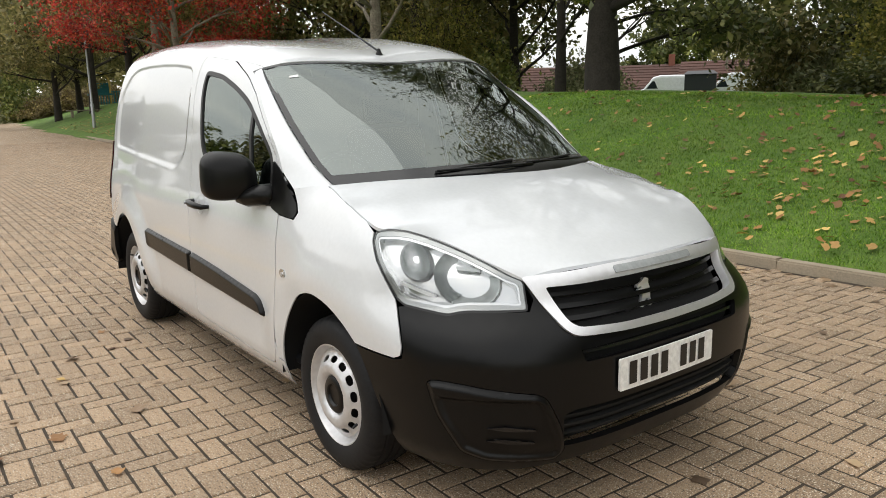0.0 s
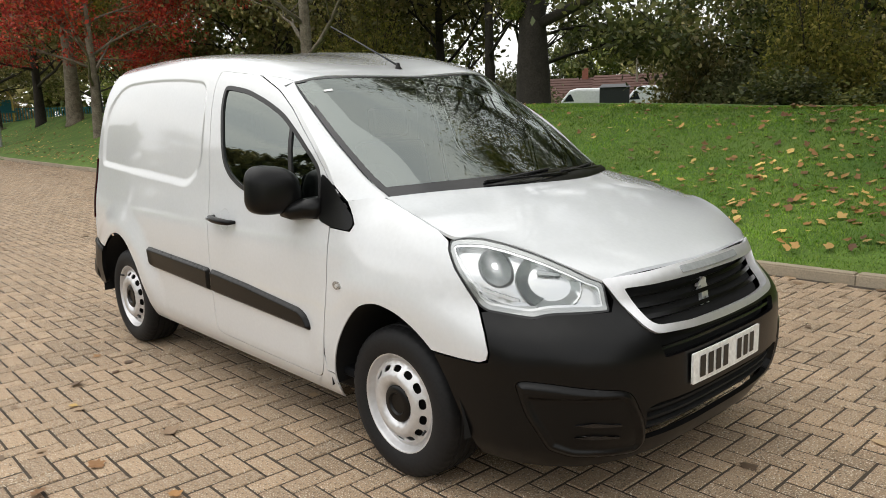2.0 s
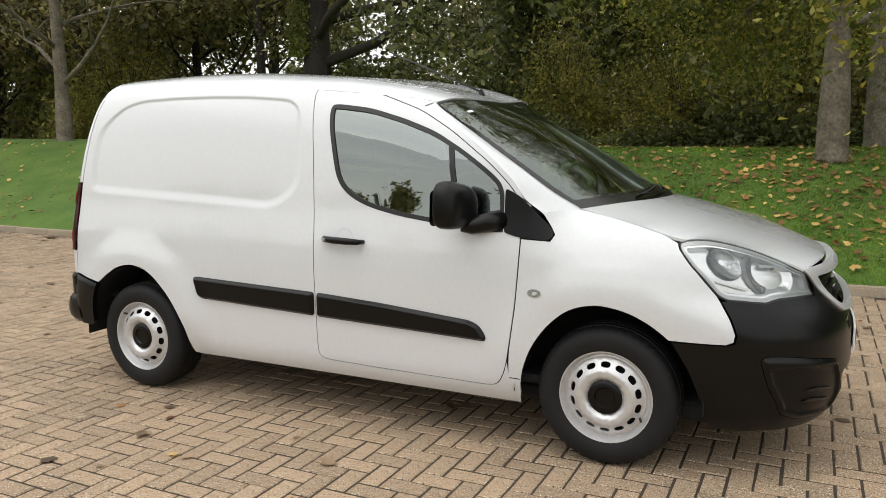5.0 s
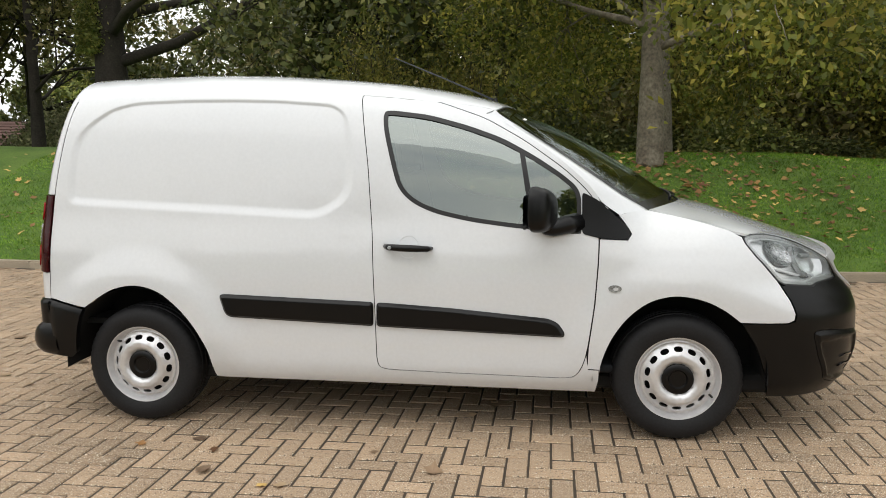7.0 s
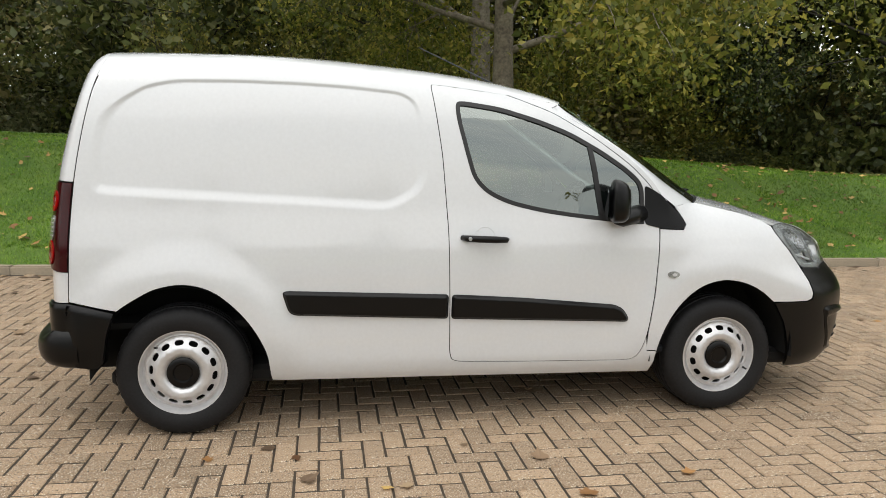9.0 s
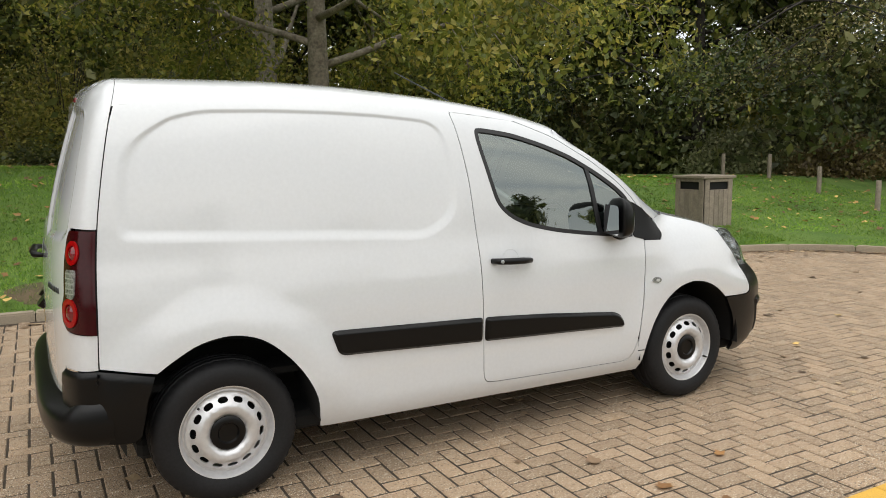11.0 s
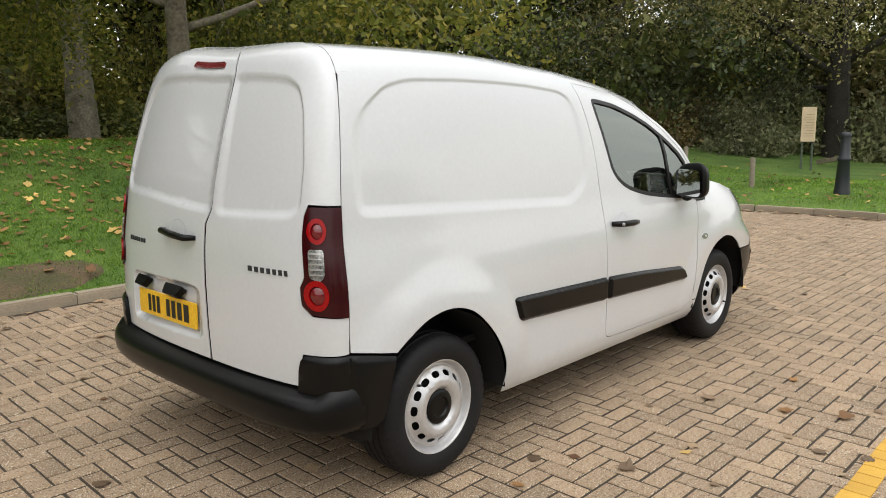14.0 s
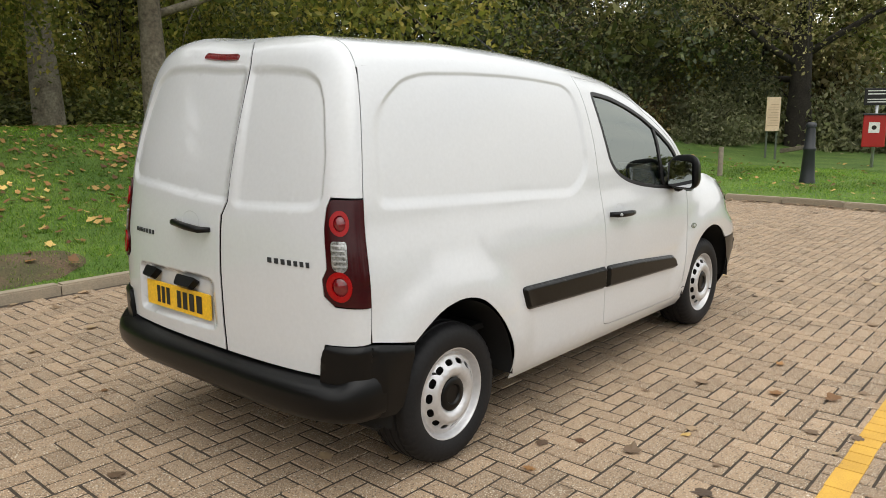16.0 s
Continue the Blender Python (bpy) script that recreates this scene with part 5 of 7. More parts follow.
# bed of the paving
flat, tris = region(PAVED, step=6.0)
bed = tagged(new("road", mesh_of("road", [(x, y, -0.0045) for x, y in flat], [tuple(t) for t in tris], JOINT)), "buff block paving laid in herringbone with dark joints", "paving", kind="structure")

# the paving far down the road, where single blocks no longer show
flat, tris = region([(-140.0, 16.4), (-68.0, 8.5), (-41.0, 6.15), (-29.9, 5.45), (-29.9, -0.95), (-11.9, -0.95), (-11.9, -6.6), (-140.0, -6.6)], step=4.0)
tagged(part("distant_paving", mesh_of("distant_paving", [(x, y, 0.0005) for x, y in flat], [tuple(t) for t in tris], PAVER), bed, "buff paving far down the road"), kind="stuff")

# tarmac beyond the paving
tagged(new("road_2", mesh_of("road_2", [(-140, -15.9, -0.002), (9.8, -15.9, -0.002), (9.88, -6.7, -0.002), (-140, -6.7, -0.002)], [(0, 1, 2, 3)], TARMAC)), "plain dark tarmac road beside the block paving", "road", kind="structure")

# kerb stones
kerb = thing("kerb", "low buff concrete kerb stones along the lawn", "kerb", kind="structure")
walkline = [Vector((x, y, 0)) for x, y in KERB_LINE]
dist = [0.0]
for a, b in zip(walkline, walkline[1:]):
    dist.append(dist[-1] + (b - a).length)
kx, ky = pchip([(d, p.x) for d, p in zip(dist, walkline)]), pchip([(d, p.y) for d, p in zip(dist, walkline)])
rng = random.Random(5)
stones = {}
d = next(s for s, p in zip(dist, walkline) if p.x >= -33)
while d < dist[-1] - 1.0:
    length_k = 0.90
    a, b = Vector((kx(d), ky(d), 0)), Vector((kx(d + length_k), ky(d + length_k), 0))
    t = (b - a)
    l = round(t.length, 2)
    if l not in stones:
        bm = bmesh.new()
        bmesh.ops.create_cube(bm, size=1)
        bmesh.ops.transform(bm, matrix=Matrix.Diagonal((l - 0.008, 0.125, 0.30, 1)), verts=bm.verts)
        bmesh.ops.bevel(bm, geom=[e for e in bm.edges if all(v.co.z > 0 for v in e.verts)], offset=0.014, segments=2, affect="EDGES")
        stones[l] = finish(bm, "kerb_stone", KERB)
    n = Vector((-t.y, t.x, 0)).normalized()
    c = (a + b) / 2 + n * 0.0625
    o = part("kerb_stone", stones[l], kerb)
    o.matrix_parent_inverse = Matrix()
    o.matrix_local = Matrix.Translation((c.x, c.y, -0.062 + rng.uniform(-0.004, 0.004))) @ Matrix.Rotation(math.atan2(t.y, t.x) + rng.uniform(-0.006, 0.006), 4, "Z")
    d += length_k


# ---- trees, hedges and grass ----
def leaf_cloud(name, centres, size, mat, rng, jitter=0.35, droop=0.0, cup=0.25):
    """Many small folded leaves, one at each centre."""
    n = len(centres)
    c = np.asarray(centres, float)
    a = rng.normal(size=(n, 3))
    a[:, 2] -= droop
    a /= np.linalg.norm(a, axis=1, keepdims=True)
    b = np.cross(a, rng.normal(size=(n, 3)))
    b /= np.linalg.norm(b, axis=1, keepdims=True) + 1e-9
    up = np.cross(a, b)
    s = size * (1 + jitter * rng.normal(size=(n, 1))).clip(0.4, 2.0)
    v = np.stack([c - a * s, c + b * s * 0.55 + up * s * cup, c + a * s, c - b * s * 0.55 + up * s * cup], 1).reshape(-1, 3)
    me = bpy.data.meshes.new(name)
    me.vertices.add(4 * n)
    me.vertices.foreach_set("co", v.ravel())
    me.loops.add(4 * n)
    me.loops.foreach_set("vertex_index", np.arange(4 * n))
    me.polygons.add(n)
    me.polygons.foreach_set("loop_start", np.arange(0, 4 * n, 4))
    me.update(calc_edges=True)
    me.materials.append(mat)
    return me


def limbs(rng, height, radius, fork, spread, levels=3, lean=(0, 0), rise_by=0.5, count=7, droop=0.0):
    """A trunk with limbs and twigs: tubes, and the places where leaves grow."""
    verts, faces, tips = [], [], []

    def add(pts, radii, sides):
        v, f = tube_rows(pts, radii, sides)
        k = len(verts)
        verts.extend(v)
        faces.extend([tuple(i + k for i in g) for g in f])

    def grow_limb(start, way, length, r, level):
        pts, p, d = [start], start.copy(), way.copy()
        n = 5
        for k in range(n):
            d = (d + Vector((rng.uniform(-0.22, 0.22), rng.uniform(-0.22, 0.22), rng.uniform(-0.12, 0.16) - droop * 0.12 * level))).normalized()
            p = p + d * length / n
            pts.append(p.copy())
        add(pts, [r * (1 - 0.75 * k / n) for k in range(n + 1)], 6 if level == 1 else 4 if level == 2 else 3)
        if level >= levels:
            tips.extend(pts[1:])
            return
        if level >= levels - 1:
            tips.extend(pts[3:])
        for k in range(rng.randint(3, 5)):
            q = pts[rng.randint(2, n)]
            w = (d + Vector((rng.uniform(-1, 1), rng.uniform(-1, 1), rng.uniform(-0.45, 0.55) - droop * 0.4))).normalized()
            grow_limb(q, w, length * rng.uniform(0.45, 0.7), r * 0.42, level + 1)

    trunk = []
    n = 9
    for k in range(n + 1):
        t = k / n
        trunk.append(Vector((lean[0] * t * height + 0.06 * math.sin(3 * t + radius * 9), lean[1] * t * height + 0.05 * math.sin(4 * t), t * height * 0.86 - 0.12)))
    radii = [radius * (1.45 if k == 0 else 1.08 if k == 1 else 1.0 - 0.8 * (k / n) ** 1.3) for k in range(n + 1)]
    trunk.insert(1, trunk[0].lerp(trunk[1], 0.22))
    radii.insert(1, radius * 1.15)
    add(trunk, radii, 14)
    for k in range(count):
        t = fork + (0.98 - fork) * (k / max(1, count - 1)) ** 1.1
        q = Vector((lean[0] * t * height, lean[1] * t * height, t * height * 0.86))
        a = 2.4 * k + rng.uniform(-0.5, 0.5)
        up = rng.uniform(0.1, 0.5) + rise_by * t
        way = Vector((math.cos(a), math.sin(a), up)).normalized()
        grow_limb(q, way, spread * (1.15 - 0.55 * t) * rng.uniform(0.8, 1.15), radius * 0.36 * (1.15 - 0.6 * t), 1)
    return verts, faces, tips


def tree(label, at, height, radius, fork, spread, mat, bark, leaves, size, seed, turn=0.0, lean=(0, 0), fluff=0.35, count=8, droop=0.0, levels=3, group="", category="tree", bare=0.0, rise_by=0.5, lowest=0.3):
    r = random.Random(seed)
    g = np.random.default_rng(seed)
    v, f, tips = limbs(r, height, radius, fork, spread, levels, lean, rise_by, count, droop)
    ob = thing("tree", label, category, group)
    part("trunk", mesh_of("trunk", v, f, bark, True), ob)
    keep = [t for t in tips if r.random() > bare]
    base = np.array([tuple(t) for t in keep])
    pick = g.integers(0, len(base), leaves)
    c = base[pick] + g.normal(size=(leaves, 3)) * np.array([fluff, fluff, fluff * 0.75])
    c = c[c[:, 2] > lowest]
    part("crown", leaf_cloud("crown", c, size, mat, g, droop=droop * 0.6), ob)
    ob.matrix_world = Matrix.Translation(at) @ Matrix.Rotation(turn, 4, "Z")
    return ob


def bush(label, at, size3, mat, leaves, size, seed, category="shrub", group="", twigs=22, hollow=0.55):
    """A shrub: a spray of stems and an uneven cloud of leaves over them."""
    r = random.Random(seed)
    g = np.random.default_rng(seed)
    ob = thing("shrub", label, category, group)
    verts, faces = [], []
    for k in range(twigs):
        a, e = r.uniform(0, 6.28), r.uniform(0.5, 1.0)
        tip = Vector((math.cos(a) * size3[0] * (1 - e * 0.6), math.sin(a) * size3[1] * (1 - e * 0.6), size3[2] * e))
        v, f = tube_rows([(tip.x * 0.12, tip.y * 0.12, -0.05), tip * 0.5 + Vector((r.uniform(-0.1, 0.1), r.uniform(-0.1, 0.1), 0.1)), tip], [0.025, 0.016, 0.005], 4)
        b = len(verts)
        verts += v
        faces += [tuple(i + b for i in q) for q in f]
    part("woody_base", mesh_of("woody_base", verts, faces, DARKBARK, True), ob)
    lumps = g.normal(size=(26, 3))
    lumps /= np.linalg.norm(lumps, axis=1, keepdims=True)
    lumps[:, 2] = np.abs(lumps[:, 2])
    lumps *= g.uniform(hollow, 0.95, size=(26, 1))
    c = lumps[g.integers(0, 26, leaves)] + g.normal(size=(leaves, 3)) * 0.20
    c = c * np.array(size3)
    c[:, 2] = np.abs(c[:, 2])
    part("foliage", leaf_cloud("foliage", c, size, mat, g), ob)
    ob.matrix_world = Matrix.Translation(at)
    return ob


def on_lawn(x, y, dz=0.0):
    return (x, y, lawn(x, y) + dz)


# trees that can be told apart
tree("grey-barked maple with yellowing leaves on the bank", on_lawn(3.75, 8.35, -0.05), 9.0, 0.195, 0.24, 3.6, GOLD, BARK, 66000, 0.046, 11, lean=(0.012, 0.0), fluff=0.42, count=13, droop=0.45, rise_by=0.15)
tree("tall grey-barked maple behind the bank", on_lawn(4.95, 15.2, -0.05), 12, 0.30, 0.24, 4.6, GREEN, BARK, 16000, 0.075, 12, turn=1.2, fluff=0.5, count=10)
tree("broad old oak with a dark trunk and low limbs", on_lawn(-8.6, 13.6, -0.1), 11.5, 0.42, 0.22, 8.2, DEEP, DARKBARK, 66000, 0.062, 13, turn=0.4, fluff=0.36, count=18, rise_by=0.16)
bush("dark green ivy climbing the old oak", on_lawn(-8.95, 13.45, 2.3), (0.42, 0.42, 1.9), GREEN, 5200, 0.042, 45, category="ivy", twigs=10)
tree("maple with crimson autumn leaves", on_lawn(-26.4, 8.1, -0.1), 9.5, 0.19, 0.25, 4.7, CRIMSON, BARK, 52000, 0.060, 14, fluff=0.40, count=15, rise_by=0.4, lowest=2.75)
tree("olive-leaved lime tree beside the notice board", on_lawn(23.8, 4.5, -0.1), 11.5, 0.36, 0.23, 5.0, OLIVE, DARKBARK, 125000, 0.042, 15, fluff=0.62, count=18, droop=0.35, rise_by=0.25, lowest=2.1)
tree("dark spreading yew at the lawn's edge", on_lawn(18.2, 13.2, -0.1), 11, 0.22, 0.08, 6.6, YEW, DARKBARK, 62000, 0.058, 16, fluff=0.40, count=18, droop=0.35, rise_by=0.2)
tree("thin half-bare birch near the oak", on_lawn(-12.5, 15.9, -0.1), 10, 0.17, 0.2, 3.6, OLIVE, DARKBARK, 7000, 0.075, 18, fluff=0.4, bare=0.45)
tree("half-bare grey tree on the bank", on_lawn(-15.0, 10.5, -0.1), 9, 0.20, 0.2, 4.2, OLIVE, BARK, 9000, 0.08, 19, fluff=0.45, bare=0.35, count=11)
roadside = tree("green roadside tree by the lamp", on_lawn(-41.0, 10.1, -0.1), 10, 0.26, 0.24, 4.6, OLIVE, DARKBARK, 24000, 0.095, 20, fluff=0.5, count=12, lowest=2.6, group="roadside trees")
for x, y, w in [(-56.5, 8.9, 0.95), (-60.0, 11.2, 0.9), (-52.0, 10.5, 1.15)]:
    copy_thing(roadside, Matrix.Translation(on_lawn(x, y, -0.1)) @ Matrix.Rotation(x, 4, "Z") @ Matrix.Diagonal((w, w, w, 1)))
tree("stout roadside tree with a bare lower trunk", on_lawn(-34.3, 9.8, -0.1), 11, 0.36, 0.44, 4.0, YELLOWGREEN, BARK, 20000, 0.10, 21, fluff=0.5, count=11, lowest=4.4)

# the wood behind: three kinds of tree, copied
rng = random.Random(3)
kinds = [tree("dark woodland tree behind the lawn", on_lawn(-4.5, 26.5, -0.1), 12, 0.26, 0.12, 4.8, DEEP, DARKBARK, 12000, 0.15, 31, fluff=0.55, count=14, group="woodland trees"),
         tree("green woodland tree behind the lawn", on_lawn(9.5, 20.5, -0.1), 12, 0.24, 0.14, 4.6, GREEN, DARKBARK, 12000, 0.15, 32, fluff=0.55, count=14, group="woodland trees"),
         tree("olive woodland tree behind the lawn", on_lawn(14.0, 19.5, -0.1), 11, 0.22, 0.10, 4.6, OLIVE, DARKBARK, 13000, 0.14, 33, fluff=0.5, count=14, group="woodland trees")]
lofty = tree("tall dark woodland tree with a high crown", on_lawn(-20.5, 27.0, -0.1), 14, 0.30, 0.26, 6.0, DEEP, DARKBARK, 16000, 0.15, 34, fluff=0.6, count=16, group="tall woodland trees", rise_by=0.3)
for x, y in [(-33, 26), (-9.5, 44), (-7.5, 38.5), (0.5, 37)]:
    copy_thing(lofty, Matrix.Translation(on_lawn(x, y, -0.1)) @ Matrix.Rotation(rng.uniform(0, 6.28), 4, "Z") @ Matrix.Diagonal((*[rng.uniform(0.9, 1.15)] * 3, 1)))
spots = [(-17.5, 18.5, 2), (-21.5, 16.5, 2), (-29, 18, 2), (-25.5, 22, 1), (-38, 19, 2), (-11.2, 36.5, 2), (0.5, 24.5, 1), (6.5, 23, 0), (11.5, 24, 0), (16.5, 20.5, 0), (20.5, 17, 1), (25, 13.5, 0),
         (31, 8.0, 2), (-34, 22, 1), (-47, 18, 2), (24, 20, 0), (3.5, 30, 0), (34, 9, 0), (-60, 20, 1)]
for x, y, k in spots:
    copy_thing(kinds[k], Matrix.Translation(on_lawn(x, y, -0.1)) @ Matrix.Rotation(rng.uniform(0, 6.28), 4, "Z") @ Matrix.Diagonal((*[rng.uniform(0.85, 1.15)] * 3, 1)))
# the far edge of the wood all round
edge_kinds = [tree("distant tree at the far edge of the wood", (-70 + 8 * k, 96, -0.2), 13, 0.28, 0.10, 5.6, m, DARKBARK, 6000, 0.34, 61 + k, fluff=0.7, count=12, group="distant trees", levels=2) for k, m in enumerate((DEEP, GREEN, OLIVE))]
# trees across the road, behind the camera
for x, y, k in [(-30, -34, 1), (-19, -36, 2), (-8, -35, 0), (3, -37, 1), (14, -35, 2), (25, -36, 0)]:
    copy_thing(edge_kinds[k], Matrix.Translation((x, y, -0.1)) @ Matrix.Rotation(rng.uniform(0, 6.28), 4, "Z") @ Matrix.Diagonal((*[rng.uniform(0.5, 0.62)] * 3, 1)))
for k in range(44):
    a = 2 * math.pi * k / 44
    x, y = 95 * math.cos(a), 5 + 80 * math.sin(a)
    if 103 < math.degrees(a) < 134:
        continue
    low = 0.42 if 278 < math.degrees(a) < 356 else 1.0
    copy_thing(edge_kinds[k % 3], Matrix.Translation((x + rng.uniform(-3, 3), y + rng.uniform(-3, 3), -0.2)) @ Matrix.Rotation(rng.uniform(0, 6.28), 4, "Z") @ Matrix.Diagonal((1.35, 1.35, low * rng.uniform(0.8, 1.0), 1)))

# hedge and shrubs
hedge = [bush("dense dark green shrub in the hedge behind the lawn", on_lawn(2.5, 16.3, -0.1), (1.5, 1.0, 1.35), DEEP, 7000, 0.065, 41, group="hedge shrubs"),
         bush("dense green shrub in the hedge behind the lawn", on_lawn(6.9, 16.2, -0.1), (1.5, 1.0, 1.3), GREEN, 7000, 0.065, 42, group="hedge shrubs"),
         bush("loose olive shrub with russet leaves", on_lawn(-20.5, 16.0, -0.1), (1.7, 1.3, 1.8), OLIVE, 9000, 0.07, 43, group="hedge shrubs"),
         bush("tangled brown bramble bush", on_lawn(19.0, 8.6, -0.1), (1.6, 1.2, 1.1), RUSSET, 8000, 0.055, 44, group="hedge shrubs")]
for k in range(15):
    x = -3.0 + 1.55 * k + rng.uniform(-0.3, 0.3)
    copy_thing(hedge[(0, 1, 0, 0, 1)[k % 5]], Matrix.Translation(on_lawn(x, 16.4 + rng.uniform(-0.4, 0.5), -0.15)) @ Matrix.Rotation(rng.uniform(0, 6.28), 4, "Z") @ Matrix.Diagonal((1, 1, rng.uniform(0.55, 0.75), 1)))
for x, y, k, s in [(-16, 15.5, 1, 1.2), (20.5, 11.5, 3, 1.3), (22.5, 8.4, 3, 1.2), (23.5, 11, 2, 1.6), (26.5, 6.2, 1, 1.3),
                   (26.8, 3.4, 3, 1.3), (27.5, 1.0, 2, 1.4), (29, 5.5, 2, 1.7), (18.5, 15.8, 0, 1.5), (15, 16.6, 0, 1.4),
                   (-74, 13.5, 3, 1.7), (-70, 15.5, 3, 1.6), (-1.2, 20.5, 2, 1.5), (4.0, 18.6, 2, 1.3), (9.5, 18.8, 2, 1.6), (-78, 12.0, 3, 1.8)]:
    copy_thing(hedge[k], Matrix.Translation(on_lawn(x, y, -0.15)) @ Matrix.Rotation(rng.uniform(0, 6.28), 4, "Z") @ Matrix.Diagonal((s, s, s * rng.uniform(0.85, 1.15), 1)))
big = [bush("large green bush at the wood's edge", on_lawn(-2.5, 27.5, -0.2), (3.6, 2.6, 4.4), GREEN, 11000, 0.12, 46, group="large bushes", twigs=34),
       bush("large grey-green bush at the wood's edge", on_lawn(-11.2, 34.5, -0.2), (3.4, 2.6, 4.0), GREYGREEN, 11000, 0.12, 47, group="large bushes", twigs=34),
       bush("large olive bush at the wood's edge", on_lawn(-6.0, 34.0, -0.2), (3.6, 2.6, 4.2), OLIVE, 11000, 0.12, 48, group="large bushes", twigs=34)]
for x, y, k, s in [(-15.4, 35.5, 2, 0.9), (-13.4, 38.5, 0, 1.2), (-8.6, 36.5, 0, 1.2), (-2.0, 34.5, 1, 1.1), (1.5, 31.5, 2, 1.1), (-2.4, 23.8, 1, 0.85), (0.8, 22.6, 2, 0.9), (3.0, 26.5, 0, 1.1), (8.5, 27, 2, 1.1), (14, 25, 0, 1.1), (19.5, 23, 2, 1.1), (25, 18, 0, 1.1), (29.5, 12.5, 1, 1.1),
                   (33, 6, 0, 1.1), (33.5, 0, 2, 1.1), (-24, 20, 0, 1.0), (-30, 22, 2, 1.0), (-75, 4, 1, 1.0), (-82, 9, 0, 1.2), (-90, -2, 2, 1.2), (-78, 14, 2, 1.1), (-95, 4, 0, 1.3), (-88, -9, 1, 1.2), (-44, 20, 0, 1.0), (-37, 18, 2, 0.9)]:
    copy_thing(big[k], Matrix.Translation(on_lawn(x, y, -0.2)) @ Matrix.Rotation(rng.uniform(0, 6.28), 4, "Z") @ Matrix.Diagonal((s, s, s * rng.uniform(0.85, 1.15), 1)))

# taller yellow-green shrubs over the hedge
tall = bush("tall yellow-green hazel behind the hedge", on_lawn(8.2, 18.2, -0.1), (2.4, 1.3, 4.6), YELLOWGREEN, 19000, 0.056, 51, group="tall hazels", twigs=40, hollow=0.35)
for x, y, s in [(0.4, 18.2, 0.9), (2.9, 18.4, 1.0), (11.2, 18.2, 1.05), (14.6, 18.2, 1.0), (5.6, 18.9, 1.15), (-3.2, 18.8, 0.9), (22.5, 14.0, 1.1), (26.0, 9.8, 1.1), (-0.8, 21.0, 1.0), (-17.0, 14.5, 0.9)]:
    copy_thing(tall, Matrix.Translation(on_lawn(x, y, -0.15)) @ Matrix.Rotation(rng.uniform(0, 6.28), 4, "Z") @ Matrix.Diagonal((s, s, s * rng.uniform(0.85, 1.15), 1)))

pale = bush("pale grey-green bramble at the lawn's edge", on_lawn(21.5, 6.6, -0.1), (2.0, 1.4, 1.3), GREYGREEN, 10000, 0.06, 52, group="brambles")
for x, y, s in [(19.6, 10.6, 1.0), (22.8, 9.4, 1.3), (24.5, 7.0, 1.4), (25.4, 3.2, 1.3), (25.0, 0.6, 1.3), (18.4, 11.8, 1.0), (-13.5, 18.0, 1.1)]:
    copy_thing(pale, Matrix.Translation(on_lawn(x, y, -0.15)) @ Matrix.Rotation(rng.uniform(0, 6.28), 4, "Z") @ Matrix.Diagonal((s, s, s * rng.uniform(0.85, 1.15), 1)))

# bare earth by the kerb
SOIL = soft([(-0.9, 4.12), (-0.2, 3.92), (0.4, 3.95), (0.75, 4.2), (0.5, 4.5), (-0.4, 4.55), (-0.95, 4.38)], 0.3)
EARTH = material("bare_brown_earth", (0.125, 0.085, 0.050), rough=0.95, vary=0.4, scale=4, bump=1.0, grain=60, second=(0.075, 0.070, 0.030))
flat, tris = region([(x + 0.05 * noise.noise(Vector((x * 5, y * 5, 0))), y + 0.05 * noise.noise(Vector((x * 5, y * 5, 7)))) for x, y in SOIL], step=0.12)
tagged(new("bare_earth", mesh_of("bare_earth", [(x, y, turf(x, y, -away(PAVED, x, y)) + 0.010) for x, y in flat], [tuple(t) for t in tris], EARTH, True)), "worn patch of bare brown earth in the lawn", "earth", kind="structure")

# grass blades near the kerb
g = np.random.default_rng(8)
spots = []
while len(spots) < 170000:
    x = g.uniform(-7.5, 16.5)
    y = g.uniform(-4.0, 10.5) if x > 9.5 else 3.5 + 7.0 * g.random() ** 1.5
    if away(PAVED, x, y) < -0.17 and not (away(SOIL, x, y) > -0.05 and g.random() < (0.4 if away(SOIL, x, y) < 0.12 else 0.75)):
        spots.append((x, y))
verts = np.zeros((len(spots) * 5, 3))
tris = []
for i, (x, y) in enumerate(spots):
    z = turf(x, y, -away(PAVED, x, y)) if y < kerb_y(x) + 1.2 or x > 7 else lawn(x, y)
    a, s, t = g.uniform(0, 6.283), g.uniform(0.018, 0.050), g.uniform(-0.03, 0.03)
    ca, sa = math.cos(a), math.sin(a)
    k = 5 * i
    verts[k] = (x - 0.0045 * ca, y - 0.0045 * sa, z - 0.01)
    verts[k + 1] = (x + 0.0045 * ca, y + 0.0045 * sa, z - 0.01)
    verts[k + 2] = (x + t * sa + 0.02 * ca, y - t * ca + 0.02 * sa, z + s)
    verts[k + 3] = (x + 0.009 * sa, y - 0.009 * ca, z - 0.01)
    verts[k + 4] = (x - 0.035 * ca, y - 0.02 * sa, z + 0.7 * s)
    tris += [(k, k + 1, k + 2), (k + 1, k + 3, k + 4)]
tagged(new("grass", mesh_of("grass", verts, tris, BLADE)), "short mown grass blades covering the lawn", "grass", kind="stuff")


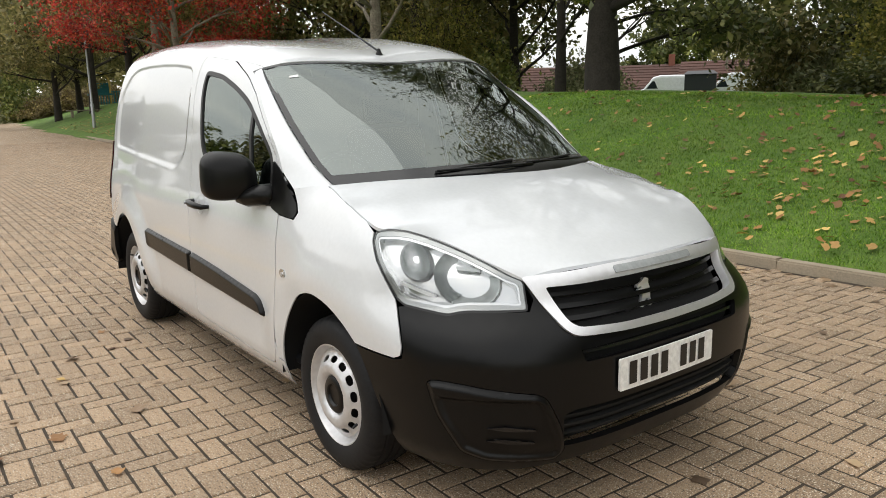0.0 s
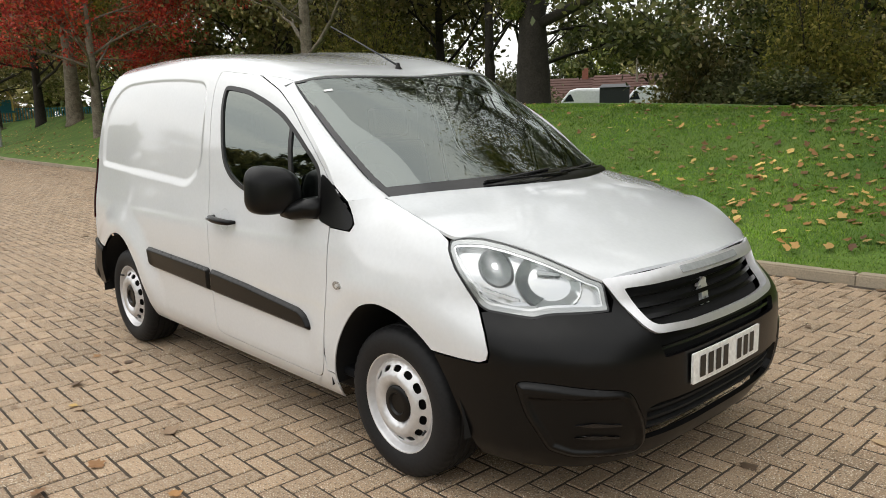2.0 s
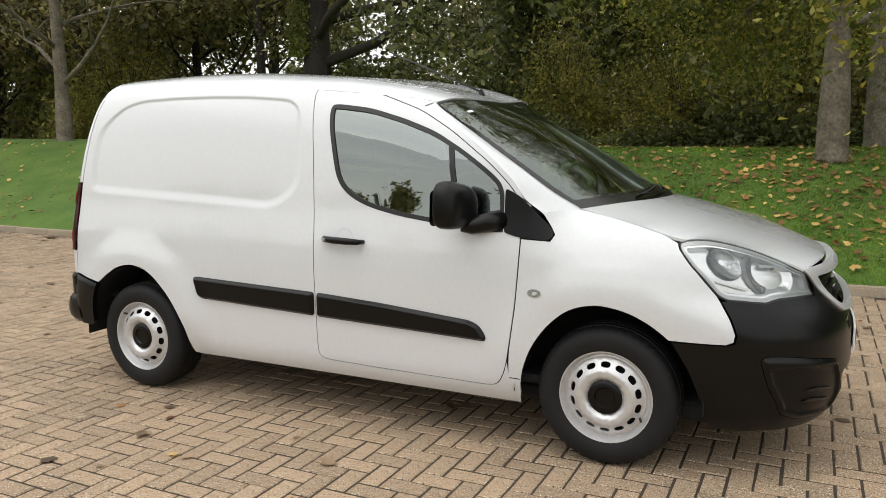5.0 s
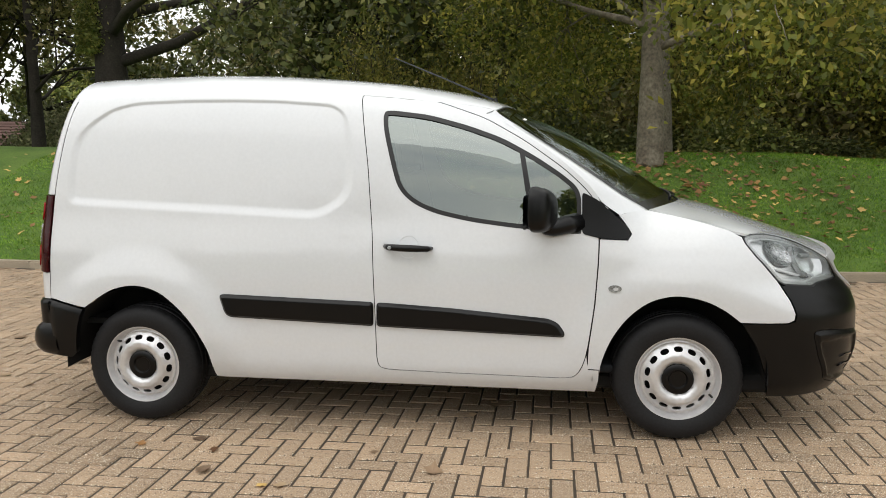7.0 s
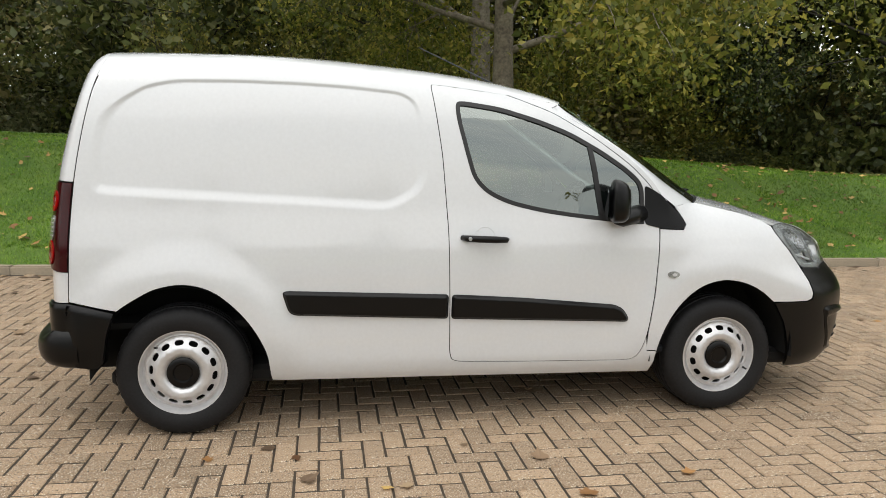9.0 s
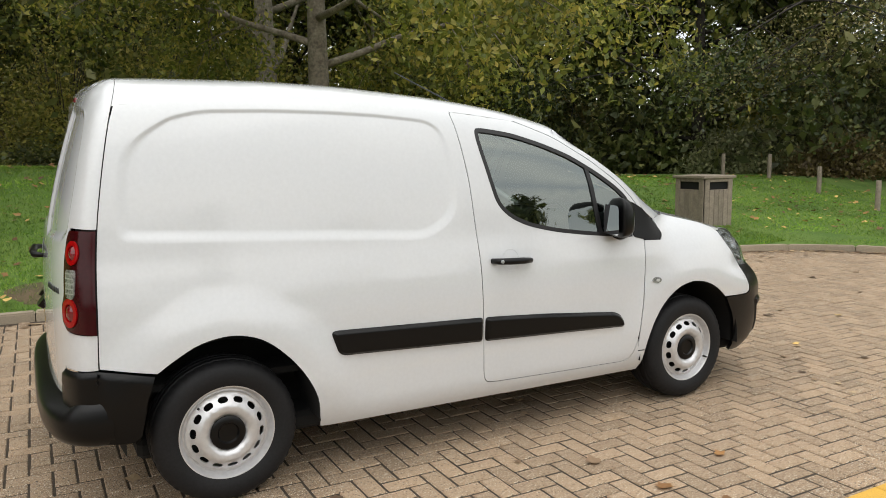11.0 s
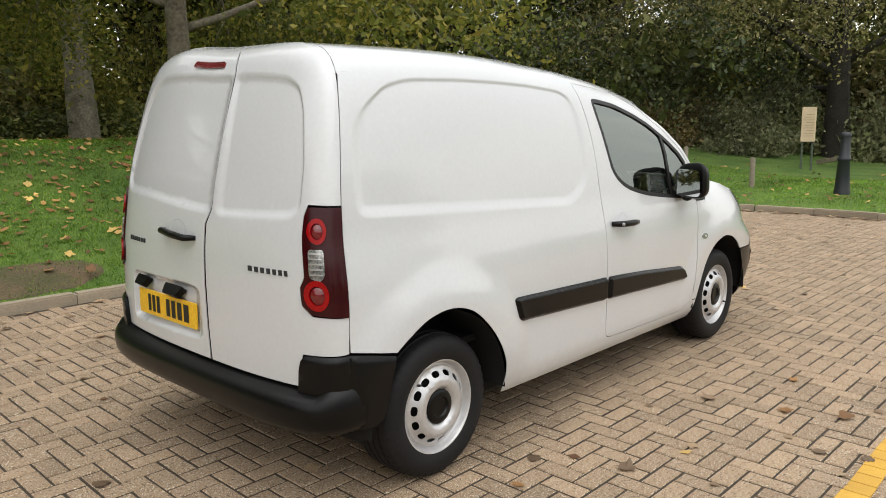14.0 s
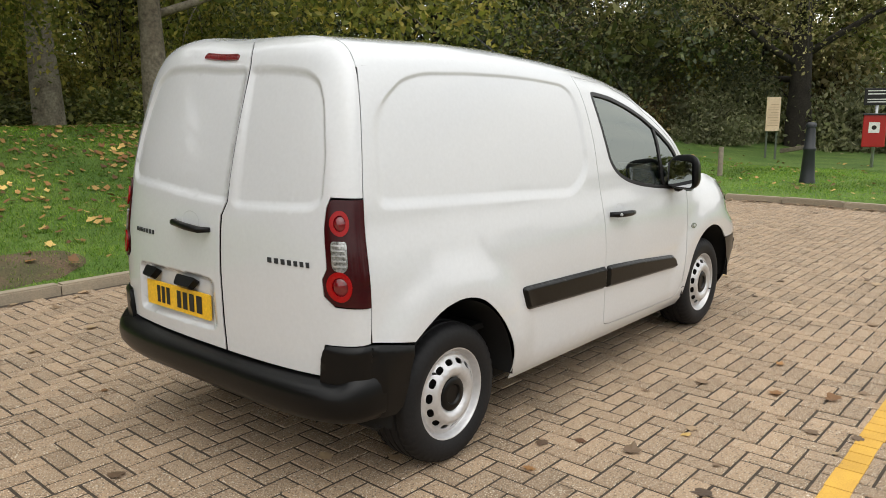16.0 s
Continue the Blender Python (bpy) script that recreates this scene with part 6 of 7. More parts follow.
# fallen leaves: lobed outlines, curled and tilted a little
def litter(name, label, places, mat, seed, size=(0.05, 0.10), height=None, tilt=0.10):
    r = random.Random(seed)
    verts, faces = [], []
    for x, y, z in places:
        s, turn = r.uniform(*size), r.uniform(0, 6.28)
        tip, roll, bend = r.uniform(-tilt, tilt), r.uniform(-tilt, tilt), r.uniform(-0.25, 0.45)
        b = len(verts)
        n = 15
        ring = [(0.0, 0.0)]
        for k in range(n):
            a = 2 * math.pi * k / n
            q = s * (1.0 if k % 3 == 0 else 0.74 if k % 3 == 1 else 0.80) * (0.70 if 4 < k < 11 else 1.0) * r.uniform(0.68, 1.18)
            ring.append((q * math.cos(a), q * math.sin(a) * 0.9))
        lift = s * (abs(tip) + abs(roll)) * 0.8 + 0.003
        for u, v in ring:
            px, py = x + u * math.cos(turn) - v * math.sin(turn), y + u * math.sin(turn) + v * math.cos(turn)
            h = lift + tip * u + roll * v + bend * (u * u + 0.4 * v * v) / s + 0.003 * r.random()
            verts.append((px, py, (height(px, py) + z if height else z) + max(0.002, h)))
        faces += [(b, b + 1 + k, b + 1 + (k + 1) % n) for k in range(n)]
    tagged(new(name, mesh_of(name, verts, faces, mat)), label, "leaves", kind="stuff")


r = random.Random(21)
places = []
while len(places) < 1700:
    x, y = r.uniform(-8, 14), 3.9 + 6.5 * r.random()
    if away(PAVED, x, y) > -0.25:
        continue
    near = math.exp(-((x - 3.2) / 3.2) ** 2 - ((y - 6.8) / 2.2) ** 2)
    if r.random() < 0.10 + near:
        places.append((x, y, 0.012))
while len(places) < 2150:
    x, y = r.uniform(10.3, 18.0), r.uniform(-4.0, 10.5)
    if away(PAVED, x, y) < -0.25:
        places.append((x, y, 0.012))
for k in range(1500):
    x = r.uniform(-46, -9)
    y = kerb_y(x) + 0.3 + 5.0 * r.random() ** 1.5
    places.append((x, y, 0.012))
for k in range(90):
    a, q = r.uniform(0, 6.28), abs(r.gauss(0, 0.7)) + 0.25
    x, y = 3.75 + q * math.cos(a) * 1.2, 8.35 + q * math.sin(a)
    places.append((x, y, 0.012))
litter("lawn_leaves", "yellow and orange maple leaves fallen on the lawn", places, LITTER, 4, (0.030, 0.066), lawn, 0.45)
places = []
for k in range(330):
    x, y = r.uniform(-6, 10), r.uniform(-3.5, 3.7)
    places.append((x, y, 0.0))
for k in range(160):
    x = r.uniform(-8, 10)
    y = (kerb_y(x) if x < 7.6 else 3.0) - abs(r.gauss(0, 0.18)) - 0.05
    if inside(PAVED, x, y):
        places.append((x, y, 0.0))
for k in range(420):
    (ax, ay), (bx, by) = r.choice(list(zip(BEND, BEND[1:]))[:7])
    t, d = r.random(), abs(r.gauss(0, 0.10)) + 0.03
    l = math.dist((ax, ay), (bx, by))
    x, y = ax + (bx - ax) * t + (by - ay) / l * d, ay + (by - ay) * t - (bx - ax) / l * d
    if inside(PAVED, x, y):
        places.append((x, y, 0.0))
for k in range(1700):
    x = -7 - 38 * r.random()
    y = kerb_y(x) - abs(r.gauss(0, 1.3)) - 0.05
    places.append((x, y, 0.0))
litter("paving_leaves", "dry brown leaves scattered on the block paving", places, BROWNLITTER, 5, (0.022, 0.06))
bold = [(5.2, 1.0), (4.4, -0.35), (6.1, 0.6), (4.9, 1.9), (-0.59, 1.2), (1.79, -1.91), (2.2, -1.53), (0.15, -1.12), (0.53, -1.14), (1.7, -1.65), (5.6, 0.1), (3.9, 2.6), (4.3, 3.2), (4.7, 3.4), (5.6, 3.3), (0.9, -1.5)]
litter("bold_leaves", "large orange-brown maple leaves on the paving", [(x, y, 0.0) for x, y in bold], LITTER, 6, (0.032, 0.055))


# ---- things on the lawn and beyond ----
def litter_bin(at, turn):
    ob = thing("litter_bin", "square weathered timber litter bin with slots and a flat lid", "bin")
    s, h = 0.31, 0.84
    for k in range(4):
        m = Matrix.Rotation(k * math.pi / 2, 4, "Z")
        for j in range(6):
            x0 = -s + 2 * s * j / 6
            top_z = h - 0.18 if j in (1, 2, 3, 4) else h
            me = box("slat", (x0 + 0.003, -s - 0.022, 0.0), (x0 + 2 * s / 6 - 0.003, -s, top_z), WOOD, 0.004)
            me.transform(m)
            part("slat", me, ob)
        me = box("slot_rail", (-s + 0.1, -s - 0.024, h - 0.055), (s - 0.1, -s - 0.002, h), WOOD, 0.003)
        me.transform(m)
        part("slot_rail", me, ob)
    part("liner", box("liner", (-s + 0.02, -s + 0.02, 0.02), (s - 0.02, s - 0.02, h - 0.04), DARK, 0.01), ob)
    part("lid", box("lid", (-s - 0.05, -s - 0.05, h), (s + 0.05, s + 0.05, h + 0.05), WOOD, 0.008), ob)
    ob.matrix_world = Matrix.Translation(at) @ Matrix.Rotation(turn, 4, "Z")
    return ob


litter_bin(on_lawn(9.25, 4.92, -0.10), radians(-2))

stake = thing("stake", "short round weathered timber stake standing in the lawn", "post", "row of stakes")
part("post", lathe("post", [(0.0, -0.1), (0.052, -0.1), (0.050, 0.58), (0.044, 0.60), (0.0, 0.602)], WOOD, (0, 0, 0), "z", 14), stake)
stake.matrix_world = Matrix.Translation(on_lawn(15.5, 8.46, 0))
for x, y in ((14.97, 6.74), (14.16, 4.90), (13.23, 3.02), (16.0, 10.3)):
    copy_thing(stake, Matrix.Translation(on_lawn(x, y)) @ Matrix.Rotation(x, 4, "Z"))

bollard = thing("bollard", "dark grey cast-iron bollard with a ring and a domed cap", "bollard")
part("shaft", lathe("shaft", [(0.0, -0.05), (0.142, -0.05), (0.138, 0.06), (0.128, 0.09), (0.100, 0.60), (0.116, 0.625), (0.116, 0.655), (0.096, 0.68), (0.080, 1.04), (0.0, 1.04)], IRON, (0, 0, 0), "z", 24), bollard)
part("cap", lathe("cap", [(0.080, 1.035), (0.094, 1.045), (0.094, 1.075), (0.086, 1.10), (0.058, 1.125), (0.0, 1.135)], IRON, (0, 0, 0), "z", 24), bollard)
bollard.matrix_world = Matrix.Translation(on_lawn(12.75, 1.2, 0))

board = thing("notice_board", "pale park notice board on two green timber posts", "sign")
part("panel", box("panel", (-0.02, -0.17, 0.72), (0.02, 0.17, 1.60), material("pale_sign_face", (0.78, 0.60, 0.42), rough=0.5, vary=0.08, scale=3), 0.006), board)
for y in (-0.12, 0.12):
    part("post", box("post", (0.022, y - 0.025, -0.2), (0.062, y + 0.025, 1.50), material("green_grey_timber", (0.10, 0.12, 0.09), rough=0.8), 0.006), board)
for k in range(9):
    part("text_bar", box("text_bar", (-0.026, -0.13, 0.86 + 0.068 * k), (-0.020, 0.13 - 0.035 * (k % 3), 0.872 + 0.068 * k), material("faded_print", (0.50, 0.34, 0.22)), 0.0), board, "line of faded print, too small to read")
board.matrix_world = Matrix.Translation(on_lawn(18.5, 3.68)) @ Matrix.Rotation(radians(24), 4, "Z")

REDPAINT = material("red_painted_metal", (0.42, 0.02, 0.018), rough=0.4, vary=0.08)
dog = thing("waste_bin", "red metal waste bin on a post with a black sign above", "bin")
part("post", tube("post", [(0.10, 0, -0.2), (0.10, 0, 1.75)], 0.035, GALV, 10), dog)
part("bin_body", box("bin_body", (-0.20, -0.23, 0.48), (0.06, 0.23, 1.20), REDPAINT, 0.02, segments=2), dog)
part("bin_lid", box("bin_lid", (-0.23, -0.25, 1.20), (0.08, 0.25, 1.235), IRON, 0.01), dog)
part("sticker", box("sticker", (-0.205, -0.11, 0.80), (-0.199, 0.11, 1.04), PLATEWHITE, 0.0), dog, "white sticker")
part("sticker_mark", lathe("sticker_mark", [(0.0, -0.002), (0.05, -0.002), (0.05, -0.004), (0.0, -0.004)], INK, (-0.206, 0.0, 0.92), "x", 16), dog)
part("sign_plate", box("sign_plate", (0.05, -0.27, 1.42), (0.07, 0.27, 1.80), INK, 0.006), dog, "black sign plate")
for z in (1.48, 1.54, 1.66, 1.73):
    part("text_bar", box("text_bar", (0.044, -0.20, z), (0.049, 0.20, z + 0.022), PLATEWHITE, 0.0), dog, "line of white print, too small to read")
dog.matrix_world = Matrix.Translation(on_lawn(17.3, 1.05)) @ Matrix.Rotation(radians(8), 4, "Z")

log = thing("timber_rail", "short pale timber rail lying at the lawn's edge", "rail")
part("rail", box("rail", (-0.5, -0.05, 0.0), (0.5, 0.05, 0.12), WOOD, 0.01), log)
log.matrix_world = Matrix.Translation(on_lawn(20.5, 3.6, 0.12)) @ Matrix.Rotation(radians(70), 4, "Z") @ Matrix.Rotation(radians(10), 4, "Y")


def street_lamp(at, turn=0.0, height=4.75):
    ob = thing("street_lamp", "slim pale steel street lamp with a cone-shaped lantern", "lamp", "street lamps")
    part("pole", lathe("pole", [(0.0, -0.2), (0.085, -0.2), (0.085, 1.15), (0.058, 1.22), (0.045, height - 0.45), (0.0, height - 0.44)], GALV, (0, 0, 0), "z", 16), ob)
    part("lantern", lathe("lantern", [(0.045, height - 0.46), (0.06, height - 0.42), (0.30, height - 0.06), (0.27, height - 0.03)], IRON, (0, 0, 0), "z", 20), ob)
    part("hood", lathe("hood", [(0.0, height + 0.04), (0.20, height + 0.02), (0.40, height - 0.03), (0.40, height - 0.05), (0.0, height - 0.05)], IRON, (0, 0, 0), "z", 20), ob)
    ob.matrix_world = Matrix.Translation(at) @ Matrix.Rotation(turn, 4, "Z")
    return ob


lamp_post = street_lamp(on_lawn(-36.5, 6.95))
copy_thing(lamp_post, Matrix.Translation((-3.0, -15.5, 0.0)))

# play area
BLUE = material("blue_green_painted_steel", (0.02, 0.17, 0.20), rough=0.5)
PLAYYELLOW = material("yellow_play_plastic", (0.62, 0.47, 0.12), rough=0.6)
fence = thing("play_fence", "blue-green steel bar fence round a play area", "fence")
for k in range(40):
    part("bar", box("bar", (-0.02, 0.22 * k, 0.0), (0.02, 0.22 * k + 0.09, 1.15), BLUE, 0.0), fence)
for z in (0.12, 1.02):
    part("rail", box("rail", (-0.03, -0.05, z), (0.03, 8.7, z + 0.07), BLUE, 0.0), fence)
fence.matrix_world = Matrix.Translation(on_lawn(-63, 13.2, 0)) @ Matrix.Rotation(radians(6), 4, "Z")
play = thing("climbing_frame", "yellow and blue climbing frame with an arched top", "play frame")
for y in (0, 1.6):
    part("upright", tube("upright", [(0, y, 0), (0, y, 2.4)], 0.08, PLAYYELLOW, 8), play)
part("arch", tube("arch", [(0, 0.8 - 0.8 * math.cos(a), 2.3 + 0.7 * math.sin(a)) for a in [math.pi * k / 10 for k in range(11)]], 0.06, PLAYYELLOW, 8), play)
part("deck", box("deck", (-0.8, 0, 1.2), (0.8, 1.6, 1.35), BLUE, 0.02), play)
part("side_panel", box("side_panel", (-0.1, 0, 1.35), (0.0, 1.6, 2.2), BLUE, 0.02), play)
play.matrix_world = Matrix.Translation(on_lawn(-62, 12.4, -0.3))
bench = thing("bench", "low dark timber bench beside the road", "bench")
part("seat", box("seat", (-0.25, -1.1, 0.42), (0.25, 1.1, 0.48), WOOD, 0.01), bench)
for y in (-0.8, 0.8):
    part("leg", box("leg", (-0.2, y - 0.06, 0), (0.2, y + 0.06, 0.42), WOOD, 0.01), bench)
bench.matrix_world = Matrix.Translation(on_lawn(-50, 9.4, 0))

# houses beyond the bank
BRICK = material("red_brick_wall", (0.21, 0.082, 0.056), rough=0.9, vary=0.2, scale=2, grain=30, second=(0.20, 0.07, 0.045))
TILE = material("brown_red_roof_tile", (0.088, 0.042, 0.032), rough=0.85, vary=0.2, scale=1.5, grain=12, spread=0.1)
FRAMEWHITE = material("white_window_frame", (0.75, 0.75, 0.73), rough=0.5)
PANE = material("dark_house_glass", (0.02, 0.025, 0.03), rough=0.06)


def house(at, turn, w, d, h, label):
    ob = thing("house", label, "house", "brick houses")
    part("wall", box("wall", (-w / 2, -d / 2, -0.5), (w / 2, d / 2, h), BRICK, 0.01), ob)
    for s in (-1, 1):
        v = [(-w / 2 - 0.4, s * (d / 2 + 0.4), h - 0.15), (w / 2 + 0.4, s * (d / 2 + 0.4), h - 0.15), (w / 2 + 0.4, 0, h + d * 0.36), (-w / 2 - 0.4, 0, h + d * 0.36)]
        v += [(x, y, z - 0.15) for x, y, z in v]
        slope = part("roof", mesh_of("roof", v, [(0, 1, 2, 3), (7, 6, 5, 4), (0, 4, 5, 1), (1, 5, 6, 2), (2, 6, 7, 3), (3, 7, 4, 0)], TILE), ob)
        n = 12
        for k in range(n):
            t0, t1 = k / n, (k + 0.96) / n
            y0, y1 = s * (d / 2 + 0.4) * (1 - t0), s * (d / 2 + 0.4) * (1 - t1)
            z0, z1 = h - 0.15 + (d * 0.36 + 0.15) * t0, h - 0.15 + (d * 0.36 + 0.15) * t1
            part("tile_course", mesh_of("tile_course", [(-w / 2 - 0.4, y0, z0 + 0.06), (w / 2 + 0.4, y0, z0 + 0.06), (w / 2 + 0.4, y1, z1 + 0.01), (-w / 2 - 0.4, y1, z1 + 0.01), (-w / 2 - 0.4, y0, z0), (w / 2 + 0.4, y0, z0)], [(0, 1, 2, 3), (4, 5, 1, 0)], TILE), slope)
    for s in (-1, 1):
        part("gable", mesh_of("gable", [(s * w / 2, -d / 2, h), (s * w / 2, d / 2, h), (s * w / 2, 0, h + d * 0.35), (s * (w / 2 - 0.2), -d / 2, h), (s * (w / 2 - 0.2), d / 2, h), (s * (w / 2 - 0.2), 0, h + d * 0.35)], [(0, 1, 2), (3, 5, 4), (0, 3, 4, 1), (1, 4, 5, 2), (2, 5, 3, 0)], BRICK), ob)
    part("chimney", box("chimney", (w * 0.25, -0.3, h), (w * 0.25 + 0.6, 0.3, h + d * 0.36 + 0.9), BRICK, 0.02), ob)
    n = max(2, int(w / 3))
    for k in range(n):
        x = -w / 2 + (k + 0.5) * w / n
        for z in (0.9, 3.4):
            if z + 1.2 > h:
                continue
            win = part("window", box("window", (x - 0.6, -d / 2 - 0.04, z), (x + 0.6, -d / 2 + 0.02, z + 1.1), FRAMEWHITE, 0.01), ob)
            for q in (-0.28, 0.28):
                part("glass", box("glass", (x + q - 0.24, -d / 2 - 0.05, z + 0.08), (x + q + 0.24, -d / 2 - 0.035, z + 1.02), PANE, 0.0), win)
    ob.matrix_world = Matrix.Translation(at) @ Matrix.Rotation(turn, 4, "Z")
    return ob


house((-31.7, 63.0, -1.6), radians(28), 16, 8, 3.0, "low red-brick house with a brown tiled roof")
house((-43.5, 58.4, -1.6), radians(36), 11, 8, 2.9, "long red-brick house beyond the oak")
house((-51.7, 50.0, -1.6), radians(45), 15, 8, 2.9, "red-brick house half hidden by trees")
house((-16.0, 72.0, -1.6), radians(16), 16, 8, 3.0, "red-brick house behind shrubs")
for x, y, hh in ((-35, 60, 7.5), (-31, 58, 8.0), (-22, 56, 7.5)):
    pole = thing("telegraph_pole", "grey timber telegraph pole beyond the bank", "pole", "telegraph poles")
    part("pole", lathe("pole", [(0.0, -0.3), (0.13, -0.3), (0.09, hh), (0.0, hh)], BARK, (0, 0, 0), "z", 10), pole)
    part("cross_arm", box("cross_arm", (-0.5, -0.05, hh - 0.5), (0.5, 0.05, hh - 0.4), BARK, 0.01), pole)
    pole.matrix_world = Matrix.Translation((x, y, 0.1))

# vehicles parked beyond the bank
FARWHITE = material("far_white_paint", (0.72, 0.74, 0.76), rough=0.3, coat=0.5)


def far_vehicle(name, label, at, turn, profile, half, windows, mat):
    """A vehicle from its outline seen from the side, with rounded flanks."""
    ob = thing(name, label, "vehicle")
    rows = []
    for y, k in ((-half, 0.90), (-half * 0.97, 0.96), (-half * 0.86, 1.0), (half * 0.86, 1.0), (half * 0.97, 0.96), (half, 0.90)):
        rows.append([(x * (0.97 + 0.03 * k), y, 0.35 + (z - 0.35) * k) for x, z in profile])
    verts = [p for row in rows for p in row]
    n = len(profile)
    faces = [(i * n + j, i * n + (j + 1) % n, (i + 1) * n + (j + 1) % n, (i + 1) * n + j) for i in range(len(rows) - 1) for j in range(n)]
    faces += [tuple(range(n))[::-1], tuple((len(rows) - 1) * n + j for j in range(n))]
    part("body", mesh_of("body", verts, faces, mat), ob)
    for s in (-1, 1):
        for poly in windows:
            v = [(x, s * (half + 0.012), z) for x, z in poly]
            part("window", mesh_of("window", v + [(x, s * (half - 0.02), z) for x, z in poly], [tuple(range(len(poly)))] + [(i, (i + 1) % len(poly), len(poly) + (i + 1) % len(poly), len(poly) + i) for i in range(len(poly))], PANE), ob)
        for x in (profile[0][0] + 0.9, profile[0][0] + 0.9 + 3.2 if name == "far_van" else profile[0][0] + 3.4):
            part("wheel", lathe("wheel", [(0.0, -0.02), (0.2, -0.03), (0.22, -0.02), (0.33, -0.01), (0.34, 0.05), (0.34, 0.2), (0.0, 0.2)], RUBBER, (x, -half - 0.0 if s < 0 else half - 0.2, 0.34), "y", 20), ob)
    ob.matrix_world = Matrix.Translation(at) @ Matrix.Rotation(turn, 4, "Z")
    return ob


far_vehicle("far_van", "white high-roofed van parked beyond the bank", (-31.6, 47.6, 0.25), radians(215),
            [(-2.7, 0.4), (-2.75, 2.3), (-2.5, 2.52), (0.8, 2.55), (1.35, 2.42), (2.05, 1.55), (2.75, 1.25), (2.85, 0.5), (2.7, 0.35)], 0.98, [[(1.0, 1.55), (1.25, 2.1), (1.42, 2.1), (1.85, 1.55)]], FARWHITE)
crate = thing("shed", "black box-shaped shed beside the parked van", "shed")
part("wall", box("wall", (-1.1, -0.5, -0.3), (1.1, 0.5, 2.55), IRON, 0.03), crate)
part("roof", mesh_of("roof", [(-1.18, -0.58, 2.55), (1.18, -0.58, 2.55), (1.18, 0.58, 2.55), (-1.18, 0.58, 2.55), (-0.9, -0.1, 2.8), (0.9, -0.1, 2.8)], [(0, 1, 5, 4), (2, 3, 4, 5), (1, 2, 5), (3, 0, 4), (3, 2, 1, 0)], IRON), crate)
crate.matrix_world = Matrix.Translation((-28.4, 46.6, 0.2)) @ Matrix.Rotation(radians(215), 4, "Z")
far_vehicle("far_van", "white panel van parked behind the black shed", (-27.3, 50.2, 0.25), radians(215),
            [(-2.7, 0.4), (-2.75, 2.3), (-2.5, 2.55), (0.8, 2.58), (1.35, 2.42), (2.05, 1.55), (2.75, 1.25), (2.85, 0.5), (2.7, 0.35)], 0.98, [[(1.0, 1.55), (1.25, 2.1), (1.42, 2.1), (1.85, 1.55)]], FARWHITE)
far_vehicle("far_car", "white hatchback parked beyond the bank", (-8.4, 28.4, 0.07), radians(190),
            [(-2.0, 0.4), (-2.05, 0.85), (-1.7, 1.0), (-1.3, 1.38), (-0.4, 1.48), (0.4, 1.42), (1.1, 0.98), (1.95, 0.80), (2.05, 0.45), (1.9, 0.3)], 0.85, [[(-1.35, 0.98), (-1.1, 1.32), (-0.3, 1.40), (0.35, 1.34), (0.85, 0.98)]], FARWHITE)

# ---- paving, laid in herringbone ----
LAY = Matrix.Rotation(radians(-0.7), 4, "Z")


def brick_verts(long_x, near):
    w, h = (0.190, 0.090) if long_x else (0.090, 0.190)
    b = 0.0045
    lo = [(0, 0, -0.012), (w, 0, -0.012), (w, h, -0.012), (0, h, -0.012)]
    mid = [(0, 0, -b), (w, 0, -b), (w, h, -b), (0, h, -b)]
    top_f = [(b, b, 0.0), (w - b, b, 0.0), (w - b, h - b, 0.0), (b, h - b, 0.0)]
    if near:
        v = lo + mid + top_f
        f = [(8, 9, 10, 11)] + [(i, (i + 1) % 4, 4 + (i + 1) % 4, 4 + i) for i in range(4)] + [(4 + i, 4 + (i + 1) % 4, 8 + (i + 1) % 4, 8 + i) for i in range(4)]
    else:
        v = lo + top_f
        f = [(4, 5, 6, 7)] + [(i, (i + 1) % 4, 4 + (i + 1) % 4, 4 + i) for i in range(4)]
    return v, f


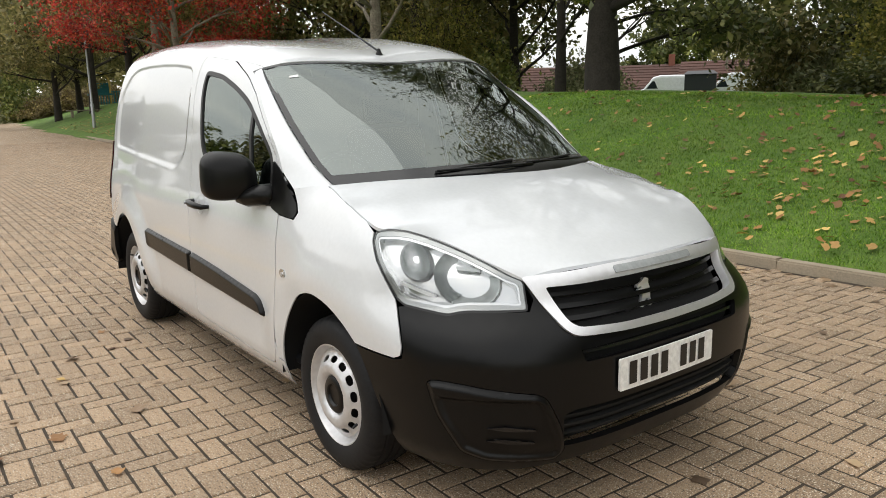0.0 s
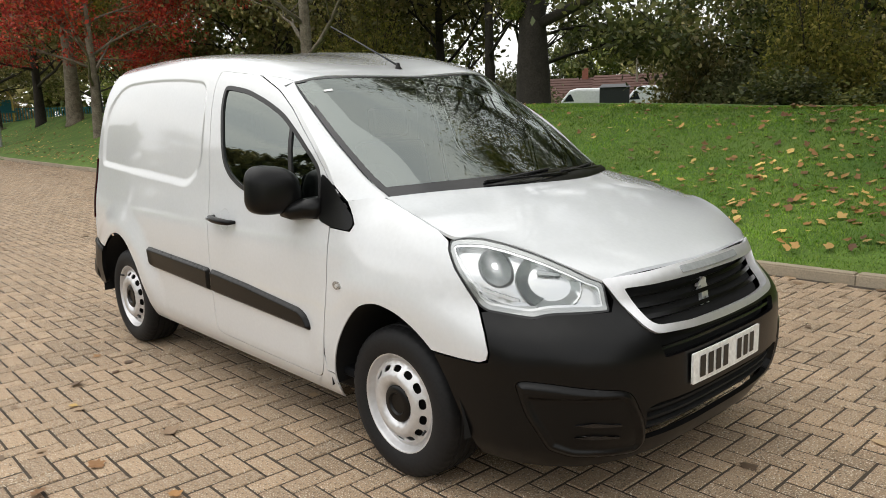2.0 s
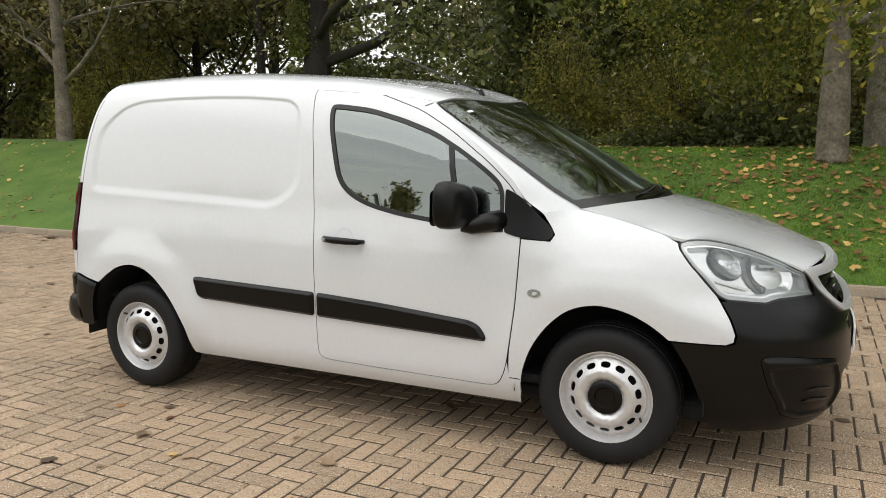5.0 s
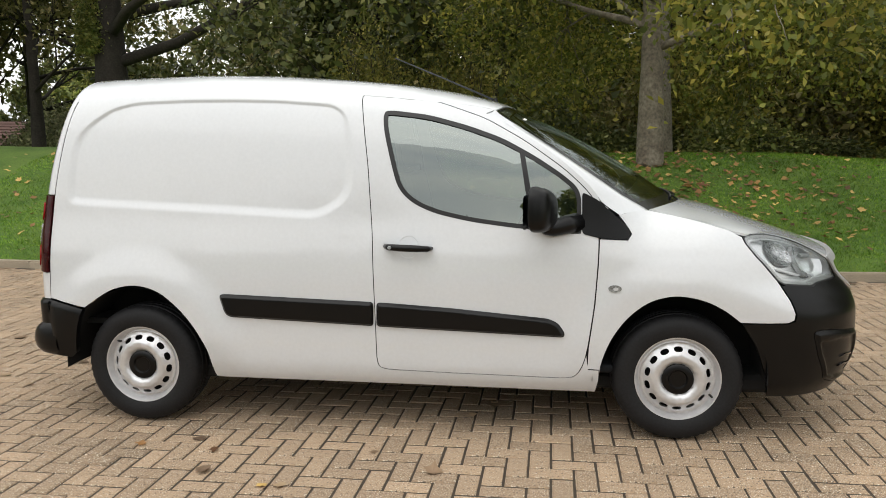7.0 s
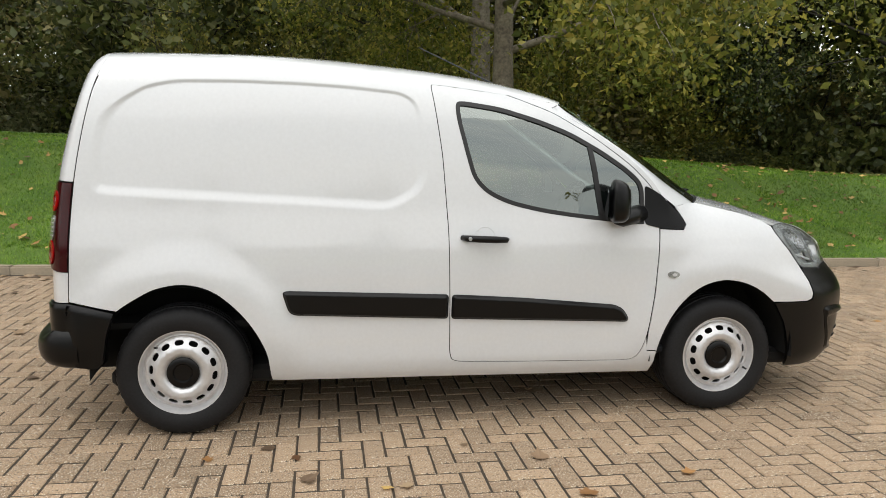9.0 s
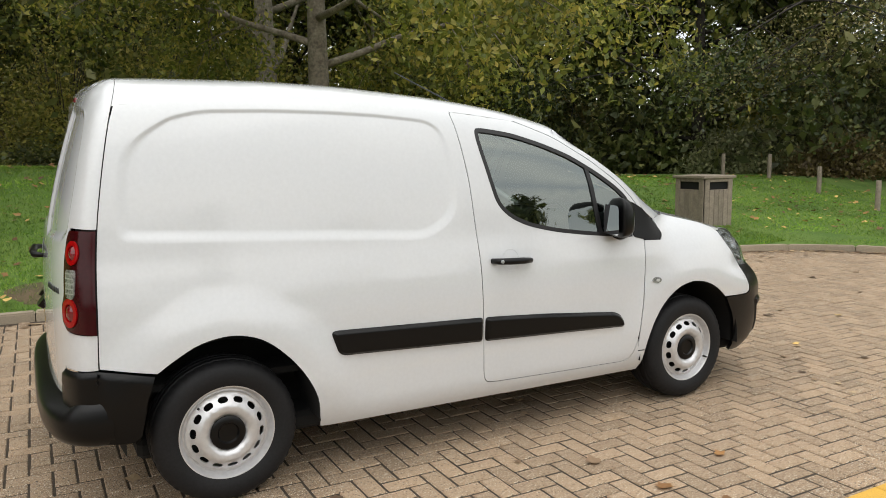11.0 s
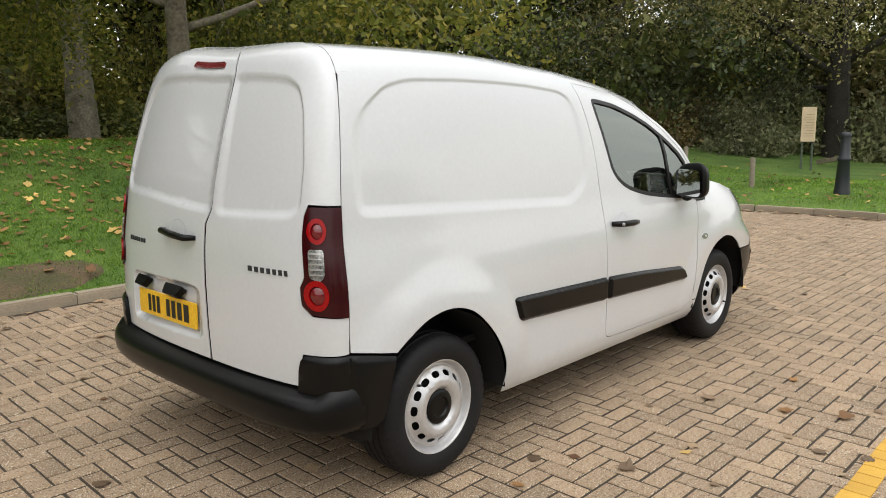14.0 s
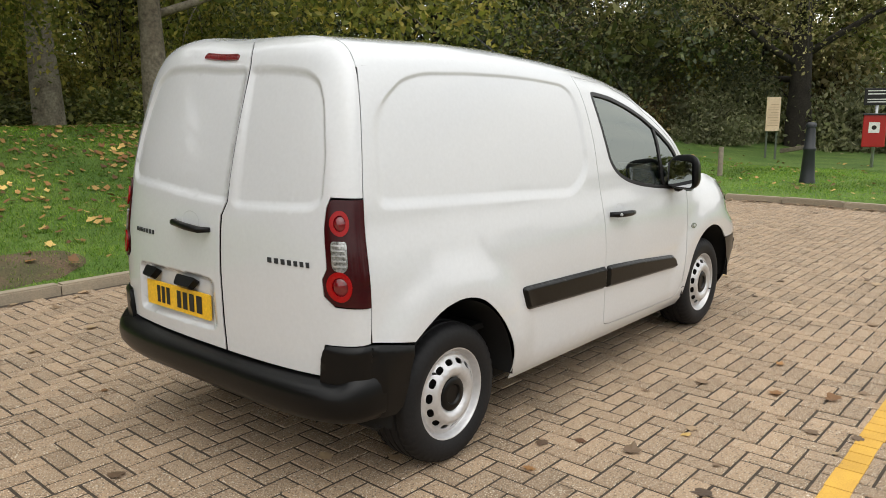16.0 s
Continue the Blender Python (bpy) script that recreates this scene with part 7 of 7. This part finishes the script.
shapes = {(lx, q): brick_verts(lx, q) for lx in (True, False) for q in (True, False)}
brick_mesh = {(lx, y): mesh_of("brick", *shapes[(lx, True)], YELLOW if y else PAVER) for lx in (True, False) for y in (False, True)}
rng = random.Random(9)
near_v, near_f, far_v, far_f, made = [], [], [], [], 0
PAINT = (-2.225, -2.112)
for i in range(-300, 118):
    for j in range(-60, 62):
        m = (i - j) % 4
        if m not in (0, 3):
            continue
        lx = m == 0
        x, y = i * 0.1 + 0.045, j * 0.1 - 0.060
        p = LAY @ Vector((x, y, 0))
        cx, cy = p.x + (0.1 if lx else 0.05), p.y + (0.05 if lx else 0.1)
        if cx < -12 and cy < -1.0 - 0.02 * (cx + 12) * 0:
            continue
        if not inside(PAVED, cx, cy) or (cx > 6 and away(PAVED, cx, cy) < 0.02) or (cx <= 6 and cy > kerb_y(cx) - 0.04):
            continue
        z = rng.uniform(-0.0022, 0.0022)
        painted = PAINT[0] < cy < PAINT[1] and cx > -0.5
        if 0.2 < cx < 3.1 and -1.86 < cy < -0.92 and made < 300 and not painted:
            o = part("brick", brick_mesh[(lx, False)], bed)
            o.matrix_parent_inverse = Matrix()
            o.matrix_local = Matrix.Translation((p.x, p.y, z)) @ LAY @ Matrix.Rotation(rng.uniform(-0.006, 0.006), 4, "X")
            made += 1
            continue
        near = cx > -5
        v, f = shapes[(lx, near)]
        vs, fs = (near_v, near_f) if near else (far_v, far_f)
        k = len(vs)
        tx, ty = rng.uniform(-0.008, 0.008), rng.uniform(-0.008, 0.008)
        for a in v:
            q = LAY @ Vector(a)
            vs.append((p.x + q.x, p.y + q.y, z + a[2] + tx * a[0] + ty * a[1]))
        fs += [tuple(n + k for n in t) for t in f]
for name, v, f in (("paving_blocks", near_v, near_f), ("far_paving_blocks", far_v, far_f)):
    o = part(name, mesh_of(name, v, f, PAVER), bed, "buff paving blocks with chamfered edges")
    tagged(o, kind="stuff")
# the painted line, a thin worn coat over the blocks
strips_v, strips_f = [], []
x = -4.0
while x < 14:
    w = rng.choice((0.094, 0.094, 0.194))
    k = len(strips_v)
    y0, y1 = -2.222 + rng.uniform(-0.004, 0.004) - 0.004 * x * 0.5, -2.120 + rng.uniform(-0.004, 0.004) - 0.004 * x * 0.5
    strips_v += [(x, y0, 0.0045), (x + w, y0, 0.0045), (x + w, y1, 0.0045), (x, y1, 0.0045), (x, y0, -0.004), (x + w, y0, -0.004), (x + w, y1, -0.004), (x, y1, -0.004)]
    strips_f += [(k, k + 1, k + 2, k + 3), (k, k + 4, k + 5, k + 1), (k + 1, k + 5, k + 6, k + 2), (k + 2, k + 6, k + 7, k + 3), (k + 3, k + 7, k + 4, k)]
    x += w + 0.006
tagged(part("yellow_line", mesh_of("yellow_line", strips_v, strips_f, YELLOW), bed, "worn yellow painted line"), kind="stuff")
